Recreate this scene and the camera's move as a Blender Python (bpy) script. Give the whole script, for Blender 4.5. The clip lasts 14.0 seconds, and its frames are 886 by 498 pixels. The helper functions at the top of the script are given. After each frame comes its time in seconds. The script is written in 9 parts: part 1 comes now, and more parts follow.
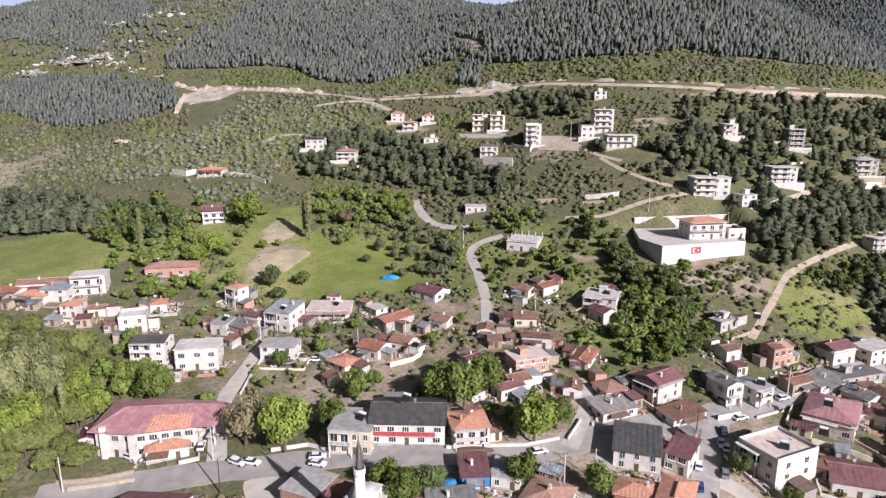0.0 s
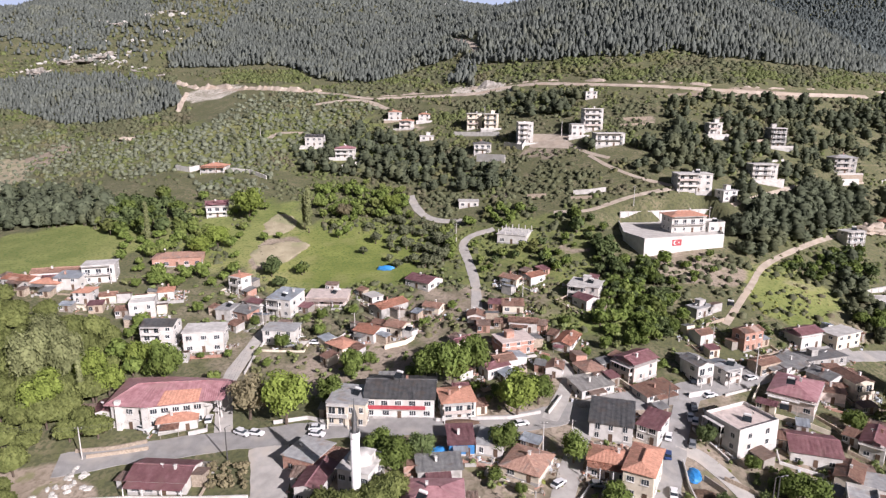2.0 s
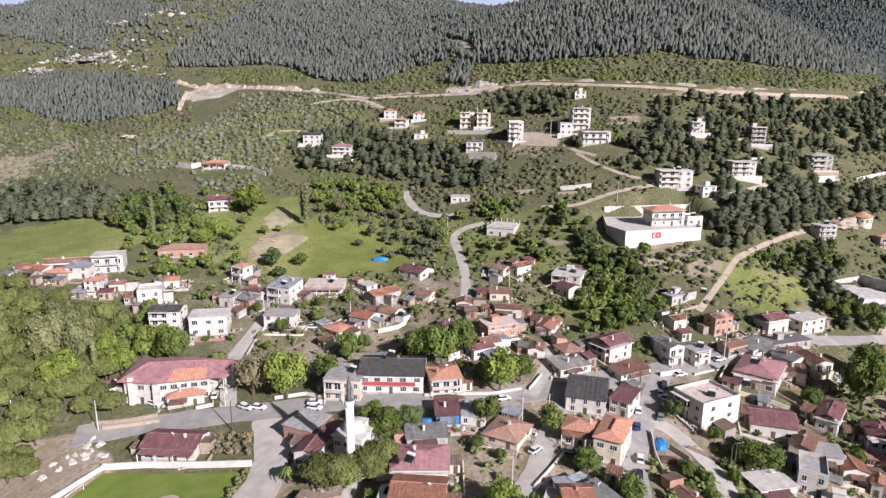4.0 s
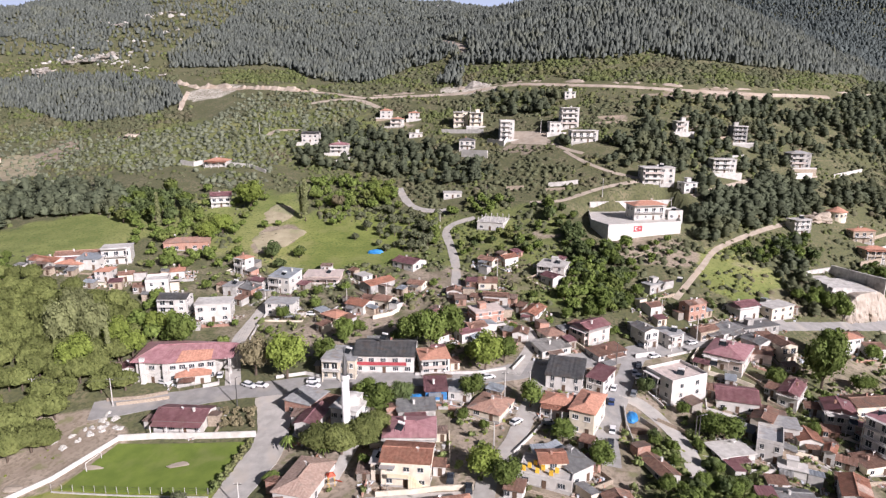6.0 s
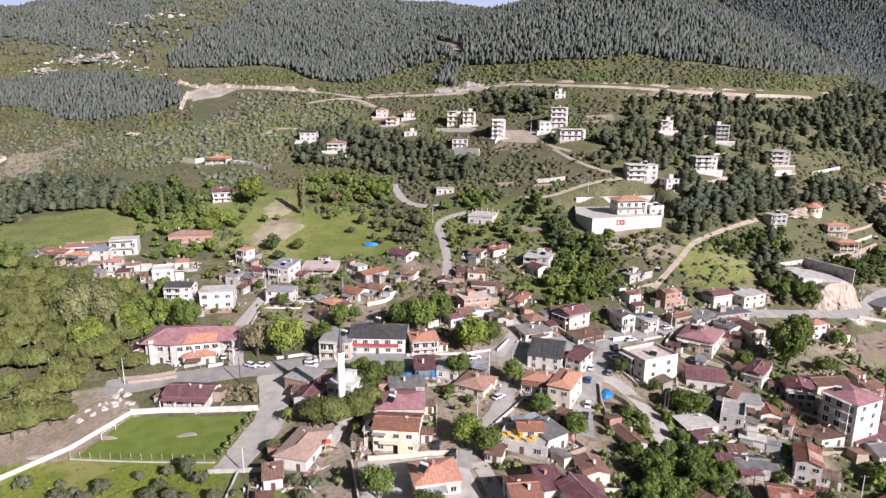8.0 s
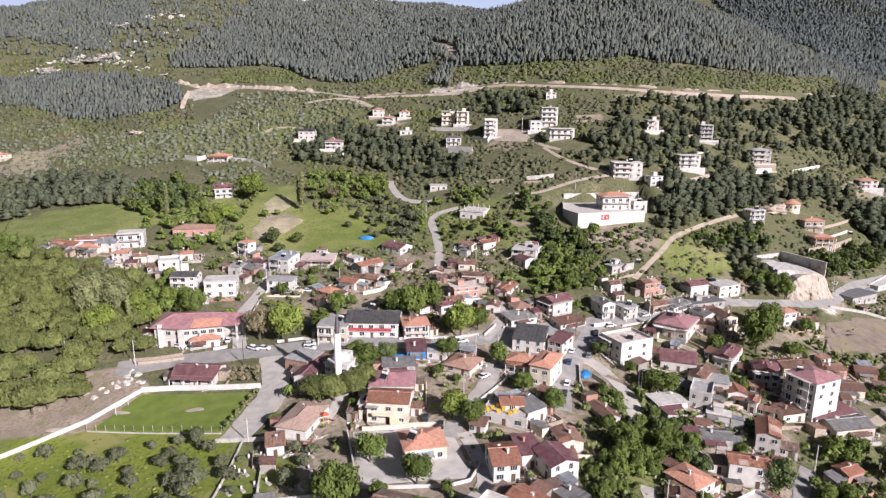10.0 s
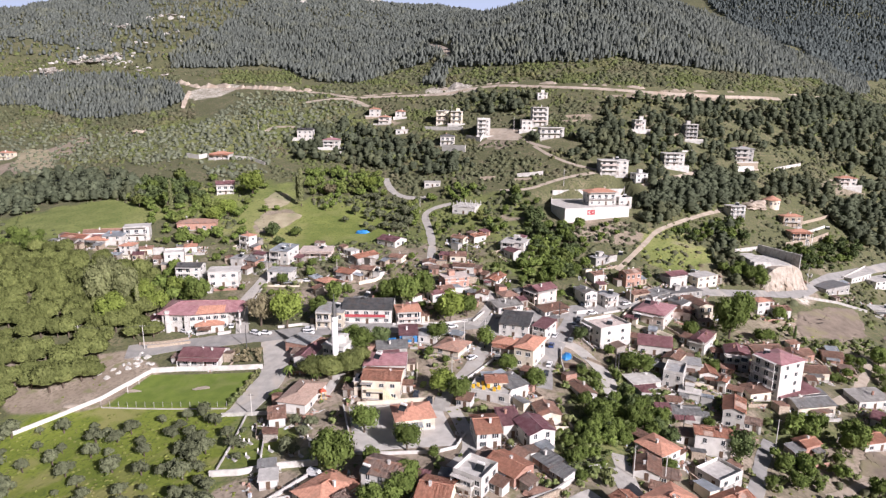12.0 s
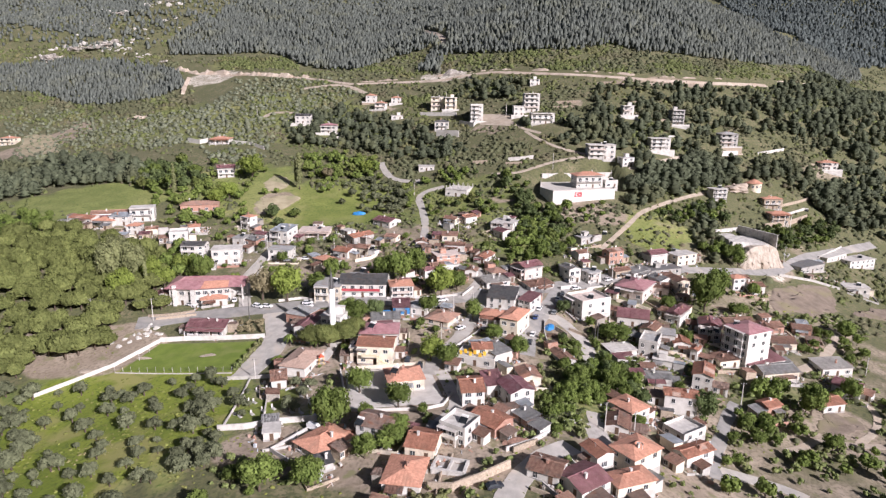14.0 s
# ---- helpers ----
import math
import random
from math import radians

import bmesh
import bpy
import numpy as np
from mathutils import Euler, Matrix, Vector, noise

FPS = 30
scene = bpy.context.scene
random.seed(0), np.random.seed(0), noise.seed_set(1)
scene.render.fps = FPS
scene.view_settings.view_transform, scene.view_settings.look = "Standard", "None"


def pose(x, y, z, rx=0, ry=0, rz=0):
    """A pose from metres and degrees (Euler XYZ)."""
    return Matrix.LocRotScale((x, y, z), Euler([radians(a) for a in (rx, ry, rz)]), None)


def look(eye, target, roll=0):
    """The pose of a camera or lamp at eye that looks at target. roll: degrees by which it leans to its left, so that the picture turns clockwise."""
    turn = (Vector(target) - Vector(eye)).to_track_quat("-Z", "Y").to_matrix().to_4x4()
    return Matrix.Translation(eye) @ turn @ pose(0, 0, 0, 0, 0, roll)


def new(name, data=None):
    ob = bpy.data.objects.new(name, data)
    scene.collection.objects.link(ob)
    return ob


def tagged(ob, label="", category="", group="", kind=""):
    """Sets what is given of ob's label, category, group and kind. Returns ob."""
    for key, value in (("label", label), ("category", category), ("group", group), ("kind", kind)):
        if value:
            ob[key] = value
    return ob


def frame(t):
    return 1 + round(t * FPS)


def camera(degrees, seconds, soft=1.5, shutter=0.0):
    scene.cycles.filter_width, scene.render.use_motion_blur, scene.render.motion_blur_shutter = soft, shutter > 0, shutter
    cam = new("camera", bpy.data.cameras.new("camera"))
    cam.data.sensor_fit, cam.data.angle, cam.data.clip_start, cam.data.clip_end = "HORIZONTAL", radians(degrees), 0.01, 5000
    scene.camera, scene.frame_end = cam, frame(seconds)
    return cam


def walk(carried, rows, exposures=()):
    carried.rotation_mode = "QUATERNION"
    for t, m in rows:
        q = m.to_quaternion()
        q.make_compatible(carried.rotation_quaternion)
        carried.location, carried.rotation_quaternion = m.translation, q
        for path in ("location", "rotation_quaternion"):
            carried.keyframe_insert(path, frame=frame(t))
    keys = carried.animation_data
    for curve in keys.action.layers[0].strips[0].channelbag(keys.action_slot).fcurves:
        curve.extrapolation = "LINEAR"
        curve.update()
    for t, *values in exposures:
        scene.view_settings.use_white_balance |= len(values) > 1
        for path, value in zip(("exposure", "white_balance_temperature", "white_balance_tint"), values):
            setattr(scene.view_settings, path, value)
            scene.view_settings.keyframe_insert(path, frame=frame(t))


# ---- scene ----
cam = camera(70.0, 14.0, soft=1.3)
METRES, EYE, TILT, LEAN, TURN = 75.0, 100.0, -13.2, 0.0, 0.0
ROWS = [
    (0.0, 0.0000, 0.0000, 0.0000, 0.00, 0.00, 0.00),
    (0.5, 0.0080, -0.0415, -0.0100, -0.03, -0.03, -0.06),
    (1.0, 0.0160, -0.0832, -0.0201, -0.06, -0.04, -0.07),
    (1.5, 0.0236, -0.1256, -0.0303, -0.08, -0.05, -0.08),
    (2.0, 0.0308, -0.1688, -0.0404, -0.11, -0.07, -0.12),
    (2.5, 0.0385, -0.2134, -0.0506, -0.17, -0.09, -0.08),
    (3.0, 0.0470, -0.2594, -0.0608, -0.22, -0.11, -0.14),
    (5.5, 0.0911, -0.4940, -0.1117, -0.47, -0.16, -0.13),
    (6.0, 0.0999, -0.5411, -0.1223, -0.51, -0.16, -0.13),
    (6.5, 0.1088, -0.5881, -0.1334, -0.58, -0.18, -0.16),
    (7.0, 0.1175, -0.6357, -0.1449, -0.62, -0.18, -0.16),
    (7.5, 0.1263, -0.6833, -0.1562, -0.67, -0.18, -0.15),
    (8.0, 0.1352, -0.7303, -0.1671, -0.72, -0.18, -0.16),
    (8.5, 0.1436, -0.7774, -0.1779, -0.76, -0.20, -0.18),
    (11.0, 0.1822, -1.0152, -0.2335, -1.03, -0.16, -0.25),
    (11.5, 0.1904, -1.0624, -0.2451, -1.07, -0.16, -0.25),
    (12.0, 0.1991, -1.1095, -0.2568, -1.11, -0.15, -0.26),
    (12.5, 0.2076, -1.1563, -0.2688, -1.15, -0.14, -0.26),
    (13.0, 0.2158, -1.2036, -0.2810, -1.21, -0.13, -0.27),
    (13.4, 0.2224, -1.2421, -0.2914, -1.23, -0.15, -0.27),
    (13.5, 0.2241, -1.2517, -0.2940, -1.24, -0.15, -0.27),
    (13.6, 0.2258, -1.2614, -0.2967, -1.25, -0.22, -0.27),
    (13.7, 0.2275, -1.2711, -0.2993, -1.26, -0.39, -0.27),
    (13.8, 0.2293, -1.2807, -0.3020, -1.26, -0.63, -0.27),
    (13.9, 0.2310, -1.2904, -0.3046, -1.27, -0.95, -0.27),
    (14.0, 0.2327, -1.3001, -0.3073, -1.28, -1.26, -0.26),
]
walk(cam, [(t, pose(0, 0, EYE, TILT, LEAN, TURN) @ pose(METRES * x, METRES * y, METRES * z, 90 + pitch, roll, yaw)) for t, x, y, z, yaw, pitch, roll in ROWS], exposures=[(0.0, 0.58, 5850, 23), (14.0, 0.58, 5850, 23)])

# ---- light ----
SUN_AZIMUTH, SUN_HEIGHT = 139.0, 28.0  # degrees clockwise from +y, and above the horizon
world = bpy.data.worlds.new("sky")
scene.world = world
world.use_nodes = True
wn = world.node_tree.nodes
sky = wn.new("ShaderNodeTexSky")
sky.sky_type, sky.sun_disc = "NISHITA", False
sky.sun_elevation, sky.sun_rotation = radians(SUN_HEIGHT), radians(SUN_AZIMUTH)
sky.dust_density, sky.air_density = 4.0, 1.0
wn["Background"].inputs[1].default_value = 0.023
world.node_tree.links.new(sky.outputs[0], wn["Background"].inputs[0])
sun_data = bpy.data.lights.new("sun", "SUN")
sun_data.energy, sun_data.angle, sun_data.color = 5.0, radians(0.6), (1.0, 0.93, 0.82)
sun = new("sun", sun_data)
sa, sh = radians(SUN_AZIMUTH), radians(SUN_HEIGHT)
sun.matrix_world = look((math.sin(sa) * math.cos(sh) * 300, math.cos(sa) * math.cos(sh) * 300, math.sin(sh) * 300 + 50), (0, 0, 50))

# ---- materials ----
MATS = {}


def surf(name, dark, light, scale=1.5, rough=0.85, bump=0.2, stain=None, stain_scale=0.35, metal=0.0, vary=0.12, fine=18.0):
    """A surface of two tones mixed by coarse and fine noise, with stains of a third tone, fine relief and a shift from piece to piece."""
    m = bpy.data.materials.new(name)
    m.use_nodes = True
    n, l = m.node_tree.nodes, m.node_tree.links
    b = n["Principled BSDF"]
    tc = n.new("ShaderNodeTexCoord")
    n1 = n.new("ShaderNodeTexNoise")
    n1.inputs["Scale"].default_value, n1.inputs["Detail"].default_value = scale, 6
    n2 = n.new("ShaderNodeTexNoise")
    n2.inputs["Scale"].default_value, n2.inputs["Detail"].default_value = scale * fine, 3
    for q in (n1, n2):
        l.new(tc.outputs["Object"], q.inputs["Vector"])
    add = n.new("ShaderNodeMath")
    add.operation = "MULTIPLY_ADD"
    add.inputs[1].default_value = 0.4
    l.new(n2.outputs["Fac"], add.inputs[0])
    l.new(n1.outputs["Fac"], add.inputs[2])
    ramp = n.new("ShaderNodeValToRGB")
    ramp.color_ramp.elements[0].position, ramp.color_ramp.elements[0].color = 0.5, (*dark, 1)
    ramp.color_ramp.elements[1].position, ramp.color_ramp.elements[1].color = 0.9, (*light, 1)
    l.new(add.outputs[0], ramp.inputs[0])
    out = ramp.outputs[0]
    if stain:
        n3 = n.new("ShaderNodeTexNoise")
        n3.inputs["Scale"].default_value, n3.inputs["Detail"].default_value, n3.inputs["Distortion"].default_value = stain_scale, 8, 0.6
        l.new(tc.outputs["Object"], n3.inputs["Vector"])
        r3 = n.new("ShaderNodeValToRGB")
        r3.color_ramp.elements[0].position, r3.color_ramp.elements[1].position = 0.52, 0.72
        l.new(n3.outputs["Fac"], r3.inputs[0])
        mx = n.new("ShaderNodeMix")
        mx.data_type = "RGBA"
        mx.inputs["B"].default_value = (*stain, 1)
        l.new(r3.outputs[0], mx.inputs["Factor"])
        l.new(out, mx.inputs["A"])
        out = mx.outputs["Result"]
    info = n.new("ShaderNodeObjectInfo")
    mr = n.new("ShaderNodeMapRange")
    mr.inputs["To Min"].default_value, mr.inputs["To Max"].default_value = 1 - vary, 1 + vary
    l.new(info.outputs["Random"], mr.inputs["Value"])
    hs = n.new("ShaderNodeHueSaturation")
    l.new(mr.outputs[0], hs.inputs["Value"])
    l.new(out, hs.inputs["Color"])
    l.new(hs.outputs[0], b.inputs["Base Color"])
    b.inputs["Roughness"].default_value, b.inputs["Metallic"].default_value = rough, metal
    if bump:
        bp = n.new("ShaderNodeBump")
        bp.inputs["Strength"].default_value, bp.inputs["Distance"].default_value = bump, 0.05
        l.new(n2.outputs["Fac"], bp.inputs["Height"])
        l.new(bp.outputs[0], b.inputs["Normal"])
    MATS[name] = m
    return m


surf("plaster_white", (0.50, 0.48, 0.45), (0.655, 0.635, 0.60), 0.5, 0.9, 0.15, (0.48, 0.45, 0.40), 0.25, vary=0.08)
surf("plaster_cream", (0.58, 0.51, 0.40), (0.74, 0.67, 0.55), 0.5, 0.9, 0.15, (0.42, 0.37, 0.30), 0.25)
surf("plaster_grey", (0.34, 0.33, 0.31), (0.50, 0.48, 0.45), 0.6, 0.9, 0.2, (0.24, 0.23, 0.21))
surf("plaster_yellow", (0.62, 0.55, 0.37), (0.72, 0.655, 0.48), 0.5, 0.9, 0.12, (0.58, 0.50, 0.32))
surf("plaster_pink", (0.56, 0.46, 0.41), (0.72, 0.62, 0.56), 0.5, 0.9, 0.15, (0.44, 0.37, 0.33))
surf("stone", (0.25, 0.20, 0.15), (0.48, 0.40, 0.31), 2.2, 0.92, 0.5, (0.34, 0.28, 0.22))
surf("tile_orange", (0.39, 0.190, 0.126), (0.59, 0.310, 0.215), 1.3, 0.85, 0.3, (0.38, 0.210, 0.145), 0.3, vary=0.13)
surf("tile_brown", (0.26, 0.150, 0.110), (0.42, 0.26, 0.195), 1.3, 0.88, 0.3, (0.22, 0.18, 0.155), 0.4, vary=0.15)
surf("tile_faded", (0.36, 0.21, 0.155), (0.52, 0.335, 0.255), 1.3, 0.88, 0.3, (0.28, 0.225, 0.19), 0.4, vary=0.15)
surf("tile_pink", (0.34, 0.23, 0.18), (0.50, 0.37, 0.30), 1.6, 0.88, 0.3, (0.28, 0.22, 0.18), 0.5)
surf("tile_rust", (0.27, 0.20, 0.17), (0.42, 0.31, 0.25), 0.9, 0.8, 0.3, (0.36, 0.17, 0.10), 0.4)
surf("metal_maroon", (0.262, 0.124, 0.134), (0.415, 0.230, 0.238), 0.6, 0.55, 0.1, (0.32, 0.19, 0.18), 0.25, vary=0.14, fine=8)
surf("metal_striped", (0.26, 0.10, 0.12), (0.40, 0.22, 0.24), 0.6, 0.55, 0.1, (0.45, 0.36, 0.35), 0.25, fine=8)
surf("roof_grey", (0.26, 0.26, 0.26), (0.42, 0.42, 0.41), 0.7, 0.75, 0.15, (0.30, 0.25, 0.21), 0.3)
surf("roof_dark", (0.10, 0.102, 0.105), (0.18, 0.18, 0.178), 0.7, 0.75, 0.15, (0.17, 0.14, 0.12), 0.3)
surf("sheet_blue", (0.42, 0.46, 0.50), (0.58, 0.62, 0.66), 0.5, 0.6, 0.1, (0.40, 0.38, 0.36), 0.3)
surf("concrete_white", (0.43, 0.41, 0.385), (0.61, 0.59, 0.555), 0.6, 0.9, 0.15, (0.36, 0.34, 0.31), 0.35)
surf("concrete_pink", (0.46, 0.38, 0.34), (0.62, 0.53, 0.48), 0.6, 0.9, 0.15, (0.36, 0.31, 0.28), 0.35)
surf("brick", (0.31, 0.165, 0.12), (0.45, 0.27, 0.205), 2.5, 0.9, 0.4, (0.42, 0.33, 0.275), 0.5)
surf("wood_dark", (0.07, 0.045, 0.03), (0.16, 0.10, 0.065), 3.0, 0.7, 0.2)
surf("wood_grey", (0.20, 0.18, 0.155), (0.36, 0.33, 0.29), 3.0, 0.8, 0.25)
surf("paint_white", (0.72, 0.71, 0.69), (0.82, 0.81, 0.79), 2.0, 0.6, 0.05)
surf("iron", (0.10, 0.10, 0.10), (0.20, 0.19, 0.18), 4.0, 0.5, 0.1, metal=0.6)
surf("red_band", (0.36, 0.05, 0.06), (0.46, 0.09, 0.10), 1.0, 0.5, 0.05)
surf("glass_dark", (0.030, 0.036, 0.042), (0.060, 0.070, 0.080), 0.6, 0.12, 0.0, vary=0.3)
surf("asphalt", (0.25, 0.243, 0.232), (0.36, 0.35, 0.335), 0.35, 0.9, 0.25, (0.42, 0.39, 0.345), 0.09, fine=30)
surf("lane", (0.34, 0.322, 0.295), (0.47, 0.445, 0.41), 0.4, 0.92, 0.25, (0.48, 0.43, 0.365), 0.12, fine=30)
surf("dirt_road", (0.31, 0.26, 0.205), (0.46, 0.395, 0.32), 0.3, 0.95, 0.35, (0.43, 0.35, 0.27), 0.1, fine=24)
surf("pale_cut", (0.29, 0.24, 0.19), (0.50, 0.425, 0.35), 0.12, 0.95, 0.6, (0.33, 0.25, 0.18), 0.06, fine=20)
surf("paving", (0.40, 0.378, 0.35), (0.54, 0.515, 0.48), 0.4, 0.9, 0.2, (0.45, 0.41, 0.36), 0.1, fine=24)
surf("turf", (0.118, 0.172, 0.020), (0.178, 0.240, 0.034), 0.25, 0.95, 0.5, (0.225, 0.235, 0.085), 0.06, fine=30)
surf("rock", (0.17, 0.158, 0.138), (0.43, 0.40, 0.36), 0.5, 0.95, 1.0, (0.24, 0.20, 0.16), 0.1)
surf("limestone", (0.34, 0.325, 0.295), (0.58, 0.56, 0.52), 0.4, 0.95, 0.9, (0.26, 0.25, 0.20), 0.15)
surf("cut_earth", (0.31, 0.265, 0.215), (0.50, 0.44, 0.37), 0.35, 0.95, 0.9, (0.30, 0.235, 0.175), 0.2)
surf("dry_plot", (0.27, 0.235, 0.150), (0.43, 0.375, 0.255), 0.15, 0.95, 0.4, (0.22, 0.24, 0.11), 0.07, fine=24)
surf("ploughed", (0.138, 0.110, 0.086), (0.225, 0.182, 0.142), 0.3, 0.95, 0.6, (0.20, 0.18, 0.10), 0.08, fine=10)
surf("tarp_blue", (0.02, 0.16, 0.42), (0.05, 0.26, 0.58), 1.0, 0.45, 0.1)
surf("car_white", (0.70, 0.70, 0.70), (0.76, 0.76, 0.76), 1.0, 0.3, 0.0, vary=0.05)
surf("car_dark", (0.025, 0.028, 0.035), (0.04, 0.045, 0.055), 1.0, 0.25, 0.0)
surf("car_silver", (0.38, 0.39, 0.40), (0.44, 0.45, 0.46), 1.0, 0.3, 0.0, metal=0.5)
surf("car_blue", (0.03, 0.06, 0.18), (0.05, 0.09, 0.24), 1.0, 0.3, 0.0)
surf("rubber", (0.02, 0.02, 0.02), (0.035, 0.035, 0.035), 4.0, 0.85, 0.1)
surf("bark", (0.07, 0.052, 0.038), (0.15, 0.115, 0.085), 3.0, 0.95, 0.5)
surf("paint_blue", (0.03, 0.14, 0.34), (0.06, 0.22, 0.46), 1.0, 0.6, 0.05)
surf("paint_red", (0.50, 0.06, 0.03), (0.62, 0.12, 0.05), 1.0, 0.5, 0.05)
surf("yellow_cloth", (0.70, 0.42, 0.03), (0.80, 0.52, 0.06), 1.0, 0.8, 0.05)


def leaves(name, dark, light, rough=0.75, third=None):
    m = surf(name, dark, light, 0.45, rough, 0.35, stain=third, stain_scale=0.035, vary=0.22, fine=7)
    b = m.node_tree.nodes["Principled BSDF"]
    n, l = m.node_tree.nodes, m.node_tree.links
    geo = n.new("ShaderNodeNewGeometry")
    mr = n.new("ShaderNodeMapRange")
    mr.inputs["To Min"].default_value, mr.inputs["To Max"].default_value = 0.8, 1.22
    l.new(geo.outputs["Random Per Island"], mr.inputs["Value"])
    hs = n.new("ShaderNodeHueSaturation")
    l.new(mr.outputs[0], hs.inputs["Value"])
    l.new(b.inputs["Base Color"].links[0].from_socket, hs.inputs["Color"])
    l.new(hs.outputs[0], b.inputs["Base Color"])
    b.inputs["Specular IOR Level"].default_value = 0.15
    thin = n.new("ShaderNodeBsdfTranslucent")
    l.new(hs.outputs[0], thin.inputs["Color"])
    both = n.new("ShaderNodeMixShader")
    both.inputs[0].default_value = 0.16
    l.new(b.outputs[0], both.inputs[1])
    l.new(thin.outputs[0], both.inputs[2])
    l.new(both.outputs[0], n["Material Output"].inputs[0])
    return m


leaves("leaf_olive", (0.102, 0.114, 0.064), (0.180, 0.196, 0.114))
leaves("leaf_far_olive", (0.098, 0.110, 0.074), (0.168, 0.182, 0.124), third=(0.142, 0.152, 0.084))
leaves("leaf_green", (0.084, 0.120, 0.028), (0.180, 0.232, 0.058), third=(0.158, 0.172, 0.058))
leaves("leaf_bright", (0.136, 0.182, 0.034), (0.248, 0.305, 0.068))
leaves("leaf_dark", (0.072, 0.102, 0.038), (0.146, 0.186, 0.070))
leaves("leaf_stone_pine", (0.098, 0.116, 0.036), (0.178, 0.198, 0.066))
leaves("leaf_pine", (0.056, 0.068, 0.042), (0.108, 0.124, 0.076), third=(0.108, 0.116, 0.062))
# the mountain's pines: grey-blue haze is mixed into this leaf colour
leaves("leaf_pine_hazed", (0.096, 0.108, 0.096), (0.150, 0.166, 0.146), third=(0.154, 0.164, 0.122))
# the farther ridge: its bluer haze is put straight into the leaf colour
leaves("leaf_pine_far_haze", (0.082, 0.100, 0.096), (0.134, 0.156, 0.150))
leaves("leaf_poplar", (0.158, 0.174, 0.078), (0.250, 0.268, 0.124))
leaves("leaf_purple", (0.163, 0.142, 0.082), (0.284, 0.248, 0.149))
leaves("leaf_scrub", (0.074, 0.082, 0.044), (0.132, 0.140, 0.078), third=(0.130, 0.114, 0.074))
leaves("leaf_shrub", (0.076, 0.094, 0.036), (0.140, 0.160, 0.060), third=(0.140, 0.128, 0.066))
leaves("leaf_weed", (0.120, 0.140, 0.034), (0.225, 0.240, 0.066), third=(0.270, 0.235, 0.120))
leaves("leaf_garden", (0.114, 0.148, 0.051), (0.227, 0.264, 0.099), third=(0.185, 0.173, 0.088))

# ---- mesh helpers ----


def part(name, bm, material, parent=None, label="", m=None, smooth=False):
    """Links a bmesh as one mesh object under a thing or a part."""
    me = bpy.data.meshes.new(name)
    bm.to_mesh(me)
    bm.free()
    if smooth:
        me.polygons.foreach_set("use_smooth", [True] * len(me.polygons))
    me.materials.append(MATS[material])
    return placed(name, me, parent, label, m)


def placed(name, me, parent=None, label="", m=None):
    ob = new(name, me)
    if parent:
        ob.parent = parent
    if m is not None:
        ob.matrix_basis = m
    if label:
        ob["label"] = label
    return ob


def box(bm, x0, x1, y0, y1, z0, z1):
    v = [bm.verts.new(p) for p in ((x0, y0, z0), (x1, y0, z0), (x1, y1, z0), (x0, y1, z0), (x0, y0, z1), (x1, y0, z1), (x1, y1, z1), (x0, y1, z1))]
    for f in ((3, 2, 1, 0), (4, 5, 6, 7), (0, 1, 5, 4), (1, 2, 6, 5), (2, 3, 7, 6), (3, 0, 4, 7)):
        bm.faces.new([v[i] for i in f])
    return v


def tube(bm, path, radii, sides=8):
    """A tapered tube along a path of points."""
    rings = []
    for k, (p, r) in enumerate(zip(path, radii)):
        p = Vector(p)
        d = (Vector(path[min(k + 1, len(path) - 1)]) - Vector(path[max(k - 1, 0)])).normalized()
        a = d.orthogonal().normalized()
        b = d.cross(a)
        rings.append([bm.verts.new(p + r * (math.cos(2 * math.pi * i / sides) * a + math.sin(2 * math.pi * i / sides) * b)) for i in range(sides)])
    for r0, r1 in zip(rings, rings[1:]):
        for i in range(sides):
            bm.faces.new((r0[i], r0[(i + 1) % sides], r1[(i + 1) % sides], r1[i]))
    bm.faces.new(rings[-1])
    bm.faces.new(rings[0][::-1])


def mesh_of(name, bm, material):
    me = bpy.data.meshes.new(name)
    bm.to_mesh(me)
    bm.free()
    me.materials.append(MATS[material])
    return me


def turned(x, y, z, degrees=0.0):
    return Matrix.Translation((x, y, z)) @ Matrix.Rotation(radians(degrees), 4, "Z")


# ---- the ground: one sheet, a cubic net of heights over (bearing, log of distance) ----
NET_NEAR = [
    6.7, 6.4, 6.1, 5.0, 2.8, 3.7, 8.9, 12.4, 9.1, 2.5, -5.0,
    -0.8, 1.0, 2.5, 3.9, 4.3, 3.7, 13.9, 7.1, 0.6, -4.9, -9.4,
    -8.4, -3.6, -1.4, -0.8, 11.1, 9.1, 17.9, -6.4, -6.8, -10.5, -13.0,
    -15.7, -6.8, -2.4, -3.7, 4.7, 13.4, 7.3, -3.5, -7.3, -12.1, -15.8,
    -20.0, -6.9, 8.5, 24.9, 13.0, 23.2, 14.6, 8.1, -13.2, -13.2, -21.6,
    -14.0, -2.6, 16.2, 38.6, 28.5, 25.4, 38.5, 21.8, -17.8, -21.3, -39.4,
    7.1, 8.9, 17.1, 43.1, 57.0, 43.3, 92.5, 52.1, 36.8, -11.1, -69.6,
    41.0, 38.3, 31.1, 42.5, 88.9, 89.0, 132.0, 128.2, 81.2, -12.2, -97.3,
]
NET_FAR = [
    78.6, 91.4, 99.5, 92.9, 113.1, 146.1, 233.8, 150.1, 39.9, -33.3, -97.5,
    115.6, 146.7, 179.9, 201.5, 194.9, 162.1, 285.4, 188.3, 35.0, -15.8, -53.2,
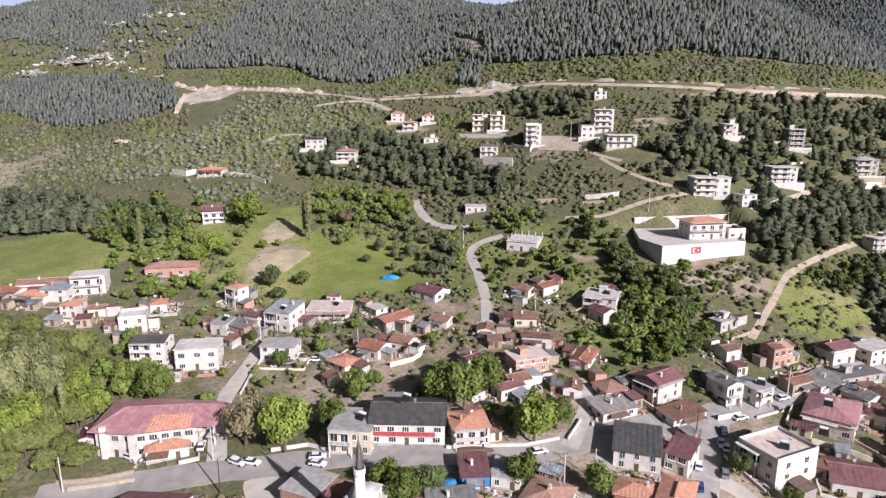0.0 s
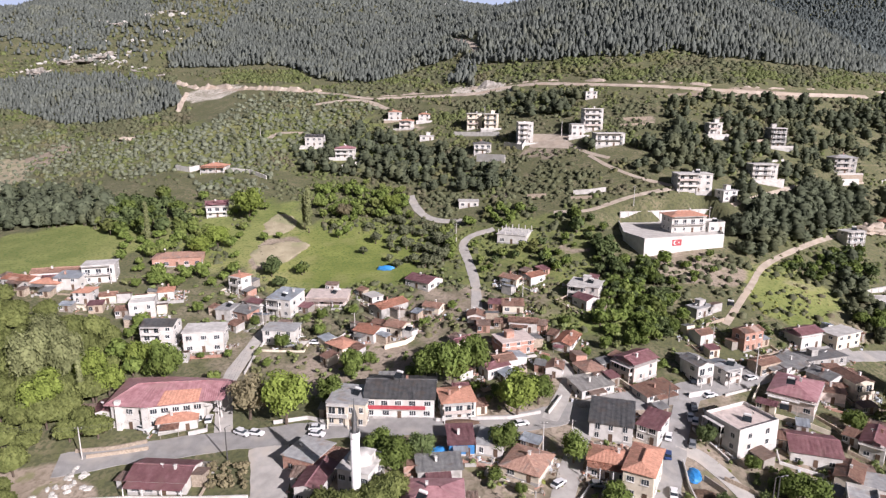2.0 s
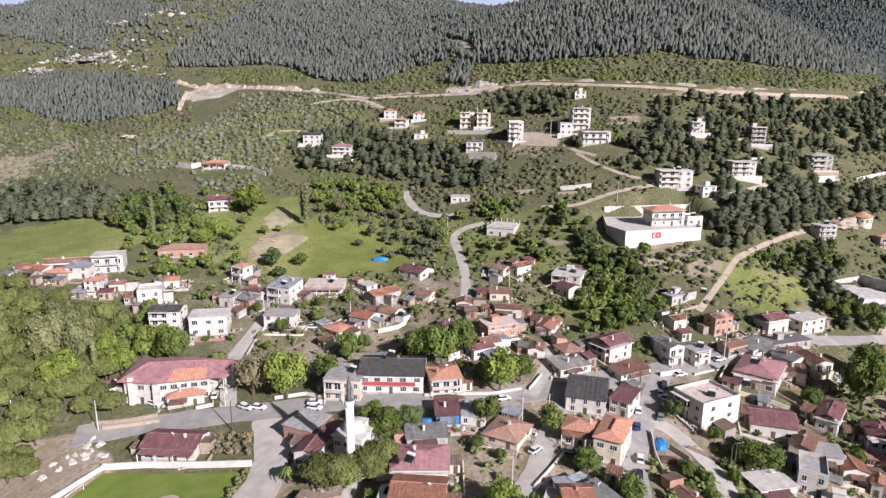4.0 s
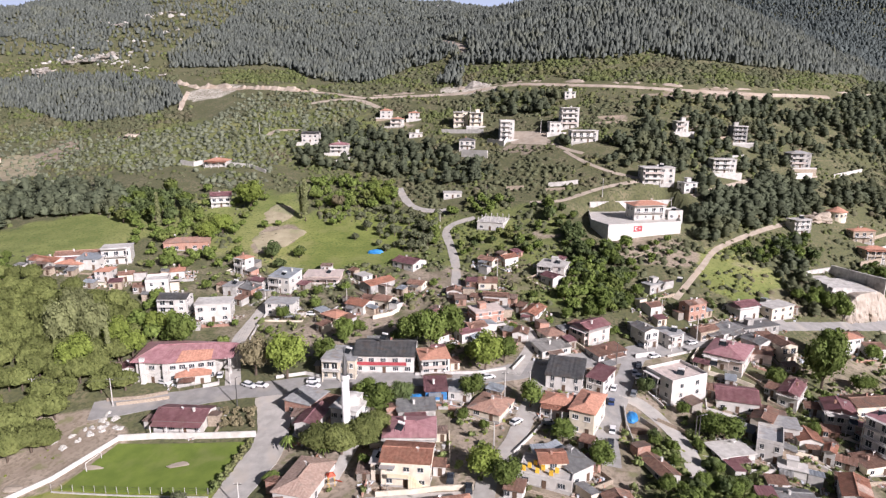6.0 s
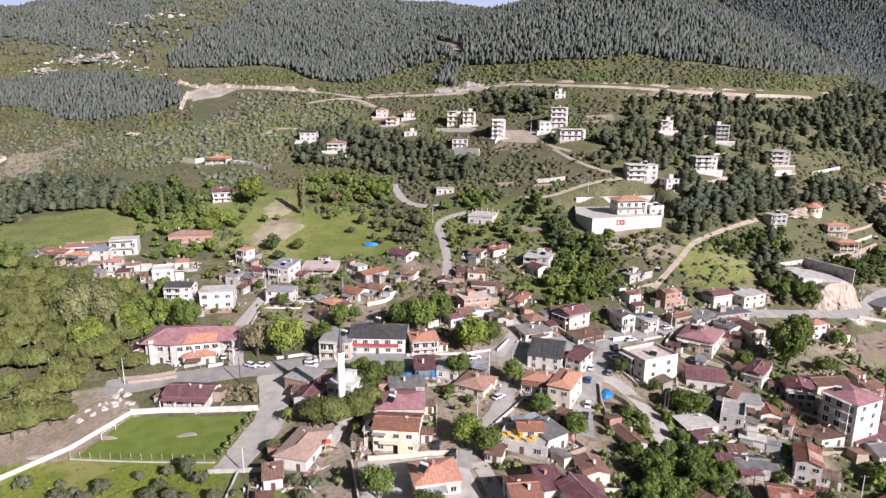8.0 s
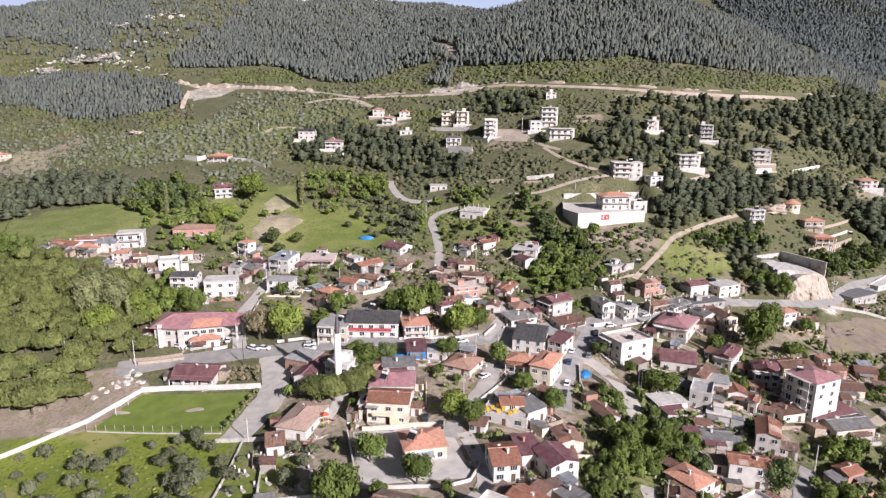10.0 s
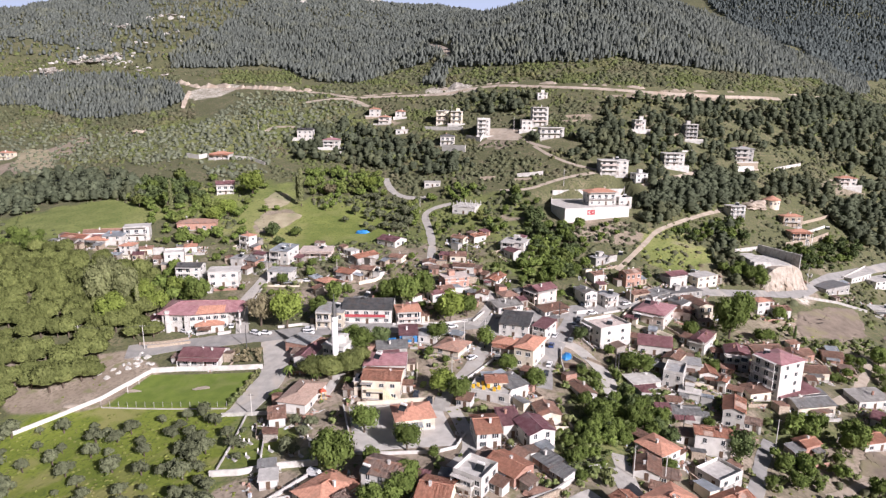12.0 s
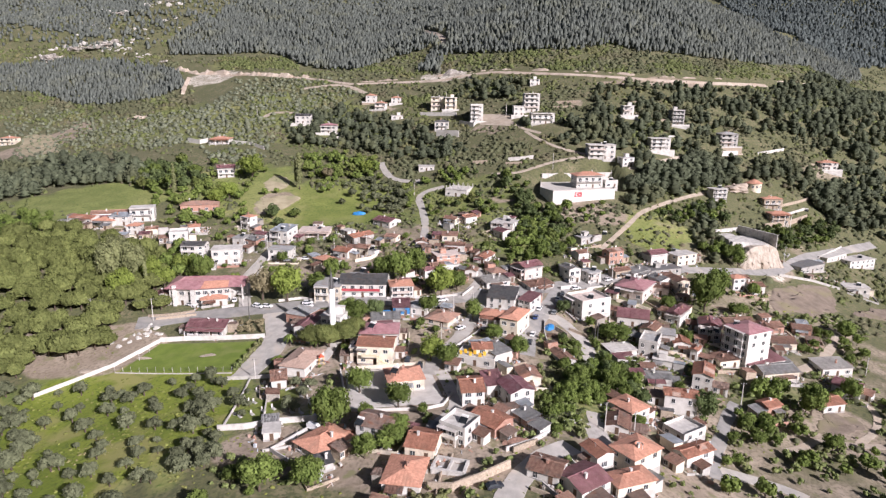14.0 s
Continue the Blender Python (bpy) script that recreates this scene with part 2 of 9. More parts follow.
    152.0, 189.0, 225.2, 254.2, 292.5, 250.2, 214.2, 208.3, 131.1, 80.2, 43.3,
    185.9, 219.6, 251.1, 281.8, 319.2, 313.9, 263.2, 261.0, 248.6, 218.8, 186.5,
    216.1, 244.5, 272.2, 299.9, 324.4, 334.0, 332.2, 352.0, 370.6, 368.0, 357.0,
    243.4, 266.4, 289.9, 314.1, 338.7, 365.3, 398.7, 442.1, 484.0, 514.2, 537.9,
    269.6, 286.9, 305.4, 327.7, 358.7, 404.0, 463.3, 528.8, 594.8, 658.7, 720.7,
]

NET = np.array(NET_NEAR + NET_FAR).reshape(15, 11)
NET_V0, NET_V1 = math.log(150.0), math.log(2600.0)


def net_weights(s, n):
    s = np.clip(s, 0.0, n - 3 - 1e-6)
    i = np.floor(s).astype(int)
    t = s - i
    return i, ((1 - t) ** 3 / 6, (3 * t ** 3 - 6 * t ** 2 + 4) / 6, (-3 * t ** 3 + 3 * t ** 2 + 3 * t + 1) / 6, t ** 3 / 6)


def heights(x, y):
    """The ground's height at arrays of places."""
    x, y = np.asarray(x, float), np.asarray(y, float)
    d = np.maximum(y + 150, 150)
    i, a = net_weights((np.clip(x / d, -1, 1) + 1) * 4, 11)
    j, b = net_weights((np.log(d) - NET_V0) * 12 / (NET_V1 - NET_V0), 15)
    z = sum(NET[j + q, i + p] * a[p] * b[q] for p in range(4) for q in range(4))
    # the villa terrace is dug into the slope
    u, v = (x - 105) * 0.970 + (y - 262) * 0.242, -(x - 105) * 0.242 + (y - 262) * 0.970
    dug = np.clip((31 - np.abs(u)) / 3, 0, 1) * np.clip((19.5 - np.abs(v)) / 2, 0, 1)
    z = z - np.clip(z - 43.0, 0, None) * dug
    far_range = 150 * np.exp(-((y - 1800) / 320) ** 2) * np.clip((x - 500) / 500, 0, 1)
    z = z + far_range
    # the western crest
    z = z + 15 * np.exp(-((x + 580) / 110) ** 2 - ((y - 1150) / 220) ** 2)
    far = np.clip((y - 430) / 300, 0, 1)
    rough = np.sin(x / 31 + 1.3 * np.sin(y / 47)) + np.sin(y / 23 + 1.7 * np.sin(x / 39)) + 0.6 * np.sin((x + y) / 13.0)
    return z + far * 2.6 * rough


def ground(x, y):
    return float(heights(np.array([x]), np.array([y]))[0])


def blob(x, y, cx, cy, rx, ry, degrees=0.0):
    """1 inside a soft-edged ellipse of ground, 0 outside."""
    a = math.radians(degrees)
    u, v = (x - cx) * math.cos(a) + (y - cy) * math.sin(a), -(x - cx) * math.sin(a) + (y - cy) * math.cos(a)
    r = np.sqrt((u / rx) ** 2 + (v / ry) ** 2) + 0.12 * np.sin(x / 3.1) * np.sin(y / 4.3)
    return np.clip((1.15 - r) / 0.3, 0, 1)


def ground_sheet():
    us = np.concatenate([np.linspace(-2.6, -0.95, 24), np.linspace(-0.93, 0.93, 260), np.linspace(0.95, 2.6, 24)])
    ds = np.concatenate([np.linspace(-900, 130, 30), np.exp(np.linspace(math.log(135), math.log(3600), 270))])
    U, Dd = np.meshgrid(us, ds)
    X, Y = U * np.maximum(Dd, 150) * (1 + 0.0 * Dd), Dd - 150
    Z = heights(X, Y)
    me = bpy.data.meshes.new("ground")
    nx, ny = len(us), len(ds)
    idx = np.arange(nx * ny).reshape(ny, nx)
    faces = np.stack([idx[:-1, :-1], idx[:-1, 1:], idx[1:, 1:], idx[1:, :-1]], -1).reshape(-1, 4)
    me.from_pydata(np.stack([X, Y, Z], -1).reshape(-1, 3).tolist(), [], faces.tolist())
    me.polygons.foreach_set("use_smooth", [True] * len(me.polygons))
    # what covers the ground: red lush grass, green bare earth, blue rock
    x, y = X.ravel(), Y.ravel()
    lush, bare, stony = np.zeros(len(x)), np.zeros(len(x)), np.zeros(len(x))
    bare = np.maximum(bare, 0.40 * blob(x, y, -26, 188, 73, 38, -1))
    bare = np.maximum(bare, 0.55 * blob(x, y, 42, 101, 80, 69, 7))
    bare = np.maximum(bare, 0.80 * blob(x, y, 18, 44, 30, 22, -3))
    bare = np.maximum(bare, 0.60 * blob(x, y, 75, 53, 23, 28, 21))
    bare = np.maximum(bare, 0.30 * blob(x, y, 123, 133, 51, 53, 14))
    bare = np.maximum(bare, 0.35 * blob(x, y, -97, 213, 48, 30, 4))
    lush = np.maximum(lush, 0.88 * blob(x, y, -39, 259, 44, 41, -1))
    lush = np.maximum(lush, 0.75 * blob(x, y, -166, 260, 40, 29, -4))
    lush = np.maximum(lush, 1.00 * blob(x, y, -79, 70, 45, 39, -10))
    lush = np.maximum(lush, 1.00 * blob(x, y, -98, 50, 52, 40, -10))
    lush = np.maximum(lush, 0.90 * blob(x, y, -29, 67, 15, 12, -8))
    lush = np.maximum(lush, 0.60 * blob(x, y, 60, 200, 23, 21, 0))
    lush = np.maximum(lush, 0.30 * blob(x, y, 136, 213, 14, 12, 13))
    lush = np.maximum(lush, 0.72 * blob(x, y, 138, 216, 22, 24, 16))
    bare = np.maximum(bare, 1.00 * blob(x, y, -70, 263, 10, 13, 4))
    bare = np.maximum(bare, 0.90 * blob(x, y, -73, 250, 7, 7, 4))
    bare = np.maximum(bare, 0.60 * blob(x, y, -77, 292, 5, 8, 4))
    bare = np.maximum(bare, 1.00 * blob(x, y, -106, 112, 30, 16, -4))
    bare = np.maximum(bare, 0.75 * blob(x, y, -24, 170, 18, 18, -4))
    bare = np.maximum(bare, 0.40 * blob(x, y, 192, 174, 23, 16, 23))
    bare = np.maximum(bare, 0.90 * blob(x, y, 149, 84, 15, 11, 8))
    bare = np.maximum(bare, 0.50 * blob(x, y, 127, 74, 10, 11, 10))
    bare = np.maximum(bare, 0.80 * blob(x, y, 83, 42, 10, 12, 21))
    bare = np.maximum(bare, 0.60 * blob(x, y, 144, 70, 17, 5, 7))
    bare = np.maximum(bare, 0.50 * blob(x, y, 10, 29, 16, 8, -7))
    stony = np.maximum(stony, 0.70 * blob(x, y, 188, 213, 9, 17, 23))
    stony = np.maximum(stony, 0.70 * blob(x, y, -211, 592, 28, 26, -23))
    stony = np.maximum(stony, 0.50 * blob(x, y, -392, 721, 40, 13, -6))
    stony = np.maximum(stony, 0.60 * blob(x, y, -430, 689, 22, 7, -6))
    stony = np.maximum(stony, 0.70 * blob(x, y, 32, 481, 29, 11, -33))
    bare = np.maximum(bare, 0.80 * blob(x, y, 195, 412, 48, 8, 9))
    bare = np.maximum(bare, 0.60 * blob(x, y, -242, 487, 14, 16, -30))
    bare = np.maximum(bare, 0.30 * blob(x, y, -320, 471, 25, 74, -21))
    bare = np.maximum(bare, 0.30 * blob(x, y, -383, 580, 35, 22, -10))
    lush = np.maximum(lush, 0.40 * blob(x, y, -180, 625, 59, 23, -22))
    lush = np.maximum(lush, 0.35 * blob(x, y, -92, 550, 70, 20, -27))
    lush = np.maximum(lush, 0.20 * blob(x, y, 136, 429, 98, 12, -15))
    bare = np.maximum(bare, 0.55 * blob(x, y, 3, 202, 23, 24, -4))
    bare = np.maximum(bare, 0.50 * blob(x, y, 102, 238, 20, 10, 3))
    bare = np.maximum(bare, 0.90 * blob(x, y, -22, 44, 15, 11, -4))
    bare = np.maximum(bare, 0.60 * blob(x, y, 33, 55, 13, 17, 2))
    bare = np.maximum(bare, 0.30 * blob(x, y, 84, 112, 22, 24, 13))
    bare = np.maximum(bare, 0.30 * blob(x, y, 150, 143, 29, 20, 17))
    lush = np.maximum(lush, 0.40 * blob(x, y, 140, 78, 23, 32, 8))
    bare = np.maximum(bare, 0.40 * blob(x, y, -50, 199, 30, 27, -1))
    bare = np.maximum(bare, 0.35 * blob(x, y, -91, 198, 22, 23, 4))
    bare = np.maximum(bare, 0.60 * blob(x, y, 61, 350, 16, 9, -29))
    bare = np.maximum(bare, 0.60 * blob(x, y, 192, 210, 17, 14, 24))
    bare = np.maximum(bare, 0.50 * blob(x, y, 42, 207, 12, 11, -4))
    lush = np.maximum(lush, 0.62 * blob(x, y, -188, 246, 49, 25, -11))
    bare = np.maximum(bare, 0.90 * blob(x, y, -310, 439, 26, 56, -24))
    bare = np.maximum(bare, 0.70 * blob(x, y, 120, 373, 12, 6, -16))
    bare = np.maximum(bare, 0.60 * blob(x, y, 165, 356, 13, 5, 10))
    bare = np.maximum(bare, 0.70 * blob(x, y, 33, 306, 6, 4, -23))
    bare = np.maximum(bare, 0.50 * blob(x, y, 124, 337, 9, 5, -4))
    bare = np.maximum(bare, 0.60 * blob(x, y, 99, 234, 9, 6, 3))
    bare = np.maximum(bare, 0.50 * blob(x, y, 84, 223, 6, 5, 0))
    bare = np.maximum(bare, 0.40 * blob(x, y, 146, 228, 11, 6, 14))
    bare = np.maximum(bare, 0.70 * blob(x, y, 58, 247, 8, 3, -10))
    bare = np.maximum(bare, 0.50 * blob(x, y, 218, 235, 14, 7, 23))
    bare = np.maximum(bare, 0.50 * blob(x, y, 289, 331, 21, 9, 19))
    bare = np.maximum(bare, 0.50 * blob(x, y, -24, 430, 20, 8, -16))
    bare = np.maximum(bare, 0.75 * blob(x, y, 108, 227, 17, 9, 8))
    bare = np.maximum(bare, 0.60 * blob(x, y, 97, 236, 16, 5, 14))
    bare = np.maximum(bare, 0.55 * blob(x, y, 150, 204, 7, 12, -20))
    bare = np.maximum(bare, 0.45 * blob(x, y, 170, 140, 45, 40, 20))
    bare = np.maximum(bare, 0.50 * blob(x, y, 125, 60, 45, 30, 10))
    lush = np.maximum(lush, 0.50 * blob(x, y, -216, 458, 57, 56, -29))
    lush = np.maximum(lush, 0.40 * blob(x, y, 52, 70, 10, 17, 13))
    lush = np.maximum(lush, 0.62 * blob(x, y, -95, 283, 36, 46, 10))
    lush = np.maximum(lush, 0.50 * blob(x, y, -120, 425, 95, 70, -10))

    lush = np.maximum(lush, 0.50 * blob(x, y, 36, 250, 42, 36, 0))
    # the overgrown valley between the houses
    grown = np.maximum(blob(x, y, 73, 90, 15, 30, -14), blob(x, y, 58, 65, 10, 13, 20))
    bare, lush = bare * (1 - 0.85 * grown), np.maximum(lush, 0.45 * grown)

    layer = me.color_attributes.new("cover", "FLOAT_COLOR", "POINT")
    layer.data.foreach_set("color", np.stack([lush, bare, stony, np.ones(len(x))], -1).ravel())
    me.materials.append(ground_material())
    ob = new("ground", me)
    return tagged(ob, "sloping ground of grass, bare earth and scrub", "ground", kind="structure")


def ground_material():
    m = surf("ground_cover", (0.1, 0.1, 0.05), (0.1, 0.1, 0.05), 0.12, 0.95, 0.6, vary=0.0)
    n, l = m.node_tree.nodes, m.node_tree.links
    b = n["Principled BSDF"]
    tc = n.new("ShaderNodeTexCoord")

    def noise_tex(scale, detail=6):
        q = n.new("ShaderNodeTexNoise")
        q.inputs["Scale"].default_value, q.inputs["Detail"].default_value = scale, detail
        l.new(tc.outputs["Object"], q.inputs["Vector"])
        return q.outputs["Fac"]

    def mix(a, c, f):
        q = n.new("ShaderNodeMix")
        q.data_type = "RGBA"
        for sock, val in (("A", a), ("B", c)):
            if isinstance(val, tuple):
                q.inputs[sock].default_value = (*val, 1)
            else:
                l.new(val, q.inputs[sock])
        l.new(f, q.inputs["Factor"])
        return q.outputs["Result"]

    def step(v, lo, hi):
        q = n.new("ShaderNodeMapRange")
        q.inputs["From Min"].default_value, q.inputs["From Max"].default_value = lo, hi
        l.new(v, q.inputs["Value"])
        return q.outputs[0]

    def plus(a, c, k):
        q = n.new("ShaderNodeMath")
        q.operation = "MULTIPLY_ADD"
        l.new(c, q.inputs[0])
        q.inputs[1].default_value = k
        l.new(a, q.inputs[2])
        return q.outputs[0]

    cover = n.new("ShaderNodeVertexColor")
    cover.layer_name = "cover"
    sep = n.new("ShaderNodeSeparateColor")
    l.new(cover.outputs[0], sep.inputs[0])
    big, mid, small = noise_tex(0.012), noise_tex(0.09), noise_tex(0.9, 4)
    dry = mix((0.110, 0.112, 0.048), (0.190, 0.168, 0.098), step(mid, 0.4, 0.65))
    dry = mix(dry, (0.118, 0.122, 0.052), step(noise_tex(0.3), 0.46, 0.6))
    dry = mix(dry, (0.080, 0.088, 0.040), step(small, 0.46, 0.6))
    green = mix((0.140, 0.168, 0.042), (0.205, 0.228, 0.066), step(mid, 0.38, 0.62))
    green = mix(green, (0.275, 0.272, 0.100), step(big, 0.50, 0.66))
    green = mix(green, (0.092, 0.138, 0.028), step(small, 0.5, 0.68))
    fresh = mix((0.136, 0.180, 0.016), (0.200, 0.244, 0.028), step(mid, 0.38, 0.62))
    fresh = mix(fresh, (0.102, 0.142, 0.016), step(small, 0.5, 0.68))
    fresh = mix(fresh, (0.255, 0.250, 0.078), step(noise_tex(0.07), 0.54, 0.64))
    green = mix(green, fresh, step(sep.outputs[0], 0.84, 0.96))
    earth = mix((0.245, 0.198, 0.150), (0.375, 0.312, 0.244), step(mid, 0.35, 0.65))
    earth = mix(earth, (0.205, 0.168, 0.120), step(small, 0.46, 0.66))
    earth = mix(earth, (0.20, 0.19, 0.10), step(noise_tex(0.22), 0.58, 0.68))
    stone = mix((0.40, 0.36, 0.30), (0.60, 0.55, 0.48), step(mid, 0.4, 0.6))
    stone = mix(stone, (0.13, 0.13, 0.07), step(small, 0.5, 0.62))
    col = mix(dry, green, step(plus(sep.outputs[0], mid, 0.5), 0.55, 0.85))
    col = mix(col, earth, step(plus(sep.outputs[1], mid, 0.6), 0.62, 0.88))
    col = mix(col, stone, step(plus(sep.outputs[2], mid, 0.6), 0.62, 0.82))
    l.new(col, b.inputs["Base Color"])
    bp = n.new("ShaderNodeBump")
    bp.inputs["Strength"].default_value, bp.inputs["Distance"].default_value = 0.8, 0.35
    l.new(small, bp.inputs["Height"])
    l.new(bp.outputs[0], b.inputs["Normal"])
    return m


ground_sheet()


KEEP_CLEAR = []  # x, y, radius of what trees must not stand on


def strip(name, pts, width, material, label, category="road", lift=0.12, kerb=0.0):
    """A road along a line of ground places, draped on the ground, with real thickness and, if asked, kerbs."""
    pts = [Vector((*p, 0)) for p in pts]
    fine = []
    for k in range(len(pts) - 1):
        p0, p1, p2, p3 = pts[max(k - 1, 0)], pts[k], pts[k + 1], pts[min(k + 2, len(pts) - 1)]
        n = max(2, int((p2 - p1).length / 2.5))
        for i in range(n):
            t = i / n
            fine.append(0.5 * ((2 * p1) + (p2 - p0) * t + (2 * p0 - 5 * p1 + 4 * p2 - p3) * t * t + (3 * p1 - p0 - 3 * p2 + p3) * t ** 3))
    fine.append(pts[-1])
    bm = bmesh.new()
    kb = bmesh.new() if kerb else None
    rows, prev = [], None
    for k, p in enumerate(fine):
        d = (fine[min(k + 1, len(fine) - 1)] - fine[max(k - 1, 0)]).normalized()
        s = Vector((d.y, -d.x, 0))
        half = width / 2 * (1 + 0.06 * math.sin(k * 0.7) + 0.04 * math.sin(k * 1.9))
        if k % 2 == 0:
            KEEP_CLEAR.append((p.x, p.y, width * 0.5))
        row = []
        for q in (-1.0, -0.98, -0.33, 0.33, 0.98, 1.0):
            w = p + s * half * q
            row.append(bm.verts.new((w.x, w.y, ground(w.x, w.y) + (lift if abs(q) < 0.99 else -0.4))))
        rows.append(row)
    for r0, r1 in zip(rows, rows[1:]):
        for i in range(5):
            bm.faces.new((r0[i], r0[i + 1], r1[i + 1], r1[i]))
    bmesh.ops.recalc_face_normals(bm, faces=bm.faces)
    ob = part(name, bm, material, smooth=False)
    return tagged(ob, label, category, kind="structure")


def patch(name, corners, material, label, category="ground", lift=0.10, steps=26, ragged=0.0):
    """A quadrilateral of laid ground (pitch, yard), draped on the sheet; corners in order; ragged: metres by which a field's edge wanders."""
    a, b, c, d = [Vector(p) for p in corners]
    for u in np.linspace(0.1, 0.9, 7):
        for v in np.linspace(0.1, 0.9, 7):
            w = (a * (1 - u) + b * u) * (1 - v) + (d * (1 - u) + c * u) * v
            KEEP_CLEAR.append((w.x, w.y, 3.0))
    bm = bmesh.new()
    g = []
    for j in range(steps + 1):
        v = j / steps
        g.append([])
        for i in range(steps + 1):
            u = i / steps
            if ragged:
                p, q = 2 * i / steps - 1, 2 * j / steps - 1
                u, k = 0.5 + 0.54 * p * math.sqrt(1 - 0.36 * q * q), 0.5 + 0.54 * q * math.sqrt(1 - 0.36 * p * p)
            else:
                k = v
            w = (a * (1 - u) + b * u) * (1 - k) + (d * (1 - u) + c * u) * k
            if ragged:
                w = w + ragged * Vector((noise.noise(Vector((w.x * 0.11, w.y * 0.11, 2))) + 0.5 * noise.noise(Vector((w.x * 0.5, w.y * 0.5, 4))), noise.noise(Vector((w.x * 0.11, w.y * 0.11, 9))) + 0.5 * noise.noise(Vector((w.x * 0.5, w.y * 0.5, 6)))))
            g[-1].append(bm.verts.new((w.x, w.y, ground(w.x, w.y) + (lift if 0 < i < steps and 0 < j < steps else lift - 0.3))))
    for j in range(steps):
        for i in range(steps):
            bm.faces.new((g[j][i], g[j][i + 1], g[j + 1][i + 1], g[j + 1][i]))
    bmesh.ops.recalc_face_normals(bm, faces=bm.faces)
    ob = part(name, bm, material, smooth=True)
    return tagged(ob, label, category, kind="structure")

strip("road", [(-93.2, 127.3), (-72.1, 132.0), (-53.0, 134.5), (-41.0, 135.3), (-27.7, 136.6), (-11.4, 136.7), (8.9, 136.2), (24.2, 138.8), (39.4, 144.8), (55.6, 150.8), (72.9, 156.6), (94.6, 166.2), (117.6, 177.8), (141.8, 189.1)], 8.0, "asphalt", "grey asphalt main road through the village", "road")
strip("road", [(-54.9, 137.5), (-59.7, 153.9), (-61.3, 165.4), (-60.2, 176.8), (-58.8, 189.2), (-56.8, 197.0)], 4.6, "lane", "pale concrete lane climbing between houses", "road")
strip("road", [(-41.8, 132.1), (-37.9, 120.5), (-36.7, 107.0), (-39.2, 96.8), (-41.7, 86.6)], 9.5, "lane", "wide paved street beside the sports pitch", "road")
strip("road", [(75.2, 157.4), (64.8, 138.8), (58.7, 125.5), (53.1, 111.5), (51.1, 99.9)], 6.0, "asphalt", "village street with parked cars", "road")
strip("road", [(62.4, 133.2), (67.6, 129.7), (72.3, 120.6), (74.7, 111.1), (73.4, 98.7)], 5.0, "lane", "narrow street curving downhill", "road")
strip("road", [(44.4, 147.7), (36.3, 129.5), (30.7, 114.9), (25.6, 103.2), (20.2, 94.3), (17.7, 82.4)], 5.2, "lane", "narrow village street", "road")
strip("road", [(21.2, 85.1), (24.2, 73.4), (25.2, 62.4), (20.7, 53.9)], 4.0, "lane", "lane beside the school yard", "road")
strip("road", [(31.0, 139.9), (36.5, 151.4), (40.2, 162.1), (38.6, 169.6)], 4.2, "lane", "short lane off the main road", "road")
strip("road", [(14.9, 202.7), (15.5, 223.6), (13.8, 244.0), (11.8, 261.6), (16.3, 270.1), (26.5, 273.6)], 4.0, "lane", "lane climbing past cottages", "road")
strip("road", [(12.0, 287.2), (1.6, 290.1), (-6.5, 298.0), (-11.8, 311.9), (-14.3, 323.8)], 4.2, "lane", "pale curving hillside lane", "road")
strip("road", [(55.1, 281.3), (70.0, 278.5), (82.0, 282.5), (95.0, 287.5), (111.0, 291.5), (118.5, 293.6), (112.0, 296.5), (101.0, 304.0), (90.0, 318.6), (82.7, 335.2)], 2.6, "dirt_road", "pale hillside lane with a hairpin", "road")
strip("path", [(101.0, 195.0), (110.2, 206.8), (123.1, 223.2), (132.5, 235.2), (147.8, 247.5), (174.4, 265.8), (201.2, 281.8)], 2.4, "dirt_road", "dirt track up the slope", "path")
strip("road", [(-203.3, 595.1), (-139.6, 567.2), (-94.3, 532.6), (-58.8, 504.5), (-36.4, 499.1), (-10.2, 490.6), (27.1, 474.1), (47.4, 472.3), (70.9, 465.6), (102.4, 445.2), (135.2, 427.1), (168.1, 416.7), (203.9, 415.5), (244.3, 422.8), (299.9, 441.7)], 4.8, "pale_cut", "pale unpaved road cut into the hillside", "road")
strip("path", [(-97.9, 501.5), (-62.7, 500.2), (-38.8, 472.9)], 5.0, "dirt_road", "pale track to the hillside houses", "path")
strip("path", [(3.5, 685.9), (17.1, 645.9), (26.7, 615.0), (32.2, 589.1)], 6.0, "pale_cut", "pale forest track", "path")
strip("road", [(54.6, 44.7), (45.9, 37.3), (39.1, 28.5), (34.5, 19.5)], 6.0, "lane", "street between lower houses", "road")
strip("road", [(66.0, 66.9), (64.7, 54.6), (64.3, 45.6), (59.5, 31.7)], 4.5, "lane", "narrow street downhill", "road")
strip("road", [(120.8, 179.1), (144.8, 186.6), (167.0, 193.5), (194.3, 204.9), (225.8, 231.4), (285.6, 264.8)], 5.0, "asphalt", "road to the far side of the village", "road")
strip("path", [(154.8, 114.3), (170.1, 125.2), (183.1, 138.6), (195.5, 153.1)], 3.5, "dirt_road", "dirt path to a field", "path")
strip("road", [(92.1, 328.1), (82.9, 338.7), (76.5, 351.8), (72.5, 363.9)], 2.8, "dirt_road", "pale lane to the white villas", "road")
strip("road", [(138.9, 281.3), (164.8, 297.1), (188.9, 311.4), (230.7, 329.2)], 2.6, "dirt_road", "pale lane along the villa terraces", "road")
strip("path", [(-116.0, 425.6), (-111.1, 436.5), (-93.0, 433.1)], 4.5, "dirt_road", "pale track in the olive grove", "path")
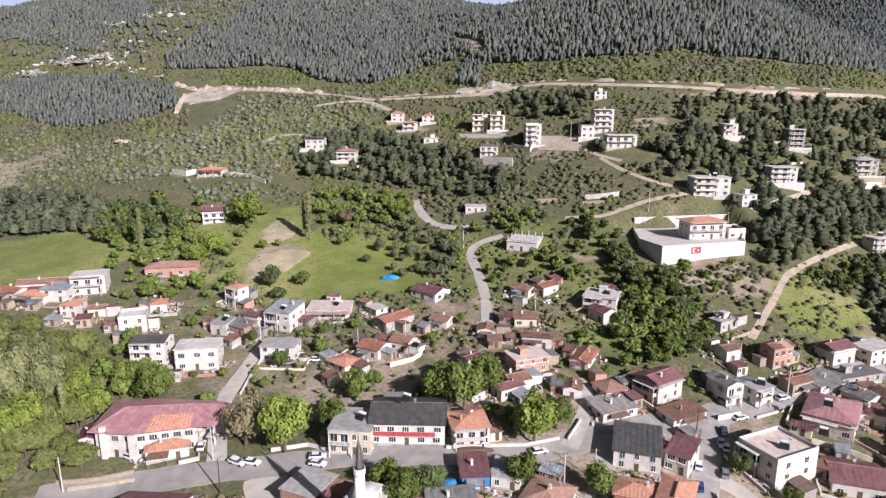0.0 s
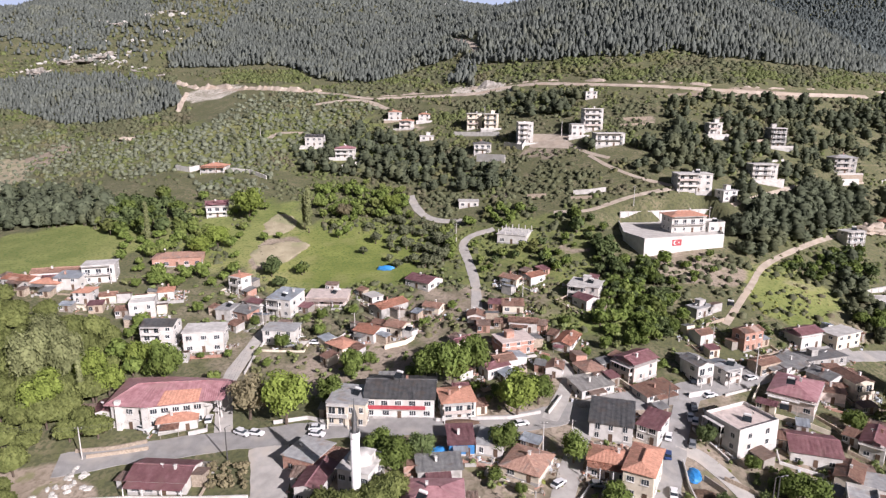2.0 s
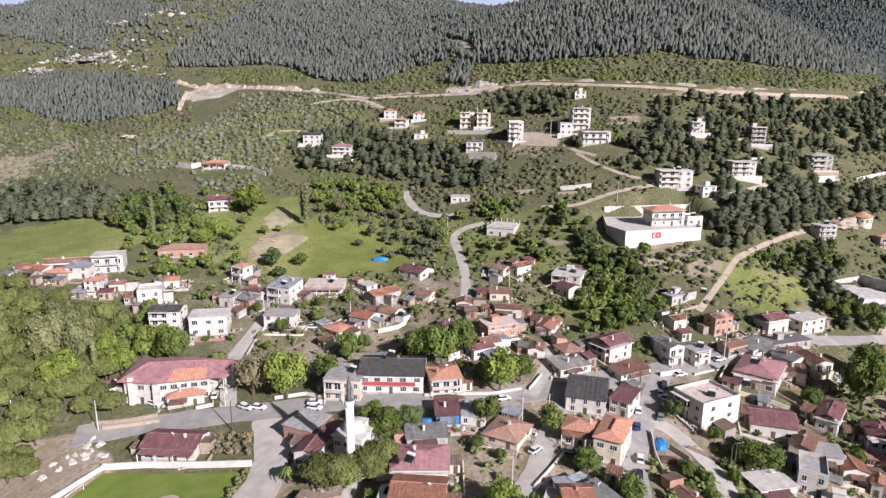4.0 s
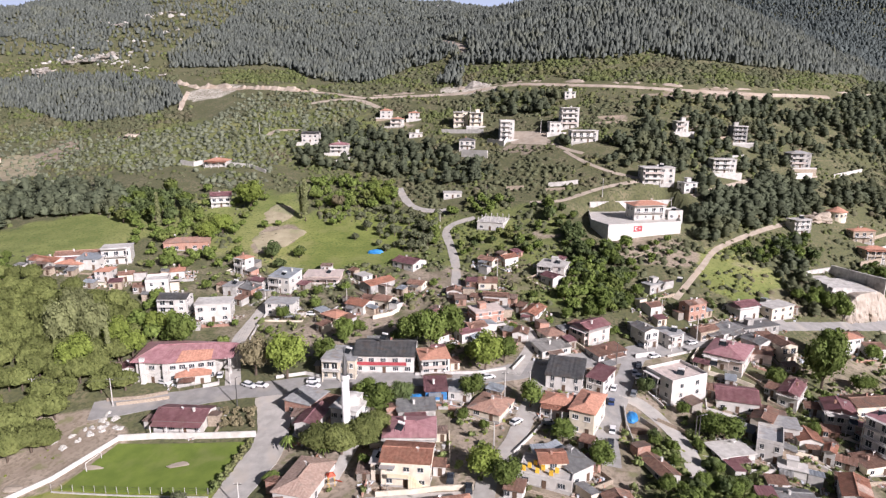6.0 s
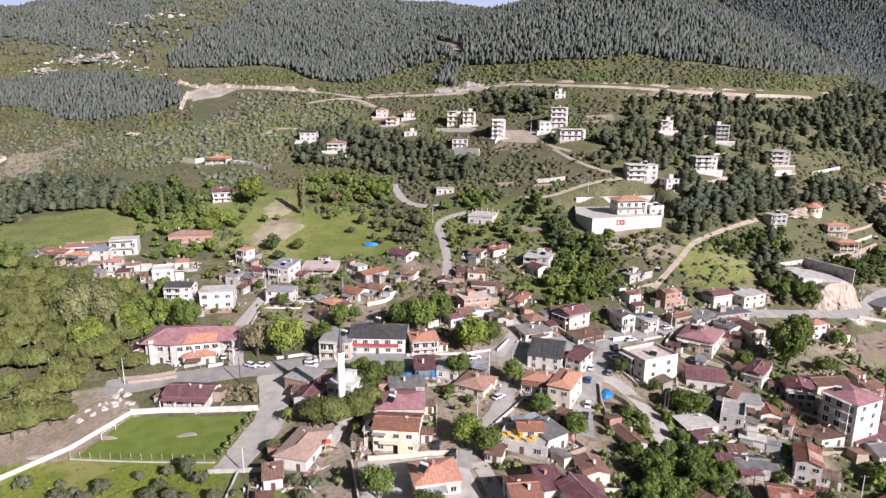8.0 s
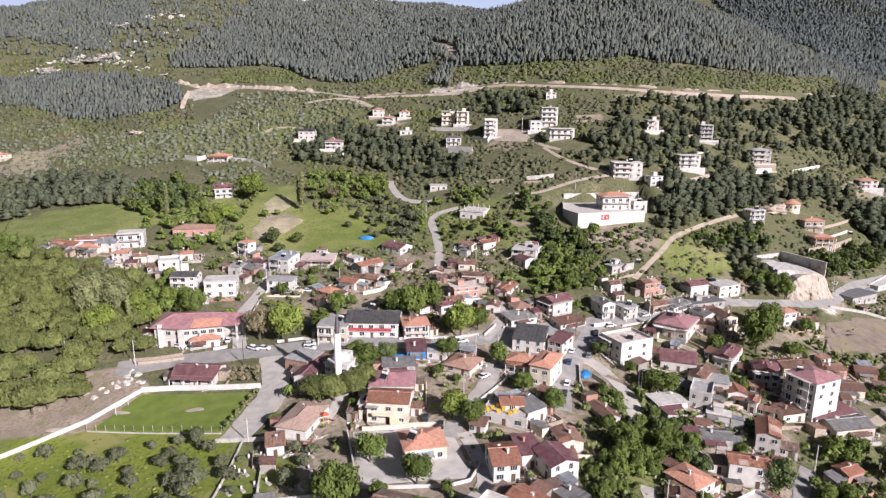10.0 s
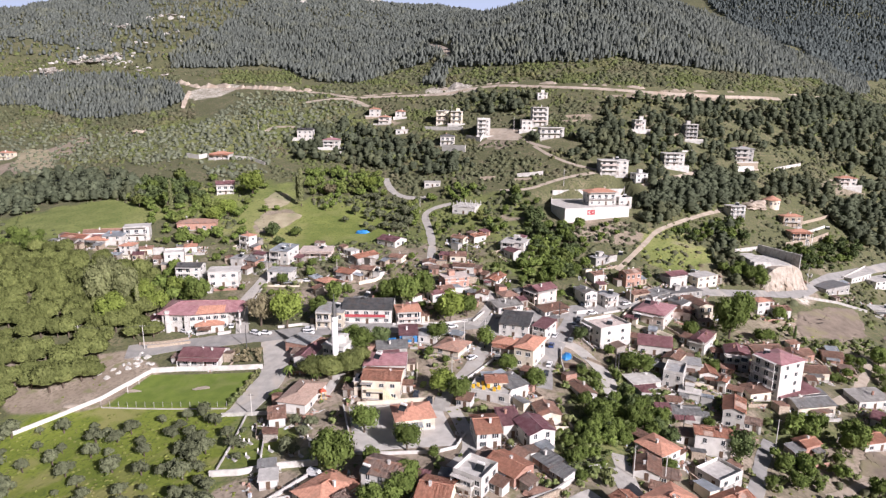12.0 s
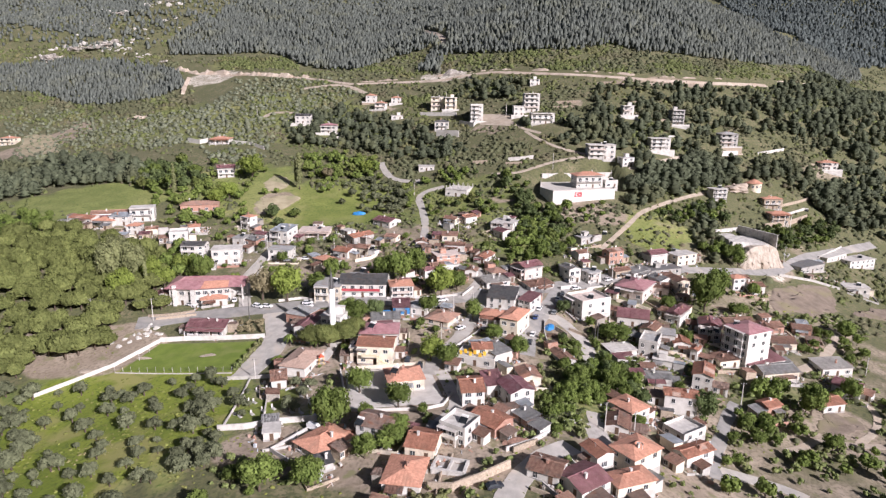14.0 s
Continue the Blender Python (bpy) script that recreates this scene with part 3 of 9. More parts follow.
strip("path", [(158.9, 70.9), (146.7, 70.8), (138.2, 71.6), (129.1, 66.7), (123.5, 64.5)], 2.6, "dirt_road", "dirt path round a bare plot", "path")
strip("path", [(170.9, 98.7), (168.8, 89.2), (161.2, 79.4), (150.7, 71.6)], 2.4, "dirt_road", "dirt path beside the sheds", "path")
strip("road", [(119.4, 88.0), (111.2, 77.2), (104.2, 65.7), (97.0, 54.5), (94.1, 45.1)], 4.0, "asphalt", "narrow shaded village street", "road")
strip("road", [(96.9, 49.6), (105.0, 48.1), (112.9, 45.3), (117.0, 41.8)], 4.6, "lane", "pale street along the gardens", "road")
strip("road", [(62.4, 59.2), (62.5, 53.2), (62.5, 46.2), (62.6, 41.1)], 3.6, "lane", "narrow alley between houses", "road")
strip("track", [(0.0, 660.0), (7.9, 648.3), (20.0, 625.2), (28.4, 598.8), (31.6, 580.5), (31.0, 566.0)], 5.0, "dirt_road", "pale unpaved track curving round the mountain spur", "road")
patch("pitch", [(-79.6, 114.2), (-42.0, 111.2), (-46.7, 90.8), (-87.6, 97.2)], "turf", "small grass sports pitch with worn patches", "pitch", 0.10)
patch("yard", [(-10.0, 86.5), (18.1, 88.4), (23.5, 63.9), (-5.2, 61.8)], "paving", "pale paved school yard", "yard", 0.10)
patch("yard", [(-12.0, 107.2), (-16.4, 90.6), (-19.1, 90.9), (-16.2, 107.7)], "paving", "paved yard", "yard", 0.08)
patch("yard", [(56.5, 382.3), (78.0, 369.3), (74.6, 348.1), (53.1, 361.8)], "dirt_road", "levelled bare building plot", "plot", 0.15)
patch("yard", [(-32.5, 136.5), (2.2, 137.2), (2.1, 134.2), (-31.9, 133.8)], "lane", "paved forecourt beside the road", "yard", 0.08)
patch("orchard", [(-308.8, 412.3), (-349.7, 485.0), (-316.5, 476.2), (-264.7, 395.8)], "dry_plot", "pale soil of a young orchard", "field", 0.12, ragged=3.0)
patch("plot", [(-80.5, 246.0), (-82.0, 266.0), (-54.0, 272.0), (-67.0, 245.0)], "dry_plot", "bare tan triangular plot", "plot", 0.12, ragged=3.0)
patch("plot", [(-80.5, 275.5), (-86.0, 297.0), (-74.5, 304.0), (-64.8, 281.6)], "dry_plot", "bare tan plot with a tree", "plot", 0.12, ragged=3.0)
patch("field", [(167.0, 160.0), (183.0, 187.0), (224.0, 208.0), (211.5, 176.0)], "ploughed", "dark brown ploughed earth field", "field", 0.15, ragged=3.0)
patch("field", [(218.8, 180.4), (225.1, 187.0), (262.9, 203.5), (247.1, 181.9)], "ploughed", "narrow brown field strip", "field", 0.15, ragged=3.0)
patch("field", [(138.1, 74.5), (148.6, 87.3), (161.2, 90.2), (160.3, 80.3)], "ploughed", "bare worn plot beside the sheds", "field", 0.15, ragged=3.0)


# ---- houses ----


def window_meshes(w, h, bars):
    """A window: a frame with mullions standing proud of the wall, a sill, and one dark pane behind."""
    bm = bmesh.new()
    xs, zs = (-w / 2 - 0.1, -w / 2, w / 2, w / 2 + 0.1), (-h / 2 - 0.12, -h / 2, h / 2, h / 2 + 0.1)
    grid = [[bm.verts.new((px, -0.06, pz)) for px in xs] for pz in zs]
    for j in range(3):
        for i in range(3):
            if j != 1 or i != 1:
                bm.faces.new((grid[j][i], grid[j][i + 1], grid[j + 1][i + 1], grid[j + 1][i]))
    bmesh.ops.solidify(bm, geom=bm.faces[:], thickness=0.1)
    for k in range(bars):
        px = -w / 2 + w * (k + 1) / (bars + 1)
        box(bm, px - 0.035, px + 0.035, -0.06, -0.025, -h / 2 + 0.002, h / 2 - 0.002)
    box(bm, -w / 2 - 0.18, w / 2 + 0.18, -0.2, -0.03, -h / 2 - 0.2, -h / 2 - 0.122)
    frame_me = mesh_of("window", bm, "paint_white")
    bm = bmesh.new()
    box(bm, -w / 2, w / 2, -0.02, 0.03, -h / 2, h / 2)
    return frame_me, mesh_of("pane", bm, "glass_dark")


def door_mesh():
    bm = bmesh.new()
    box(bm, -0.5, 0.5, -0.05, 0.05, 0, 2.1)
    bm.faces.ensure_lookup_table()
    bmesh.ops.inset_individual(bm, faces=[bm.faces[2]], thickness=0.12, depth=-0.02)
    return mesh_of("door", bm, "wood_dark")


WINDOWS = [window_meshes(1.15, 1.2, 1), window_meshes(1.6, 1.25, 2), window_meshes(0.95, 1.4, 1), window_meshes(1.3, 1.05, 1)]
FRAME_ME, PANE_ME = WINDOWS[0]
TALL_FRAME_ME, TALL_PANE_ME = window_meshes(1.7, 2.0, 1)
DOOR_ME = door_mesh()


def slope_strips(bm, half_w, half_d, slope, z, rib, hip, swap=False, ridge_gap=0.0):
    """Two opposite roof slopes made of narrow ribs that run up to the ridge."""
    n = max(4, int(2 * half_w / rib))
    for side in (-1, 1):
        prev = None
        for i in range(n + 1):
            x = -half_w + 2 * half_w * i / n
            run = min(half_d, half_w - abs(x)) if hip else half_d
            lift = 0.04 * (i % 2)
            p = []
            for q, zz in ((0.0, z + lift), (run, z + run * slope + lift)):
                xx, yy = x, side * (half_d - q)
                p.append(bm.verts.new((yy, xx, zz) if swap else (xx, yy, zz)))
            if prev:
                if (p[1].co - p[0].co).length < 1e-4:
                    bm.faces.new((prev[0], p[0], prev[1]))
                elif (prev[1].co - prev[0].co).length < 1e-4:
                    bm.faces.new((prev[0], p[0], p[1]))
                else:
                    bm.faces.new((prev[0], p[0], p[1], prev[1]))
            prev = p


BUILT = []


SOLAR = []  # flat roofs that carry a solar water heater


def house(label, x, y, rot, w, d, h, roof, wall, cover, windows=2, balcony=False, porch=False, parapet=False, turn=False, band="", columns=False, bands=False, screens=False, stairs=False, base=None, category="house", eaves=0.45, pitch=0.31):
    """One house: walls, roof, windows, door, chimney, balconies. The front is its -y side."""
    rng = random.Random(round(x * 31 + y * 17))
    a = radians(rot)
    loft = roof in ("gable", "hip") and cover == "metal_maroon" and h >= 4.4 and base is None and category == "house" and "apartment" not in label
    h -= 0.9 if loft else 0.0
    fx, fy = x + math.sin(a) * d / 2, y - math.cos(a) * d / 2
    z0 = ground(fx, fy) if base is None else base
    low = min(ground(x + math.cos(a) * sx * w / 2 - math.sin(a) * sy * d / 2, y + math.sin(a) * sx * w / 2 + math.cos(a) * sy * d / 2) for sx in (-1, 1) for sy in (-1, 1))
    long_x = w >= d
    for q in (-0.5, 0.0, 0.5):
        t = q * abs(w - d)
        KEEP_CLEAR.append((x + (math.cos(a) if long_x else -math.sin(a)) * t, y + (math.sin(a) if long_x else math.cos(a)) * t, min(w, d) * 0.55))
    if y > 270:  # an open view in front of the hillside houses
        for q in (5.0, 10.0):
            KEEP_CLEAR.append((fx, fy - q, w * 0.5))
    BUILT.append((x, y, rot, w, d, h))
    top = new("house")
    top.matrix_basis = turned(x, y, z0, rot)
    tagged(top, label, category)
    hw, hd = w / 2, d / 2
    storeys = max(1, round(h / 2.9))
    # walls, with the gable ends
    bm = bmesh.new()
    box(bm, -hw, hw, -hd, hd, low - z0 - 1.0, h)
    along_x = (w >= d) != bool(turn)
    hr = h + (1.05 if loft else 0.0)
    frame_me, pane_me = WINDOWS[rng.randrange(4)]
    if roof == "gable" and not loft:
        s = 1 if along_x else 0
        rise = (hd if along_x else hw) * pitch
        for e in (-1, 1):
            t = 0.12
            pts = [(e * hw, -hd, h), (e * hw, hd, h), (e * hw, 0, h + rise)] if along_x else [(-hw, e * hd, h), (hw, e * hd, h), (0, e * hd, h + rise)]
            inn = [((p[0] - e * t, p[1], p[2]) if along_x else (p[0], p[1] - e * t, p[2])) for p in pts]
            vo, vi = [bm.verts.new(p) for p in pts], [bm.verts.new(p) for p in inn]
            bm.faces.new(vo), bm.faces.new(vi)
            for k in range(3):
                bm.faces.new((vo[k], vo[(k + 1) % 3], vi[(k + 1) % 3], vi[k]))
    bmesh.ops.recalc_face_normals(bm, faces=bm.faces)
    walls = part("wall", bm, wall, top)
    if bands:
        for zz in (0.15, 3.1, h - 0.35):
            bm = bmesh.new()
            box(bm, -hw - 0.04, hw + 0.04, -hd - 0.04, hd + 0.04, zz, zz + 0.3)
            part("concrete_band", bm, "concrete_pink", top, "pale concrete floor band")
    # roof
    bm = bmesh.new()
    ov = eaves
    ow, od = hw + ov, hd + ov
    rib = 0.42 if cover.startswith("tile") else 0.62
    ridge_z = hr
    if roof == "gable":
        if along_x:
            slope_strips(bm, ow, od, pitch, hr - ov * pitch + 0.14, rib, False)
            ridge_z = hr + hd * pitch
        else:
            slope_strips(bm, od, ow, pitch, hr - ov * pitch + 0.14, rib, False, swap=True)
            ridge_z = hr + hw * pitch
    elif roof == "hip":
        pp = 0.27
        slope_strips(bm, ow, od, pp, hr - 0.02, rib, True)
        slope_strips(bm, od, ow, pp, hr - 0.02, rib, True, swap=True)
        box(bm, -ow, ow, -od, od, hr - 0.12, hr - 0.03)
        ridge_z = hr + min(ow, od) * pp
    elif roof == "shed":
        n = max(4, int(2 * ow / rib))
        prev = None
        for i in range(n + 1):
            xx = -ow + 2 * ow * i / n
            lift = 0.05 * (i % 2)
            p = [bm.verts.new((xx, -od, h + 0.1 + lift)), bm.verts.new((xx, od, h + 0.1 + 2 * od * 0.12 + lift))]
            if prev:
                bm.faces.new((prev[0], p[0], p[1], prev[1]))
            prev = p
        ridge_z = h + 0.1 + 2 * od * 0.12
    else:
        if parapet:
            box(bm, -hw - 0.02, hw + 0.02, -hd - 0.02, hd + 0.02, h, h + 0.12)
        else:
            box(bm, -hw - 0.35, hw + 0.35, -hd - 0.35, hd + 0.35, h, h + 0.22)
    geom = bmesh.ops.solidify(bm, geom=bm.faces[:], thickness=-0.10) if roof in ("gable", "shed") else None
    roof_ob = part("roof", bm, cover, top)
    if loft:
        bm = bmesh.new()
        box(bm, -hw - 0.55, hw + 0.55, -hd - 0.55, hd + 0.55, h + 0.002, h + 0.18)
        part("roof_slab", bm, "concrete_white", top, "pale concrete slab below the raised roof")
        for px in (-hw + 0.2, 0.0, hw - 0.2):
            for py in (-hd + 0.2, hd - 0.2):
                bm = bmesh.new()
                box(bm, px - 0.11, px + 0.11, py - 0.11, py + 0.11, h + 0.18, hr + 0.1)
                part("post", bm, "plaster_grey", roof_ob)
        for py in (-hd, hd - 0.14):
            bm = bmesh.new()
            box(bm, -hw, hw, py, py + 0.14, h + 0.182, h + 0.5)
            part("knee_wall", bm, wall, top)
    if roof == "gable" and cover.startswith("tile") and not stairs and rng.random() < 0.5:
        # a stretch of the roof relaid with other tiles
        span, run, side = (ow, od, rng.choice((-1, 1))) if along_x else (od, ow, rng.choice((-1, 1)))
        p0 = rng.uniform(-0.9, 0.2) * span
        p1 = p0 + rng.uniform(0.35, 0.7) * span
        q0, q1 = rng.choice(((0.02, 0.98), (0.02, 0.55), (0.4, 0.98)))
        zb = h - ov * pitch + 0.19
        bm = bmesh.new()
        n = max(3, int((p1 - p0) / 0.42))
        prev = None
        for i in range(n + 1):
            u, up = p0 + (p1 - p0) * i / n, 0.04 * (i % 2)
            pair = [bm.verts.new((u, side * run * (1 - q), zb + run * q * pitch + up) if along_x else (side * run * (1 - q), u, zb + run * q * pitch + up)) for q in (q0, q1)]
            if prev:
                bm.faces.new((prev[0], pair[0], pair[1], prev[1]))
            prev = pair
        part("relaid_tiles", bm, rng.choice({"tile_orange": ("tile_faded", "tile_faded", "tile_pink"), "tile_brown": ("tile_orange", "tile_rust", "tile_faded"), "tile_faded": ("tile_orange", "tile_brown", "tile_rust"), "tile_pink": ("tile_faded",), "tile_rust": ("tile_orange", "tile_brown")}[cover]), roof_ob)
    if roof == "shed":
        bm = bmesh.new()
        for e in (-1, 1):
            v = [bm.verts.new(p) for p in ((e * hw, -hd, h), (e * hw, hd, h), (e * hw, hd, h + 2 * od * 0.12))]
            u = [bm.verts.new((p.co.x - e * 0.12, p.co.y, p.co.z)) for p in v]
            bm.faces.new(v), bm.faces.new(u)
        box(bm, -hw, hw, hd - 0.15, hd - 0.002, h, h + 2 * od * 0.12)
        part("wall_head", bm, wall, top)
    if roof in ("gable", "hip"):
        bm = bmesh.new()
        if roof == "gable":
            L = (ow if along_x else od)
            horizontal = along_x
        else:
            L = abs(ow - od)
            horizontal = ow >= od
        if L > 0.3:
            box(bm, -L, L, -0.14, 0.14, ridge_z + 0.08, ridge_z + 0.24) if horizontal else box(bm, -0.14, 0.14, -L, L, ridge_z + 0.08, ridge_z + 0.24)
            part("ridge_cap", bm, cover, roof_ob)
        else:
            bm.free()
    if roof == "flat":
        ph = 0.35 if screens else 0.85
        if parapet:
            for x0, x1, y0, y1 in ((-hw, hw, -hd, -hd + 0.2), (-hw, hw, hd - 0.2, hd), (-hw, -hw + 0.2, -hd + 0.2, hd - 0.2), (hw - 0.2, hw, -hd + 0.2, hd - 0.2)):
                bm = bmesh.new()
                box(bm, x0, x1, y0, y1, h + 0.12, h + 0.12 + ph)
                part("parapet", bm, wall, top)
        if columns:
            for i in range(5):
                for j in range(3):
                    bm = bmesh.new()
                    cx, cy = -hw + 0.4 + i * (w - 0.8) / 4, -hd + 0.4 + j * (d - 0.8) / 2
                    box(bm, cx - 0.17, cx + 0.17, cy - 0.17, cy + 0.17, h + 0.2, h + 1.9 + 0.3 * rng.random())
                    part("column", bm, "concrete_white", roof_ob)
        elif not parapet and rng.random() < 0.35 and w > 6:
            bm = bmesh.new()
            sx, sy = rng.uniform(-hw * 0.4, hw * 0.4), rng.uniform(0, hd * 0.4)
            box(bm, sx - 1.3, sx + 1.3, sy - 1.1, sy + 1.1, h + 0.1, h + 2.2)
            box(bm, sx - 1.5, sx + 1.5, sy - 1.3, sy + 1.3, h + 2.2, h + 2.35)
            part("stair_head", bm, wall, top)
    else:
        if rng.random() < 0.8 and h < 10:
            bm = bmesh.new()
            cx, cy = rng.uniform(-hw * 0.5, hw * 0.5), rng.uniform(-hd * 0.35, hd * 0.35)
            box(bm, cx - 0.28, cx + 0.28, cy - 0.28, cy + 0.28, hr - 0.3, ridge_z + 0.75)
            box(bm, cx - 0.36, cx + 0.36, cy - 0.36, cy + 0.36, ridge_z + 0.75, ridge_z + 0.87)
            part("chimney", bm, "plaster_white" if rng.random() < 0.6 else "brick", top)
    # a plinth, a dish, and on the hillside a walled terrace before the house
    bm = bmesh.new()
    box(bm, -hw - 0.05, hw + 0.05, -hd - 0.05, hd + 0.05, low - z0 - 1.0, 0.45)
    part("plinth", bm, "plaster_grey", top)
    if rng.random() < 0.35:
        bm = bmesh.new()
        dx, dy, dz = rng.uniform(-hw * 0.6, hw * 0.6), rng.uniform(-0.3, 0.6) * hd, (ridge_z if roof != "flat" else h) + 0.1
        tube(bm, [(dx, dy, h - 0.2), (dx, dy, dz + 0.7)], [0.04, 0.04], 5)
        for k in range(10):
            a0, a1 = k * math.pi / 5, (k + 1) * math.pi / 5
            ring = [(dx + 0.45 * math.cos(q), dy - 0.22 - 0.2 * math.sin(q), dz + 0.85 + 0.42 * math.sin(q)) for q in (a0, a1)]
            bm.faces.new([bm.verts.new(p) for p in ((dx, dy - 0.05, dz + 0.75), ring[0], ring[1])])
        part("satellite_dish", bm, "paint_white", top)
    if y > 302 and h >= 5 and base is None and rng.random() < 0.7:
        tx0, tx1, ty = -hw - rng.uniform(0.5, 3.5), hw + rng.uniform(0.5, 3.5), -hd - rng.uniform(3.0, 5.5)
        drop = min(ground(x + math.cos(a) * px - math.sin(a) * ty, y + math.sin(a) * px + math.cos(a) * ty) for px in (tx0, 0.0, tx1)) - z0 - 1.0
        bm = bmesh.new()
        box(bm, tx0, tx1, ty, -hd - 0.06, drop, 0.02)
        deck = part("front_terrace", bm, rng.choice(("concrete_white", "plaster_white", "stone", "plaster_grey")), top)
        for x0, x1, y0, y1 in ((tx0, tx1, ty, ty + 0.2), (tx0, tx0 + 0.2, ty + 0.2, -hd - 0.06), (tx1 - 0.2, tx1, ty + 0.2, -hd - 0.06)):
            bm = bmesh.new()
            box(bm, x0, x1, y0, y1, 0.02, 0.85)
            part("terrace_parapet", bm, "plaster_white", deck)
    # windows and door
    per = h / storeys
    k = max(windows, int(w / 3.4)) if windows else 0
    open_front = balcony and storeys > 1
    bx0, bx1 = -hw * 0.95, hw * rng.uniform(0.1, 0.95)
    for s in range(storeys):
        zc = s * per + 1.55
        for i in range(k):
            xx = -hw + w * (i + 0.5) / k
            if s > 0 and open_front and bx0 < xx < bx1:
                win = placed("balcony_door", TALL_FRAME_ME, top, "", turned(xx, -hd - 0.01, s * per + 1.12))
                placed("pane", TALL_PANE_ME, win)
                continue
            if s == 0 and i == k // 2:
                placed("door", DOOR_ME, top, "", turned(xx, -hd - 0.03, 0.03))
                continue
            win = placed("window", frame_me, top, "", turned(xx + rng.uniform(-0.3, 0.3), -hd - 0.01, zc))
            placed("pane", pane_me, win)
        if k:
            for e in (-1, 1):
                for yy in ((-hd * 0.45, hd * 0.45) if d > 7 else (0.0,)):
                    if rng.random() < 0.8:
                        win = placed("window", frame_me, top, "", turned(e * (hw + 0.01), yy + rng.uniform(-0.4, 0.4), zc, 90 * e))
                        placed("pane", pane_me, win)
    if band:
        bm = bmesh.new()
        box(bm, -hw - 0.5, hw * 0.75, -hd - 0.75, -hd - 0.6, per + 0.1, per + 1.15)
        part("balcony_front", bm, "red_band", top, "long red balcony front")
        bm = bmesh.new()
        box(bm, -hw - 0.5, hw * 0.75, -hd - 0.75, -hd, per - 0.1, per + 0.06)
        part("balcony_floor", bm, "concrete_white", top)
    if balcony:
        solid = rng.random() < 0.55
        for s in range(1, storeys):
            zb = s * per
            bm = bmesh.new()
            box(bm, bx0, bx1, -hd - 1.5, -hd - 0.002, zb - 0.16, zb)
            slab = part("balcony", bm, "concrete_white", top)
            bm = bmesh.new()
            if solid:
                box(bm, bx0, bx1, -hd - 1.5, -hd - 1.38, zb, zb + 0.85)
                for q in (bx0, bx1 - 0.12):
                    box(bm, q, q + 0.12, -hd - 1.378, -hd - 0.002, zb, zb + 0.85)
                part("balustrade", bm, wall if rng.random() < 0.7 else "concrete_pink", slab)
            else:
                for q in np.arange(bx0 + 0.05, bx1 - 0.05, 0.3):
                    box(bm, q, q + 0.05, -hd - 1.47, -hd - 1.42, zb, zb + 0.9)
                box(bm, bx0, bx1, -hd - 1.49, -hd - 1.4, zb + 0.9, zb + 0.98)
                part("railing", bm, "paint_white", slab)
            for q in (bx0 + 0.02, bx1 - 0.24):
                bm = bmesh.new()
                box(bm, q, q + 0.22, -hd - 1.36, -hd - 1.14, (zb - per if s > 1 else low - z0 - 0.5), zb - 0.162)
                part("balcony_post", bm, wall, slab)
        if roof == "flat" or rng.random() < 0.6:
            bm = bmesh.new()
            box(bm, bx0 - 0.1, bx1 + 0.1, -hd - 1.6, -hd - 0.36, h - 0.18, h - 0.02)
            part("balcony_roof", bm, "concrete_white", top)
            for q in (bx0 + 0.02, bx1 - 0.2):
                bm = bmesh.new()
                box(bm, q, q + 0.18, -hd - 1.36, -hd - 1.18, (storeys - 1) * per, h - 0.182)
                part("balcony_post", bm, wall, top)
    elif storeys == 1 and not porch and y < 232 and w > 5.5 and not (screens or columns) and rng.random() < 0.5:
        # a lean-to awning on posts along part of the front
        ax0 = -hw + rng.uniform(0.0, 0.35) * w
        ax1, deep, zt = min(hw, ax0 + rng.uniform(0.45, 0.7) * w), rng.uniform(1.8, 2.8), min(h - 0.25, 2.75)
        bm = bmesh.new()
        n = max(3, int((ax1 - ax0) / 0.4))
        prev = None
        for i in range(n + 1):
            u, up = ax0 + (ax1 - ax0) * i / n, 0.05 * (i % 2)
            pair = [bm.verts.new((u, -hd - 0.02, zt + up)), bm.verts.new((u, -hd - deep, zt - 0.45 + up))]
            if prev:
                bm.faces.new((prev[0], pair[0], pair[1], prev[1]))
            prev = pair
        bmesh.ops.solidify(bm, geom=bm.faces[:], thickness=0.05)
        awning = part("awning", bm, rng.choice(("roof_grey", "tile_rust", "sheet_blue", "metal_maroon", "tile_brown")), top)
        for q in (ax0 + 0.1, ax1 - 0.22):
            bm = bmesh.new()
            box(bm, q, q + 0.1, -hd - deep + 0.12, -hd - deep + 0.22, low - z0 - 1.2, zt - 0.42)
            part("post", bm, "wood_grey", awning)
    if stairs:
        n = 14
        for i in range(n):
            bm = bmesh.new()
            sx = hw - 0.6 - 0.3 * i
            box(bm, sx - 0.3, sx, -hd - 1.2, -hd - 0.05, low - z0 - 0.5, (i + 1) * per / n)
            part("step", bm, "plaster_yellow", top)
        bm = bmesh.new()
        box(bm, -hw * 0.7, hw - 0.6 - 0.3 * n, -hd - 1.4, -hd - 0.05, per - 0.15, per)
        landing = part("landing", bm, "concrete_white", top)
        bm = bmesh.new()
        box(bm, -hw * 0.7, hw - 0.6 - 0.3 * n, -hd - 1.4, -hd - 1.3, per, per + 0.9)
        part("balustrade", bm, "plaster_yellow", landing)
        bm = bmesh.new()
        box(bm, -hw - 0.2, -hw * 0.4, -hd - 1.6, -hd - 0.02, per + 2.3, per + 2.4)
        part("canopy", bm, "roof_grey", top)
    if porch:
        bm = bmesh.new()
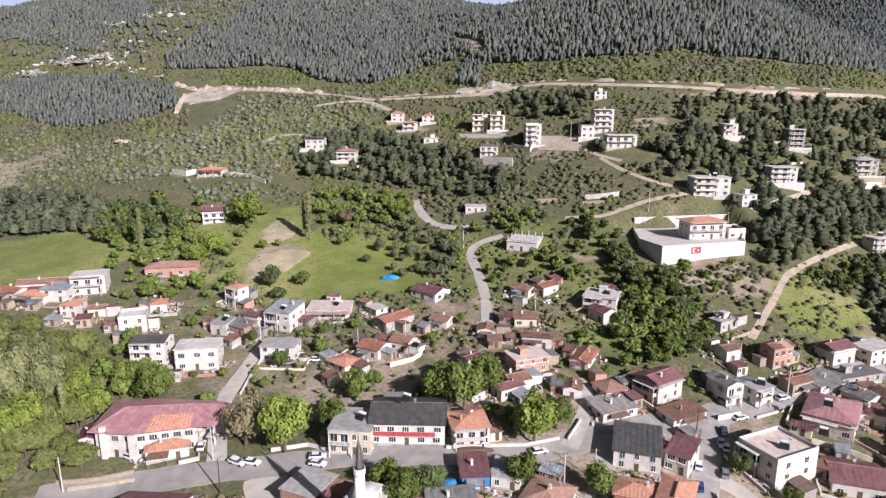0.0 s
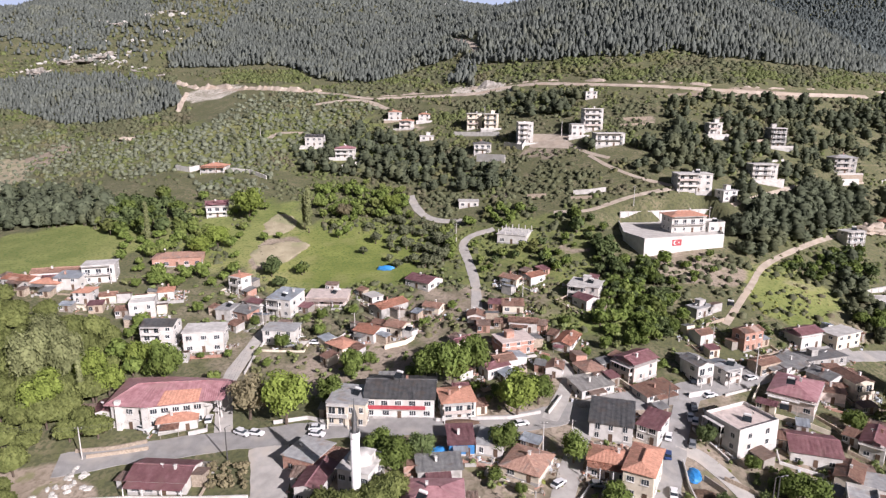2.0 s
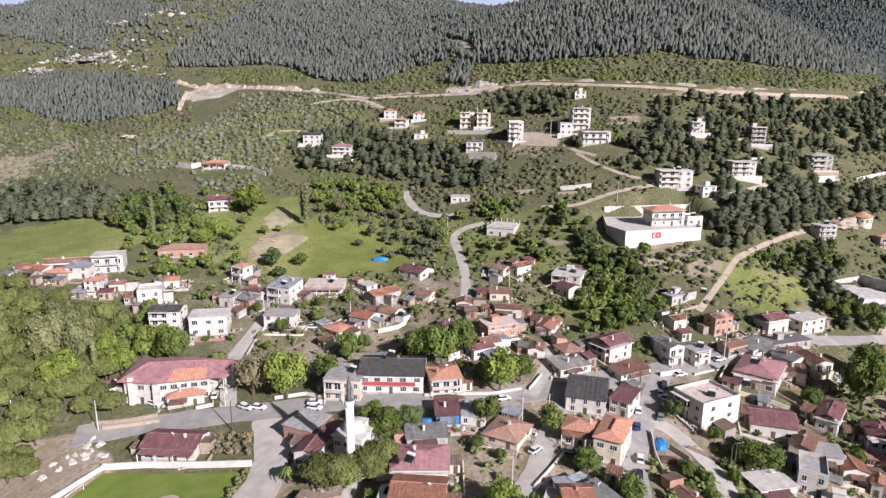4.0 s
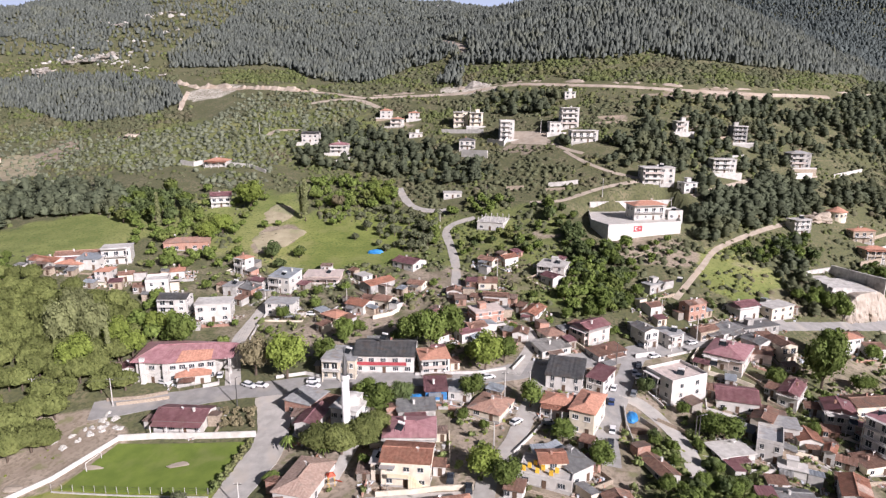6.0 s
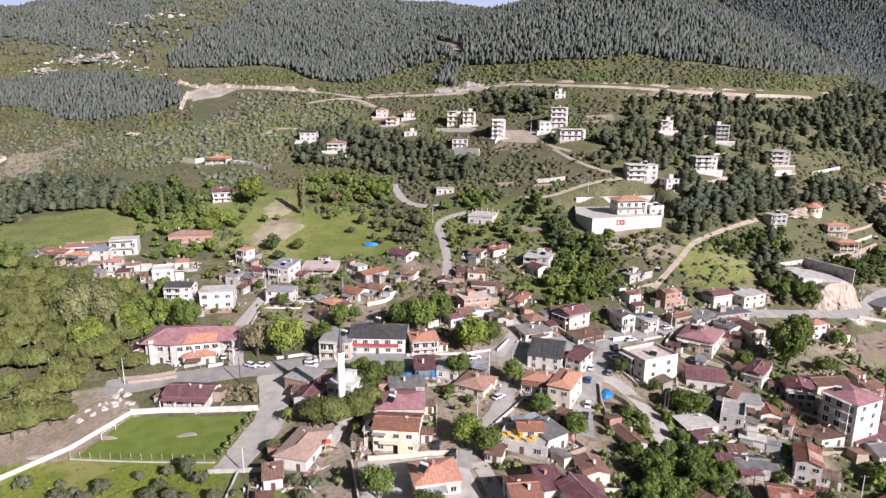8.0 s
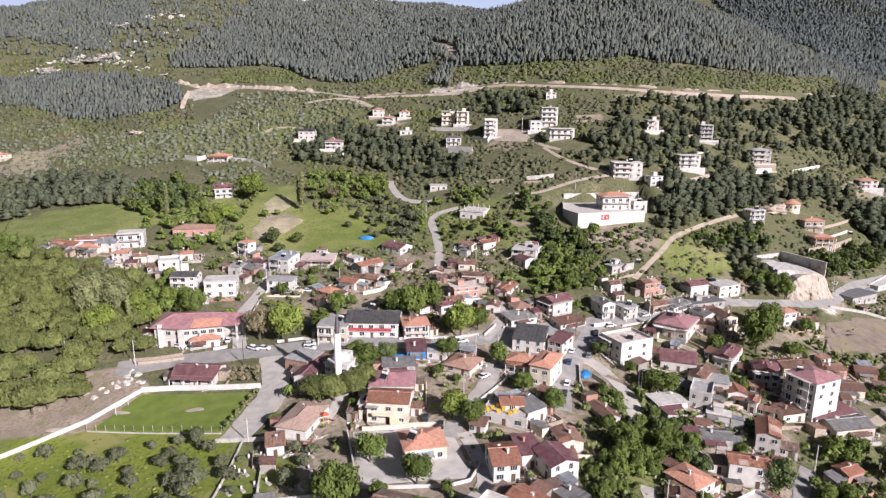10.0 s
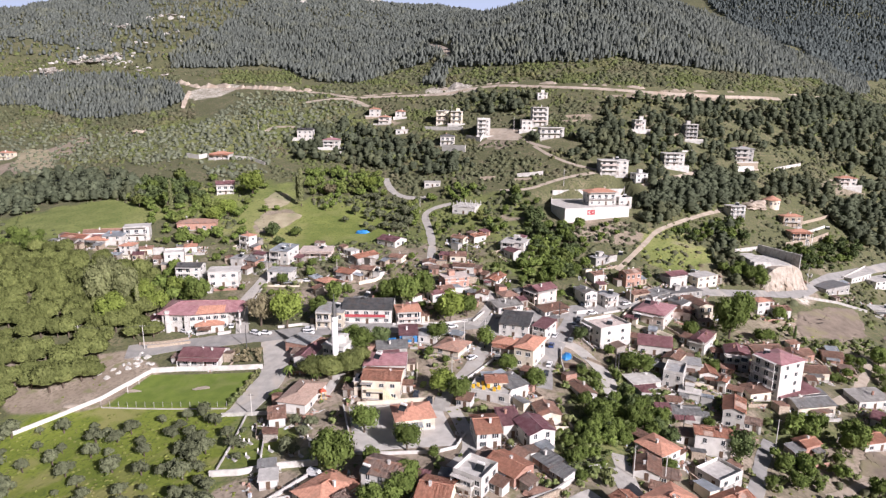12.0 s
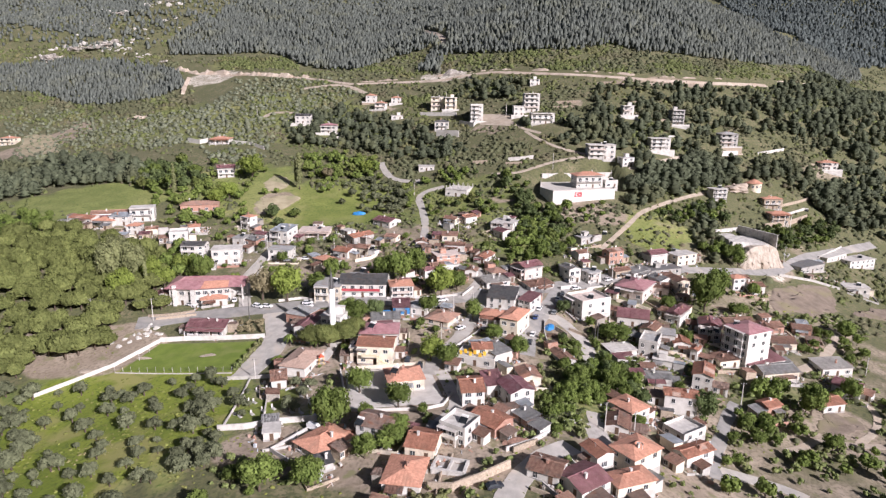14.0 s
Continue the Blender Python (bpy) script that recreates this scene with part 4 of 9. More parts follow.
        v = [bm.verts.new(p) for p in ((-hw, -hd, h - 0.35), (hw, -hd, h - 0.35), (hw, -hd - 2.2, h - 0.8), (-hw, -hd - 2.2, h - 0.8))]
        bm.faces.new(v)
        bmesh.ops.solidify(bm, geom=bm.faces[:], thickness=0.1)
        canopy = part("porch_roof", bm, cover, top)
        for i in range(4):
            bm = bmesh.new()
            px = -hw + 0.15 + i * (w - 0.3) / 3
            box(bm, px - 0.09, px + 0.09, -hd - 2.1, -hd - 1.92, low - z0 - 0.6, h - 0.74)
            part("post", bm, "paint_white", top)
    if screens:
        for i in range(8):
            bm = bmesh.new()
            sx, sy = -hw + 0.8 + i * w * 0.085, -hd + 1.0 + 1.6 * (i % 3)
            box(bm, sx, sx + 0.9, sy, sy + 0.5, h + 0.12, h + 1.3)
            part("yellow_panel", bm, "yellow_cloth", top, "yellow cloth screen on the terrace")
    if roof == "flat" and not screens and not columns and h > 2.9 and y < 300 and rng.random() < 0.6:
        SOLAR.append((x + math.cos(a) * hw * 0.3, y + math.sin(a) * hw * 0.3, z0 + h + 0.2))
    return top


def round_tower(x, y, r, h):
    """A round villa tower under a low conical tiled roof."""
    top = new("tower")
    top.matrix_basis = turned(x, y, ground(x, y - r))
    tagged(top, "round cream villa tower with a conical orange tiled roof", "tower")
    for nm, mat_name, prof in (("wall", "plaster_cream", ((r, -4), (r, h))), ("roof", "tile_orange", ((r + 0.6, h - 0.1), (r + 0.6, h), (0.2, h + 2.4), (0.05, h + 2.6)))):
        bm = bmesh.new()
        rings = [[bm.verts.new((q * math.cos(math.pi * i / 10), q * math.sin(math.pi * i / 10), z + (0.05 * (i % 2) if nm == "roof" else 0))) for i in range(20)] for q, z in prof]
        for r0, r1 in zip(rings, rings[1:]):
            for i in range(20):
                bm.faces.new((r0[i], r0[(i + 1) % 20], r1[(i + 1) % 20], r1[i]))
        part(nm, bm, mat_name, top)
    for k in range(5):
        a = radians(-150 + 30 * k)
        win = placed("window", WINDOWS[2][0], top, "", turned((r - 0.02) * math.cos(a), (r - 0.02) * math.sin(a), h - 1.9, math.degrees(a) + 90))
        placed("pane", WINDOWS[2][1], win)
    KEEP_CLEAR.append((x, y, r + 1))


def village_school():
    """The school: two wings that meet at an angle under one broad metal roof, with an open portico at the end."""
    top = new("school")
    zf = ground(-75.5, 140.5)
    tagged(top, "long white two-storey school with bent front and maroon metal roof", "school")
    front = [(-85.6, 141.0), (-75.4, 140.2), (-62.2, 143.9)]
    back = [(-60.0, 155.5), (-76.0, 157.0), (-87.0, 156.0)]
    eave = zf + 7.0
    bm = bmesh.new()
    ring = front + back
    lo, hi = [bm.verts.new((px, py, zf - 2)) for px, py in ring], [bm.verts.new((px, py, eave)) for px, py in ring]
    for i in range(6):
        bm.faces.new((lo[i], lo[(i + 1) % 6], hi[(i + 1) % 6], hi[i]))
    bm.faces.new(hi)
    bmesh.ops.recalc_face_normals(bm, faces=bm.faces)
    part("wall", bm, "plaster_white", top)
    # the roof: ribs that run from the eaves line to a bent ridge
    edge_f = [(-86.9, 139.9), (-75.4, 139.0), (-62.0, 142.6), (-56.6, 143.4)]
    ridge = [(-81.5, 148.6), (-75.6, 149.4), (-63.5, 150.6), (-57.4, 150.0)]
    edge_b = [(-88.2, 157.2), (-76.0, 158.2), (-59.5, 156.7), (-56.2, 155.0)]
    def along(line, t):
        k = min(int(t * 3), 2)
        u = t * 3 - k
        return Vector((line[k][0] * (1 - u) + line[k + 1][0] * u, line[k][1] * (1 - u) + line[k + 1][1] * u))
    bm = bmesh.new()
    for line in (edge_f, edge_b):
        prev = None
        for i in range(61):
            e, r, up = along(line, i / 60), along(ridge, i / 60), 0.05 * (i % 2)
            pair = [bm.verts.new((e.x, e.y, eave + 0.05 + up)), bm.verts.new((r.x, r.y, eave + 2.3 + up))]
            if prev:
                bm.faces.new((prev[0], pair[0], pair[1], prev[1]))
            prev = pair
    for k in (0, 3):
        bm.faces.new([bm.verts.new((*p, z)) for p, z in ((edge_f[k], eave + 0.05), (ridge[k], eave + 2.3), (edge_b[k], eave + 0.05))])
    bmesh.ops.recalc_face_normals(bm, faces=bm.faces)
    bmesh.ops.solidify(bm, geom=bm.faces[:], thickness=0.12)
    roof = part("roof", bm, "metal_maroon", top)
    bm = bmesh.new()
    vs = [bm.verts.new((*p, eave + 0.02)) for p in edge_f + edge_b[::-1]]
    bm.faces.new(vs)
    part("soffit", bm, "paint_white", roof)
    bm = bmesh.new()
    tube(bm, [(*p, eave + 2.36) for p in ridge], [0.16] * 4, 6)
    part("ridge_cap", bm, "metal_maroon", roof)
    bm = bmesh.new()
    prev = None
    for i in range(23):
        t = 0.40 + 0.25 * i / 22
        e, r, up = along(edge_f, t), along(ridge, t), 0.05 * (i % 2)
        m = e.lerp(r, 0.62)
        pair = [bm.verts.new((e.x, e.y, eave + 0.11 + up)), bm.verts.new((m.x, m.y, eave + 0.11 + 2.25 * 0.62 + up))]
        if prev:
            bm.faces.new((prev[0], pair[0], pair[1], prev[1]))
        prev = pair
    part("relaid_tiles", bm, "tile_orange", roof, "stretch of orange tiles on the front slope")
    for (xa, ya), (xb, yb), n in ((front[0], front[1], 3), (front[1], front[2], 5)):
        ang = math.degrees(math.atan2(yb - ya, xb - xa))
        for zc in (1.7, 5.1):
            for i in range(n):
                t = (i + 0.5) / n
                px, py = xa + (xb - xa) * t, ya + (yb - ya) * t
                if zc < 2 and i == n // 2:
                    placed("door", DOOR_ME, top, "", turned(px + 0.03 * math.sin(radians(ang)), py - 0.03, zf + 0.03, ang))
                    continue
                win = placed("window", WINDOWS[1][0], top, "", turned(px, py - 0.01, zf + zc, ang))
                placed("pane", WINDOWS[1][1], win)
    bm = bmesh.new()
    box(bm, -76.6, -75.0, 138.9, 139.9, zf - 1, eave - 0.3)
    part("stair_tower", bm, "plaster_white", top)
    for i, (px, py) in enumerate(((-57.6, 144.6), (-57.0, 149.0), (-57.0, 153.6))):
        bm = bmesh.new()
        box(bm, px - 0.22, px + 0.22, py - 0.22, py + 0.22, ground(px, py) - 0.5, eave + 0.02)
        part("column", bm, "plaster_white", top)
    bm = bmesh.new()
    box(bm, -59.8, -56.8, 144.4, 154.6, zf + 3.2, zf + 3.45)
    part("gallery_floor", bm, "concrete_white", top)
    bm = bmesh.new()
    box(bm, -84.0, -82.6, 139.9, 140.9, zf - 1, zf + 8.3)
    part("chimney", bm, "plaster_white", top)
    for px, py in ((-82, 148), (-75, 148), (-67, 149), (-61, 150)):
        KEEP_CLEAR.append((px, py, 8.5))
    wing = house("low wing with maroon metal roof beside the school", -89.2, 146.6, 8, 6.4, 8.0, 3.0, "gable", "plaster_white", "metal_maroon", windows=1)
    return top


def clear_of_all(x, y, r):
    return all((x - ox) ** 2 + (y - oy) ** 2 > (orad + r) ** 2 for ox, oy, orad in KEEP_CLEAR)


def outbuilding(x, y, rot, w, d, h, wall, cover):
    """A lean-to or hut beside a house: walls, one sloping ribbed roof, a plank door."""
    a = radians(rot)
    zs = [ground(x + math.cos(a) * sx * w / 2 - math.sin(a) * sy * d / 2, y + math.sin(a) * sx * w / 2 + math.cos(a) * sy * d / 2) for sx in (-1, 1) for sy in (-1, 1)]
    z0 = sum(zs) / 4
    top = new("outbuilding")
    top.matrix_basis = turned(x, y, z0, rot)
    tagged(top, OUT_LABEL[wall] + " with a " + ROOF_LABEL[cover], "shed", group="sheds beside the houses")
    bm = bmesh.new()
    rise = d * 0.16
    v = [bm.verts.new(p) for p in ((-w / 2, -d / 2, min(zs) - z0 - 0.5), (w / 2, -d / 2, min(zs) - z0 - 0.5), (w / 2, d / 2, min(zs) - z0 - 0.5), (-w / 2, d / 2, min(zs) - z0 - 0.5), (-w / 2, -d / 2, h), (w / 2, -d / 2, h), (w / 2, d / 2, h + rise), (-w / 2, d / 2, h + rise))]
    for f in ((3, 2, 1, 0), (4, 5, 6, 7), (0, 1, 5, 4), (1, 2, 6, 5), (2, 3, 7, 6), (3, 0, 4, 7)):
        bm.faces.new([v[i] for i in f])
    part("wall", bm, wall, top)
    bm = bmesh.new()
    n = max(4, int((w + 0.7) / 0.4))
    prev = None
    for i in range(n + 1):
        xx = -w / 2 - 0.35 + (w + 0.7) * i / n
        q = 0.06 + 0.05 * (i % 2)
        p = [bm.verts.new((xx, -d / 2 - 0.4, h - 0.064 + q)), bm.verts.new((xx, d / 2 + 0.2, h + rise + 0.032 + q))]
        if prev:
            bm.faces.new((prev[0], p[0], p[1], prev[1]))
        prev = p
    bmesh.ops.solidify(bm, geom=bm.faces[:], thickness=-0.06)
    part("roof", bm, cover, top)
    placed("door", DOOR_ME, top, "", turned(0.1 * w, -d / 2 - 0.03, 0.03))
    if w > 3.4:
        win = placed("window", FRAME_ME, top, "", turned(-0.32 * w, -d / 2 - 0.01, 1.5))
        placed("pane", PANE_ME, win)
    KEEP_CLEAR.append((x, y, min(w, d) * 0.55))


OUT_LABEL = {"plaster_grey": "low grey plastered outbuilding", "plaster_cream": "low cream outbuilding", "brick": "small bare brick shed", "stone": "old rubble stone shed", "wood_grey": "weathered plank hut", "plaster_white": "low whitewashed outbuilding"}
ROOF_LABEL = {"tile_rust": "rusty sheet roof", "roof_grey": "grey sheet roof", "tile_brown": "brown tiled roof", "tile_faded": "faded tiled roof", "sheet_blue": "pale sheet roof", "metal_maroon": "maroon sheet roof"}


def yard_wall(x, y, rot, w, d, rng):
    """A low wall along the edge of a house's plot, following the ground, broken where a road or house stands."""
    a = radians(rot)
    side, gap = rng.choice((-1, 1)), rng.uniform(2.2, 4.5)
    line = [(-side * w * 0.5, -d / 2 - gap), (side * (w / 2 + gap), -d / 2 - gap), (side * (w / 2 + gap), d * rng.uniform(0.0, 0.5))]
    pts = []
    for (x0, y0), (x1, y1) in zip(line, line[1:]):
        n = max(2, int(math.hypot(x1 - x0, y1 - y0) / 1.5))
        pts += [(x0 + (x1 - x0) * i / n, y0 + (y1 - y0) * i / n) for i in range(n)]
    pts = [(x + math.cos(a) * u - math.sin(a) * v, y + math.sin(a) * u + math.cos(a) * v) for u, v in pts]
    run, best = [], []
    for p in pts:
        run = run + [p] if clear_of_all(*p, 0.5) else []
        if len(run) > len(best):
            best = run
    if len(best) < 4:
        return
    hh, mat_name = rng.uniform(0.6, 1.2), rng.choice(("concrete_white", "stone", "stone", "plaster_cream", "plaster_grey", "brick"))
    bm = bmesh.new()
    rows = []
    for k, (px, py) in enumerate(best):
        (xa, ya), (xb, yb) = best[max(k - 1, 0)], best[min(k + 1, len(best) - 1)]
        s = Vector((yb - ya, xa - xb)).normalized() * 0.16
        z = ground(px, py)
        rows.append([bm.verts.new((px + s.x, py + s.y, z - 0.4)), bm.verts.new((px + s.x, py + s.y, z + hh)), bm.verts.new((px - s.x, py - s.y, z + hh)), bm.verts.new((px - s.x, py - s.y, z - 0.4))])
    for r0, r1 in zip(rows, rows[1:]):
        for i in range(4):
            bm.faces.new((r0[i], r0[(i + 1) % 4], r1[(i + 1) % 4], r1[i]))
    bm.faces.new(rows[0][::-1]), bm.faces.new(rows[-1])
    bmesh.ops.recalc_face_normals(bm, faces=bm.faces)
    words = {"concrete_white": "low pale concrete wall round a yard", "stone": "low dry stone wall round a yard", "plaster_cream": "low cream garden wall beside a house", "plaster_grey": "low grey block wall round a yard", "brick": "low bare brick wall beside a house"}
    tagged(part("yard_wall", bm, mat_name), words[mat_name], "wall")


def yard_clutter(count, seed):
    """Planks, crates, blocks and rubble lying about in the yards: one mesh."""
    rng = random.Random(seed)
    bm = bmesh.new()
    mats = ("wood_grey", "wood_dark", "plaster_grey", "brick", "concrete_white", "tile_rust", "sheet_blue")
    homes = [b for b in BUILT if b[1] < 225]
    for _ in range(count):
        hx, hy, rot, w, d, h = rng.choice(homes)
        a = rng.uniform(0, 6.28)
        cx, cy = hx + math.cos(a) * (w / 2 + rng.uniform(1.5, 4)), hy + math.sin(a) * (d / 2 + rng.uniform(1.5, 4))
        if not clear_of_all(cx, cy, 0.6):
            continue
        for _ in range(rng.randint(3, 9)):
            px, py = cx + rng.gauss(0, 0.8), cy + rng.gauss(0, 0.8)
            lx, ly, lz = (rng.uniform(0.8, 2.2), rng.uniform(0.1, 0.25), rng.uniform(0.08, 0.3)) if rng.random() < 0.5 else (rng.uniform(0.3, 1.0), rng.uniform(0.3, 0.8), rng.uniform(0.25, 0.9))
            first = len(bm.faces)
            vs = box(bm, -lx / 2, lx / 2, -ly / 2, ly / 2, -0.15, lz)
            m = turned(px, py, ground(px, py), rng.uniform(0, 360)) @ Matrix.Rotation(rng.uniform(-0.2, 0.2), 4, "X")
            for v in vs:
                v.co = m @ v.co
            bm.faces.ensure_lookup_table()
            k = rng.randrange(len(mats))
            for f in bm.faces[first:]:
                f.material_index = k
    ob = part("yard_clutter", bm, mats[0])
    for m in mats[1:]:
        ob.data.materials.append(MATS[m])
    return tagged(ob, "planks, crates, blocks and rubble lying about in the yards", "clutter", kind="stuff")


village_school()
house("small white pavilion with orange tiled hip roof and maroon awning", -68.4, 142.5, 16, 9.8, 7.0, 3.2, "hip", "plaster_white", "tile_orange", windows=2)
house("white clubhouse with maroon roof beside the sports pitch", -63.3, 121.3, -4, 14.1, 9.0, 3.6, "gable", "plaster_white", "metal_maroon", porch=True, windows=3)
house("white two-storey house with dark grey gable roof", -89.6, 183.4, 1, 10.2, 7.5, 7.6, "gable", "plaster_white", "roof_dark", windows=3, balcony=True)
house("large white two-storey house with flat pale roof", -74.9, 182.4, 8, 12.5, 8.4, 6.8, "flat", "plaster_white", "concrete_white", windows=3)
house("grey concrete outbuilding with open front", -74.3, 202.7, -10, 5.5, 7.2, 3.9, "flat", "plaster_grey", "roof_grey", windows=1)
house("low red brick shed with grey sheet roof", -67.7, 201.5, -31, 8.1, 5.6, 3.1, "shed", "brick", "roof_grey", windows=1)
house("low white house with maroon roof", -64.9, 207.9, -24, 6.0, 5.0, 3.5, "gable", "plaster_white", "metal_maroon", windows=2)
house("white two-storey house with blue-grey sheet roof", -54.2, 207.0, -19, 9.2, 10.0, 6.6, "shed", "plaster_white", "sheet_blue", windows=3, balcony=True)
house("narrow two-storey house with orange hip roof", -75.0, 222.0, -30, 5.4, 5.1, 6.9, "hip", "plaster_white", "tile_orange", windows=2, balcony=True)
house("long low house with pale flat roof", -40.3, 215.9, -0, 15.0, 11.0, 3.2, "flat", "plaster_pink", "concrete_pink", windows=3, porch=True)
house("white block house with flat grey roof beside the lane", -50.9, 186.3, -5, 10.7, 7.5, 4.9, "flat", "plaster_white", "roof_grey", windows=3)
house("single-storey house with bright orange hip roof", -29.8, 179.0, -40, 7.9, 6.8, 2.5, "hip", "plaster_cream", "tile_orange", windows=2)
house("white house with orange gable roof", -21.6, 186.7, -29, 8.0, 7.6, 3.2, "gable", "plaster_white", "tile_orange", windows=2)
house("old low house with orange and grey roof", -16.9, 205.8, -44, 7.0, 12.9, 3.6, "gable", "plaster_grey", "tile_orange", windows=2)
house("old low house with faded red roof", -12.6, 189.5, -28, 6.6, 6.5, 3.2, "gable", "plaster_cream", "tile_faded", windows=2)
house("low white house with flat white roof", -23.7, 215.3, -49, 6.3, 4.9, 2.2, "flat", "plaster_white", "concrete_white", windows=2)
house("long white bungalow with maroon roof", -4.7, 227.5, -38, 11.6, 9.1, 3.0, "gable", "plaster_white", "metal_maroon", windows=3)
house("small old cottage with faded tile roof", -0.4, 204.7, -26, 6.4, 6.0, 2.6, "gable", "plaster_cream", "tile_faded", windows=1)
house("small cottage with faded orange roof", 29.6, 223.9, -40, 7.8, 5.6, 3.0, "gable", "plaster_cream", "tile_faded", windows=2)
house("small white cottage with orange gable roof", 37.8, 224.2, -51, 5.6, 8.1, 3.5, "gable", "plaster_white", "tile_orange", windows=2)
house("modern white two-storey house with flat roof", 56.1, 213.5, -24, 11.2, 10.8, 5.0, "flat", "plaster_white", "concrete_white", windows=3, balcony=True)
house("low annexe with maroon sheet roof", 54.2, 204.7, -57, 7.1, 6.3, 3.5, "gable", "plaster_white", "metal_maroon", windows=1)
house("small shed with faded orange roof", 27.8, 203.0, -4, 7.3, 6.0, 2.8, "shed", "plaster_cream", "tile_faded", windows=1)
house("small white cottage with faded roof", 14.4, 196.8, -5, 5.9, 6.0, 2.5, "gable", "plaster_white", "tile_faded", windows=1)
house("white two-storey house with brown and orange roof", 29.9, 189.2, -12, 9.3, 5.3, 3.6, "gable", "plaster_white", "tile_brown", windows=2)
house("unplastered red brick two-storey building with pale bands", 25.0, 176.0, 19, 10.8, 7.8, 4.7, "flat", "brick", "concrete_pink", windows=3, bands=True)
house("white cottage with orange and grey gable roof", 43.0, 180.0, -29, 5.7, 11.5, 2.5, "gable", "plaster_white", "tile_orange", windows=2)
house("small house with maroon roof", 8.7, 176.0, -50, 3.3, 6.5, 4.0, "gable", "plaster_cream", "metal_maroon", windows=2)
house("two-storey house with maroon roof and open loft", 60.6, 164.4, -57, 7.9, 10.2, 5.6, "gable", "plaster_pink", "metal_maroon", windows=3, balcony=True)
house("long roadside shed with brown sheet roof", 63.9, 155.1, 27, 12.0, 6.1, 2.2, "shed", "plaster_white", "tile_brown", windows=4)
house("white roadside workshop with pale sheet roof", 45.3, 155.6, 22, 10.9, 7.6, 2.5, "shed", "plaster_white", "concrete_white", windows=2)
house("small white cottage with pinkish roof", 36.1, 162.9, -13, 4.9, 6.0, 3.0, "gable", "plaster_white", "tile_faded", windows=1)
house("old cottage with brown hip roof", 46.6, 163.7, 21, 6.8, 7.0, 2.9, "hip", "plaster_cream", "tile_brown", windows=1)
house("white two-storey house with grey sheet roof", 79.5, 165.0, 21, 5.8, 7.7, 6.2, "gable", "plaster_white", "roof_grey", windows=2, balcony=True)
house("white house with flat grey roof", 88.9, 165.0, 24, 6.8, 5.0, 4.9, "flat", "plaster_white", "roof_grey", windows=2, balcony=True)
house("long stone house with brown roof beside the road", 103.3, 171.6, 25, 8.6, 5.0, 3.7, "gable", "stone", "tile_brown", windows=3)
house("three-storey cream house with wide maroon roof", 106.6, 158.7, -37, 12.0, 15.8, 4.8, "hip", "plaster_pink", "metal_maroon", windows=3, balcony=True)
house("white house with grey gable roof", 121.2, 168.6, 25, 6.9, 8.0, 4.1, "gable", "plaster_white", "roof_grey", windows=2)
house("beige two-storey house with brown roof", 128.2, 166.1, 10, 6.4, 9.0, 6.0, "gable", "plaster_cream", "tile_brown", windows=2, balcony=True)
house("white two-storey house with red-orange hip roof", 159.5, 177.3, 16, 6.4, 5.6, 6.3, "hip", "plaster_white", "tile_orange", windows=2)
house("small white house with brown roof", 169.0, 178.2, 5, 7.2, 7.0, 4.0, "gable", "plaster_white", "tile_brown", windows=2)
house("white corner block with flat roof terrace and parapet", 81.1, 138.3, -66, 11.1, 13.9, 6.0, "flat", "plaster_white", "concrete_pink", windows=3, balcony=True, parapet=True)
house("white house with damaged dark sheet roof and exposed rafters", 47.0, 138.2, -17, 10.7, 11.7, 4.7, "shed", "plaster_white", "roof_dark", windows=1)
house("house with broad orange tiled hip roof", 49.2, 118.1, -28, 6.7, 12.9, 6.9, "hip", "plaster_cream", "tile_orange", windows=2)
house("house wing with orange tiled roof and verandah", 42.0, 121.4, -19, 9.2, 6.8, 4.8, "hip", "plaster_white", "tile_orange", windows=3, porch=True)
house("house with faded maroon roof", 57.4, 136.6, -38, 5.4, 8.7, 4.5, "shed", "plaster_white", "metal_maroon", windows=2)
house("white house with maroon roof and balcony", 99.0, 136.0, -18, 11.7, 11.7, 3.6, "gable", "plaster_white", "metal_maroon", windows=3, balcony=True)
house("old house with weathered tile roof", 102.9, 125.8, -38, 5.5, 9.1, 4.0, "gable", "plaster_cream", "tile_brown", windows=2)
house("narrow white two-storey house with maroon roof", 118.7, 140.2, -40, 5.5, 11.0, 4.6, "gable", "plaster_white", "metal_maroon", windows=2)
house("white two-storey house with maroon roof and balcony", 128.3, 131.8, -19, 7.9, 8.1, 6.1, "gable", "plaster_white", "metal_maroon", windows=3, balcony=True)
house("small white house with orange roof", 112.3, 119.6, -12, 5.9, 7.0, 3.5, "gable", "plaster_white", "tile_orange", windows=1)
house("small white gabled house with orange roof", 115.8, 114.0, -37, 2.5, 4.9, 4.0, "gable", "plaster_white", "tile_orange", windows=1)
house("white house with flat grey roof terrace", 98.7, 114.2, -28, 6.4, 10.0, 5.5, "flat", "plaster_white", "roof_grey", windows=2, parapet=True)
house("white four-storey apartment house with maroon roof", 136.4, 117.9, -67, 10.7, 11.5, 12.6, "hip", "plaster_white", "metal_maroon", windows=3, balcony=True)
house("white house with maroon roof on the slope", 125.4, 189.7, 21, 9.6, 6.8, 5.2, "gable", "plaster_white", "metal_maroon", windows=2)
house("cream house with white sheet roof", 139.8, 193.0, 24, 12.2, 7.1, 5.2, "flat", "plaster_cream", "concrete_white", windows=3)
house("unplastered brick house with brown roof", 103.4, 183.8, 24, 8.4, 5.2, 6.5, "gable", "brick", "tile_brown", windows=3)
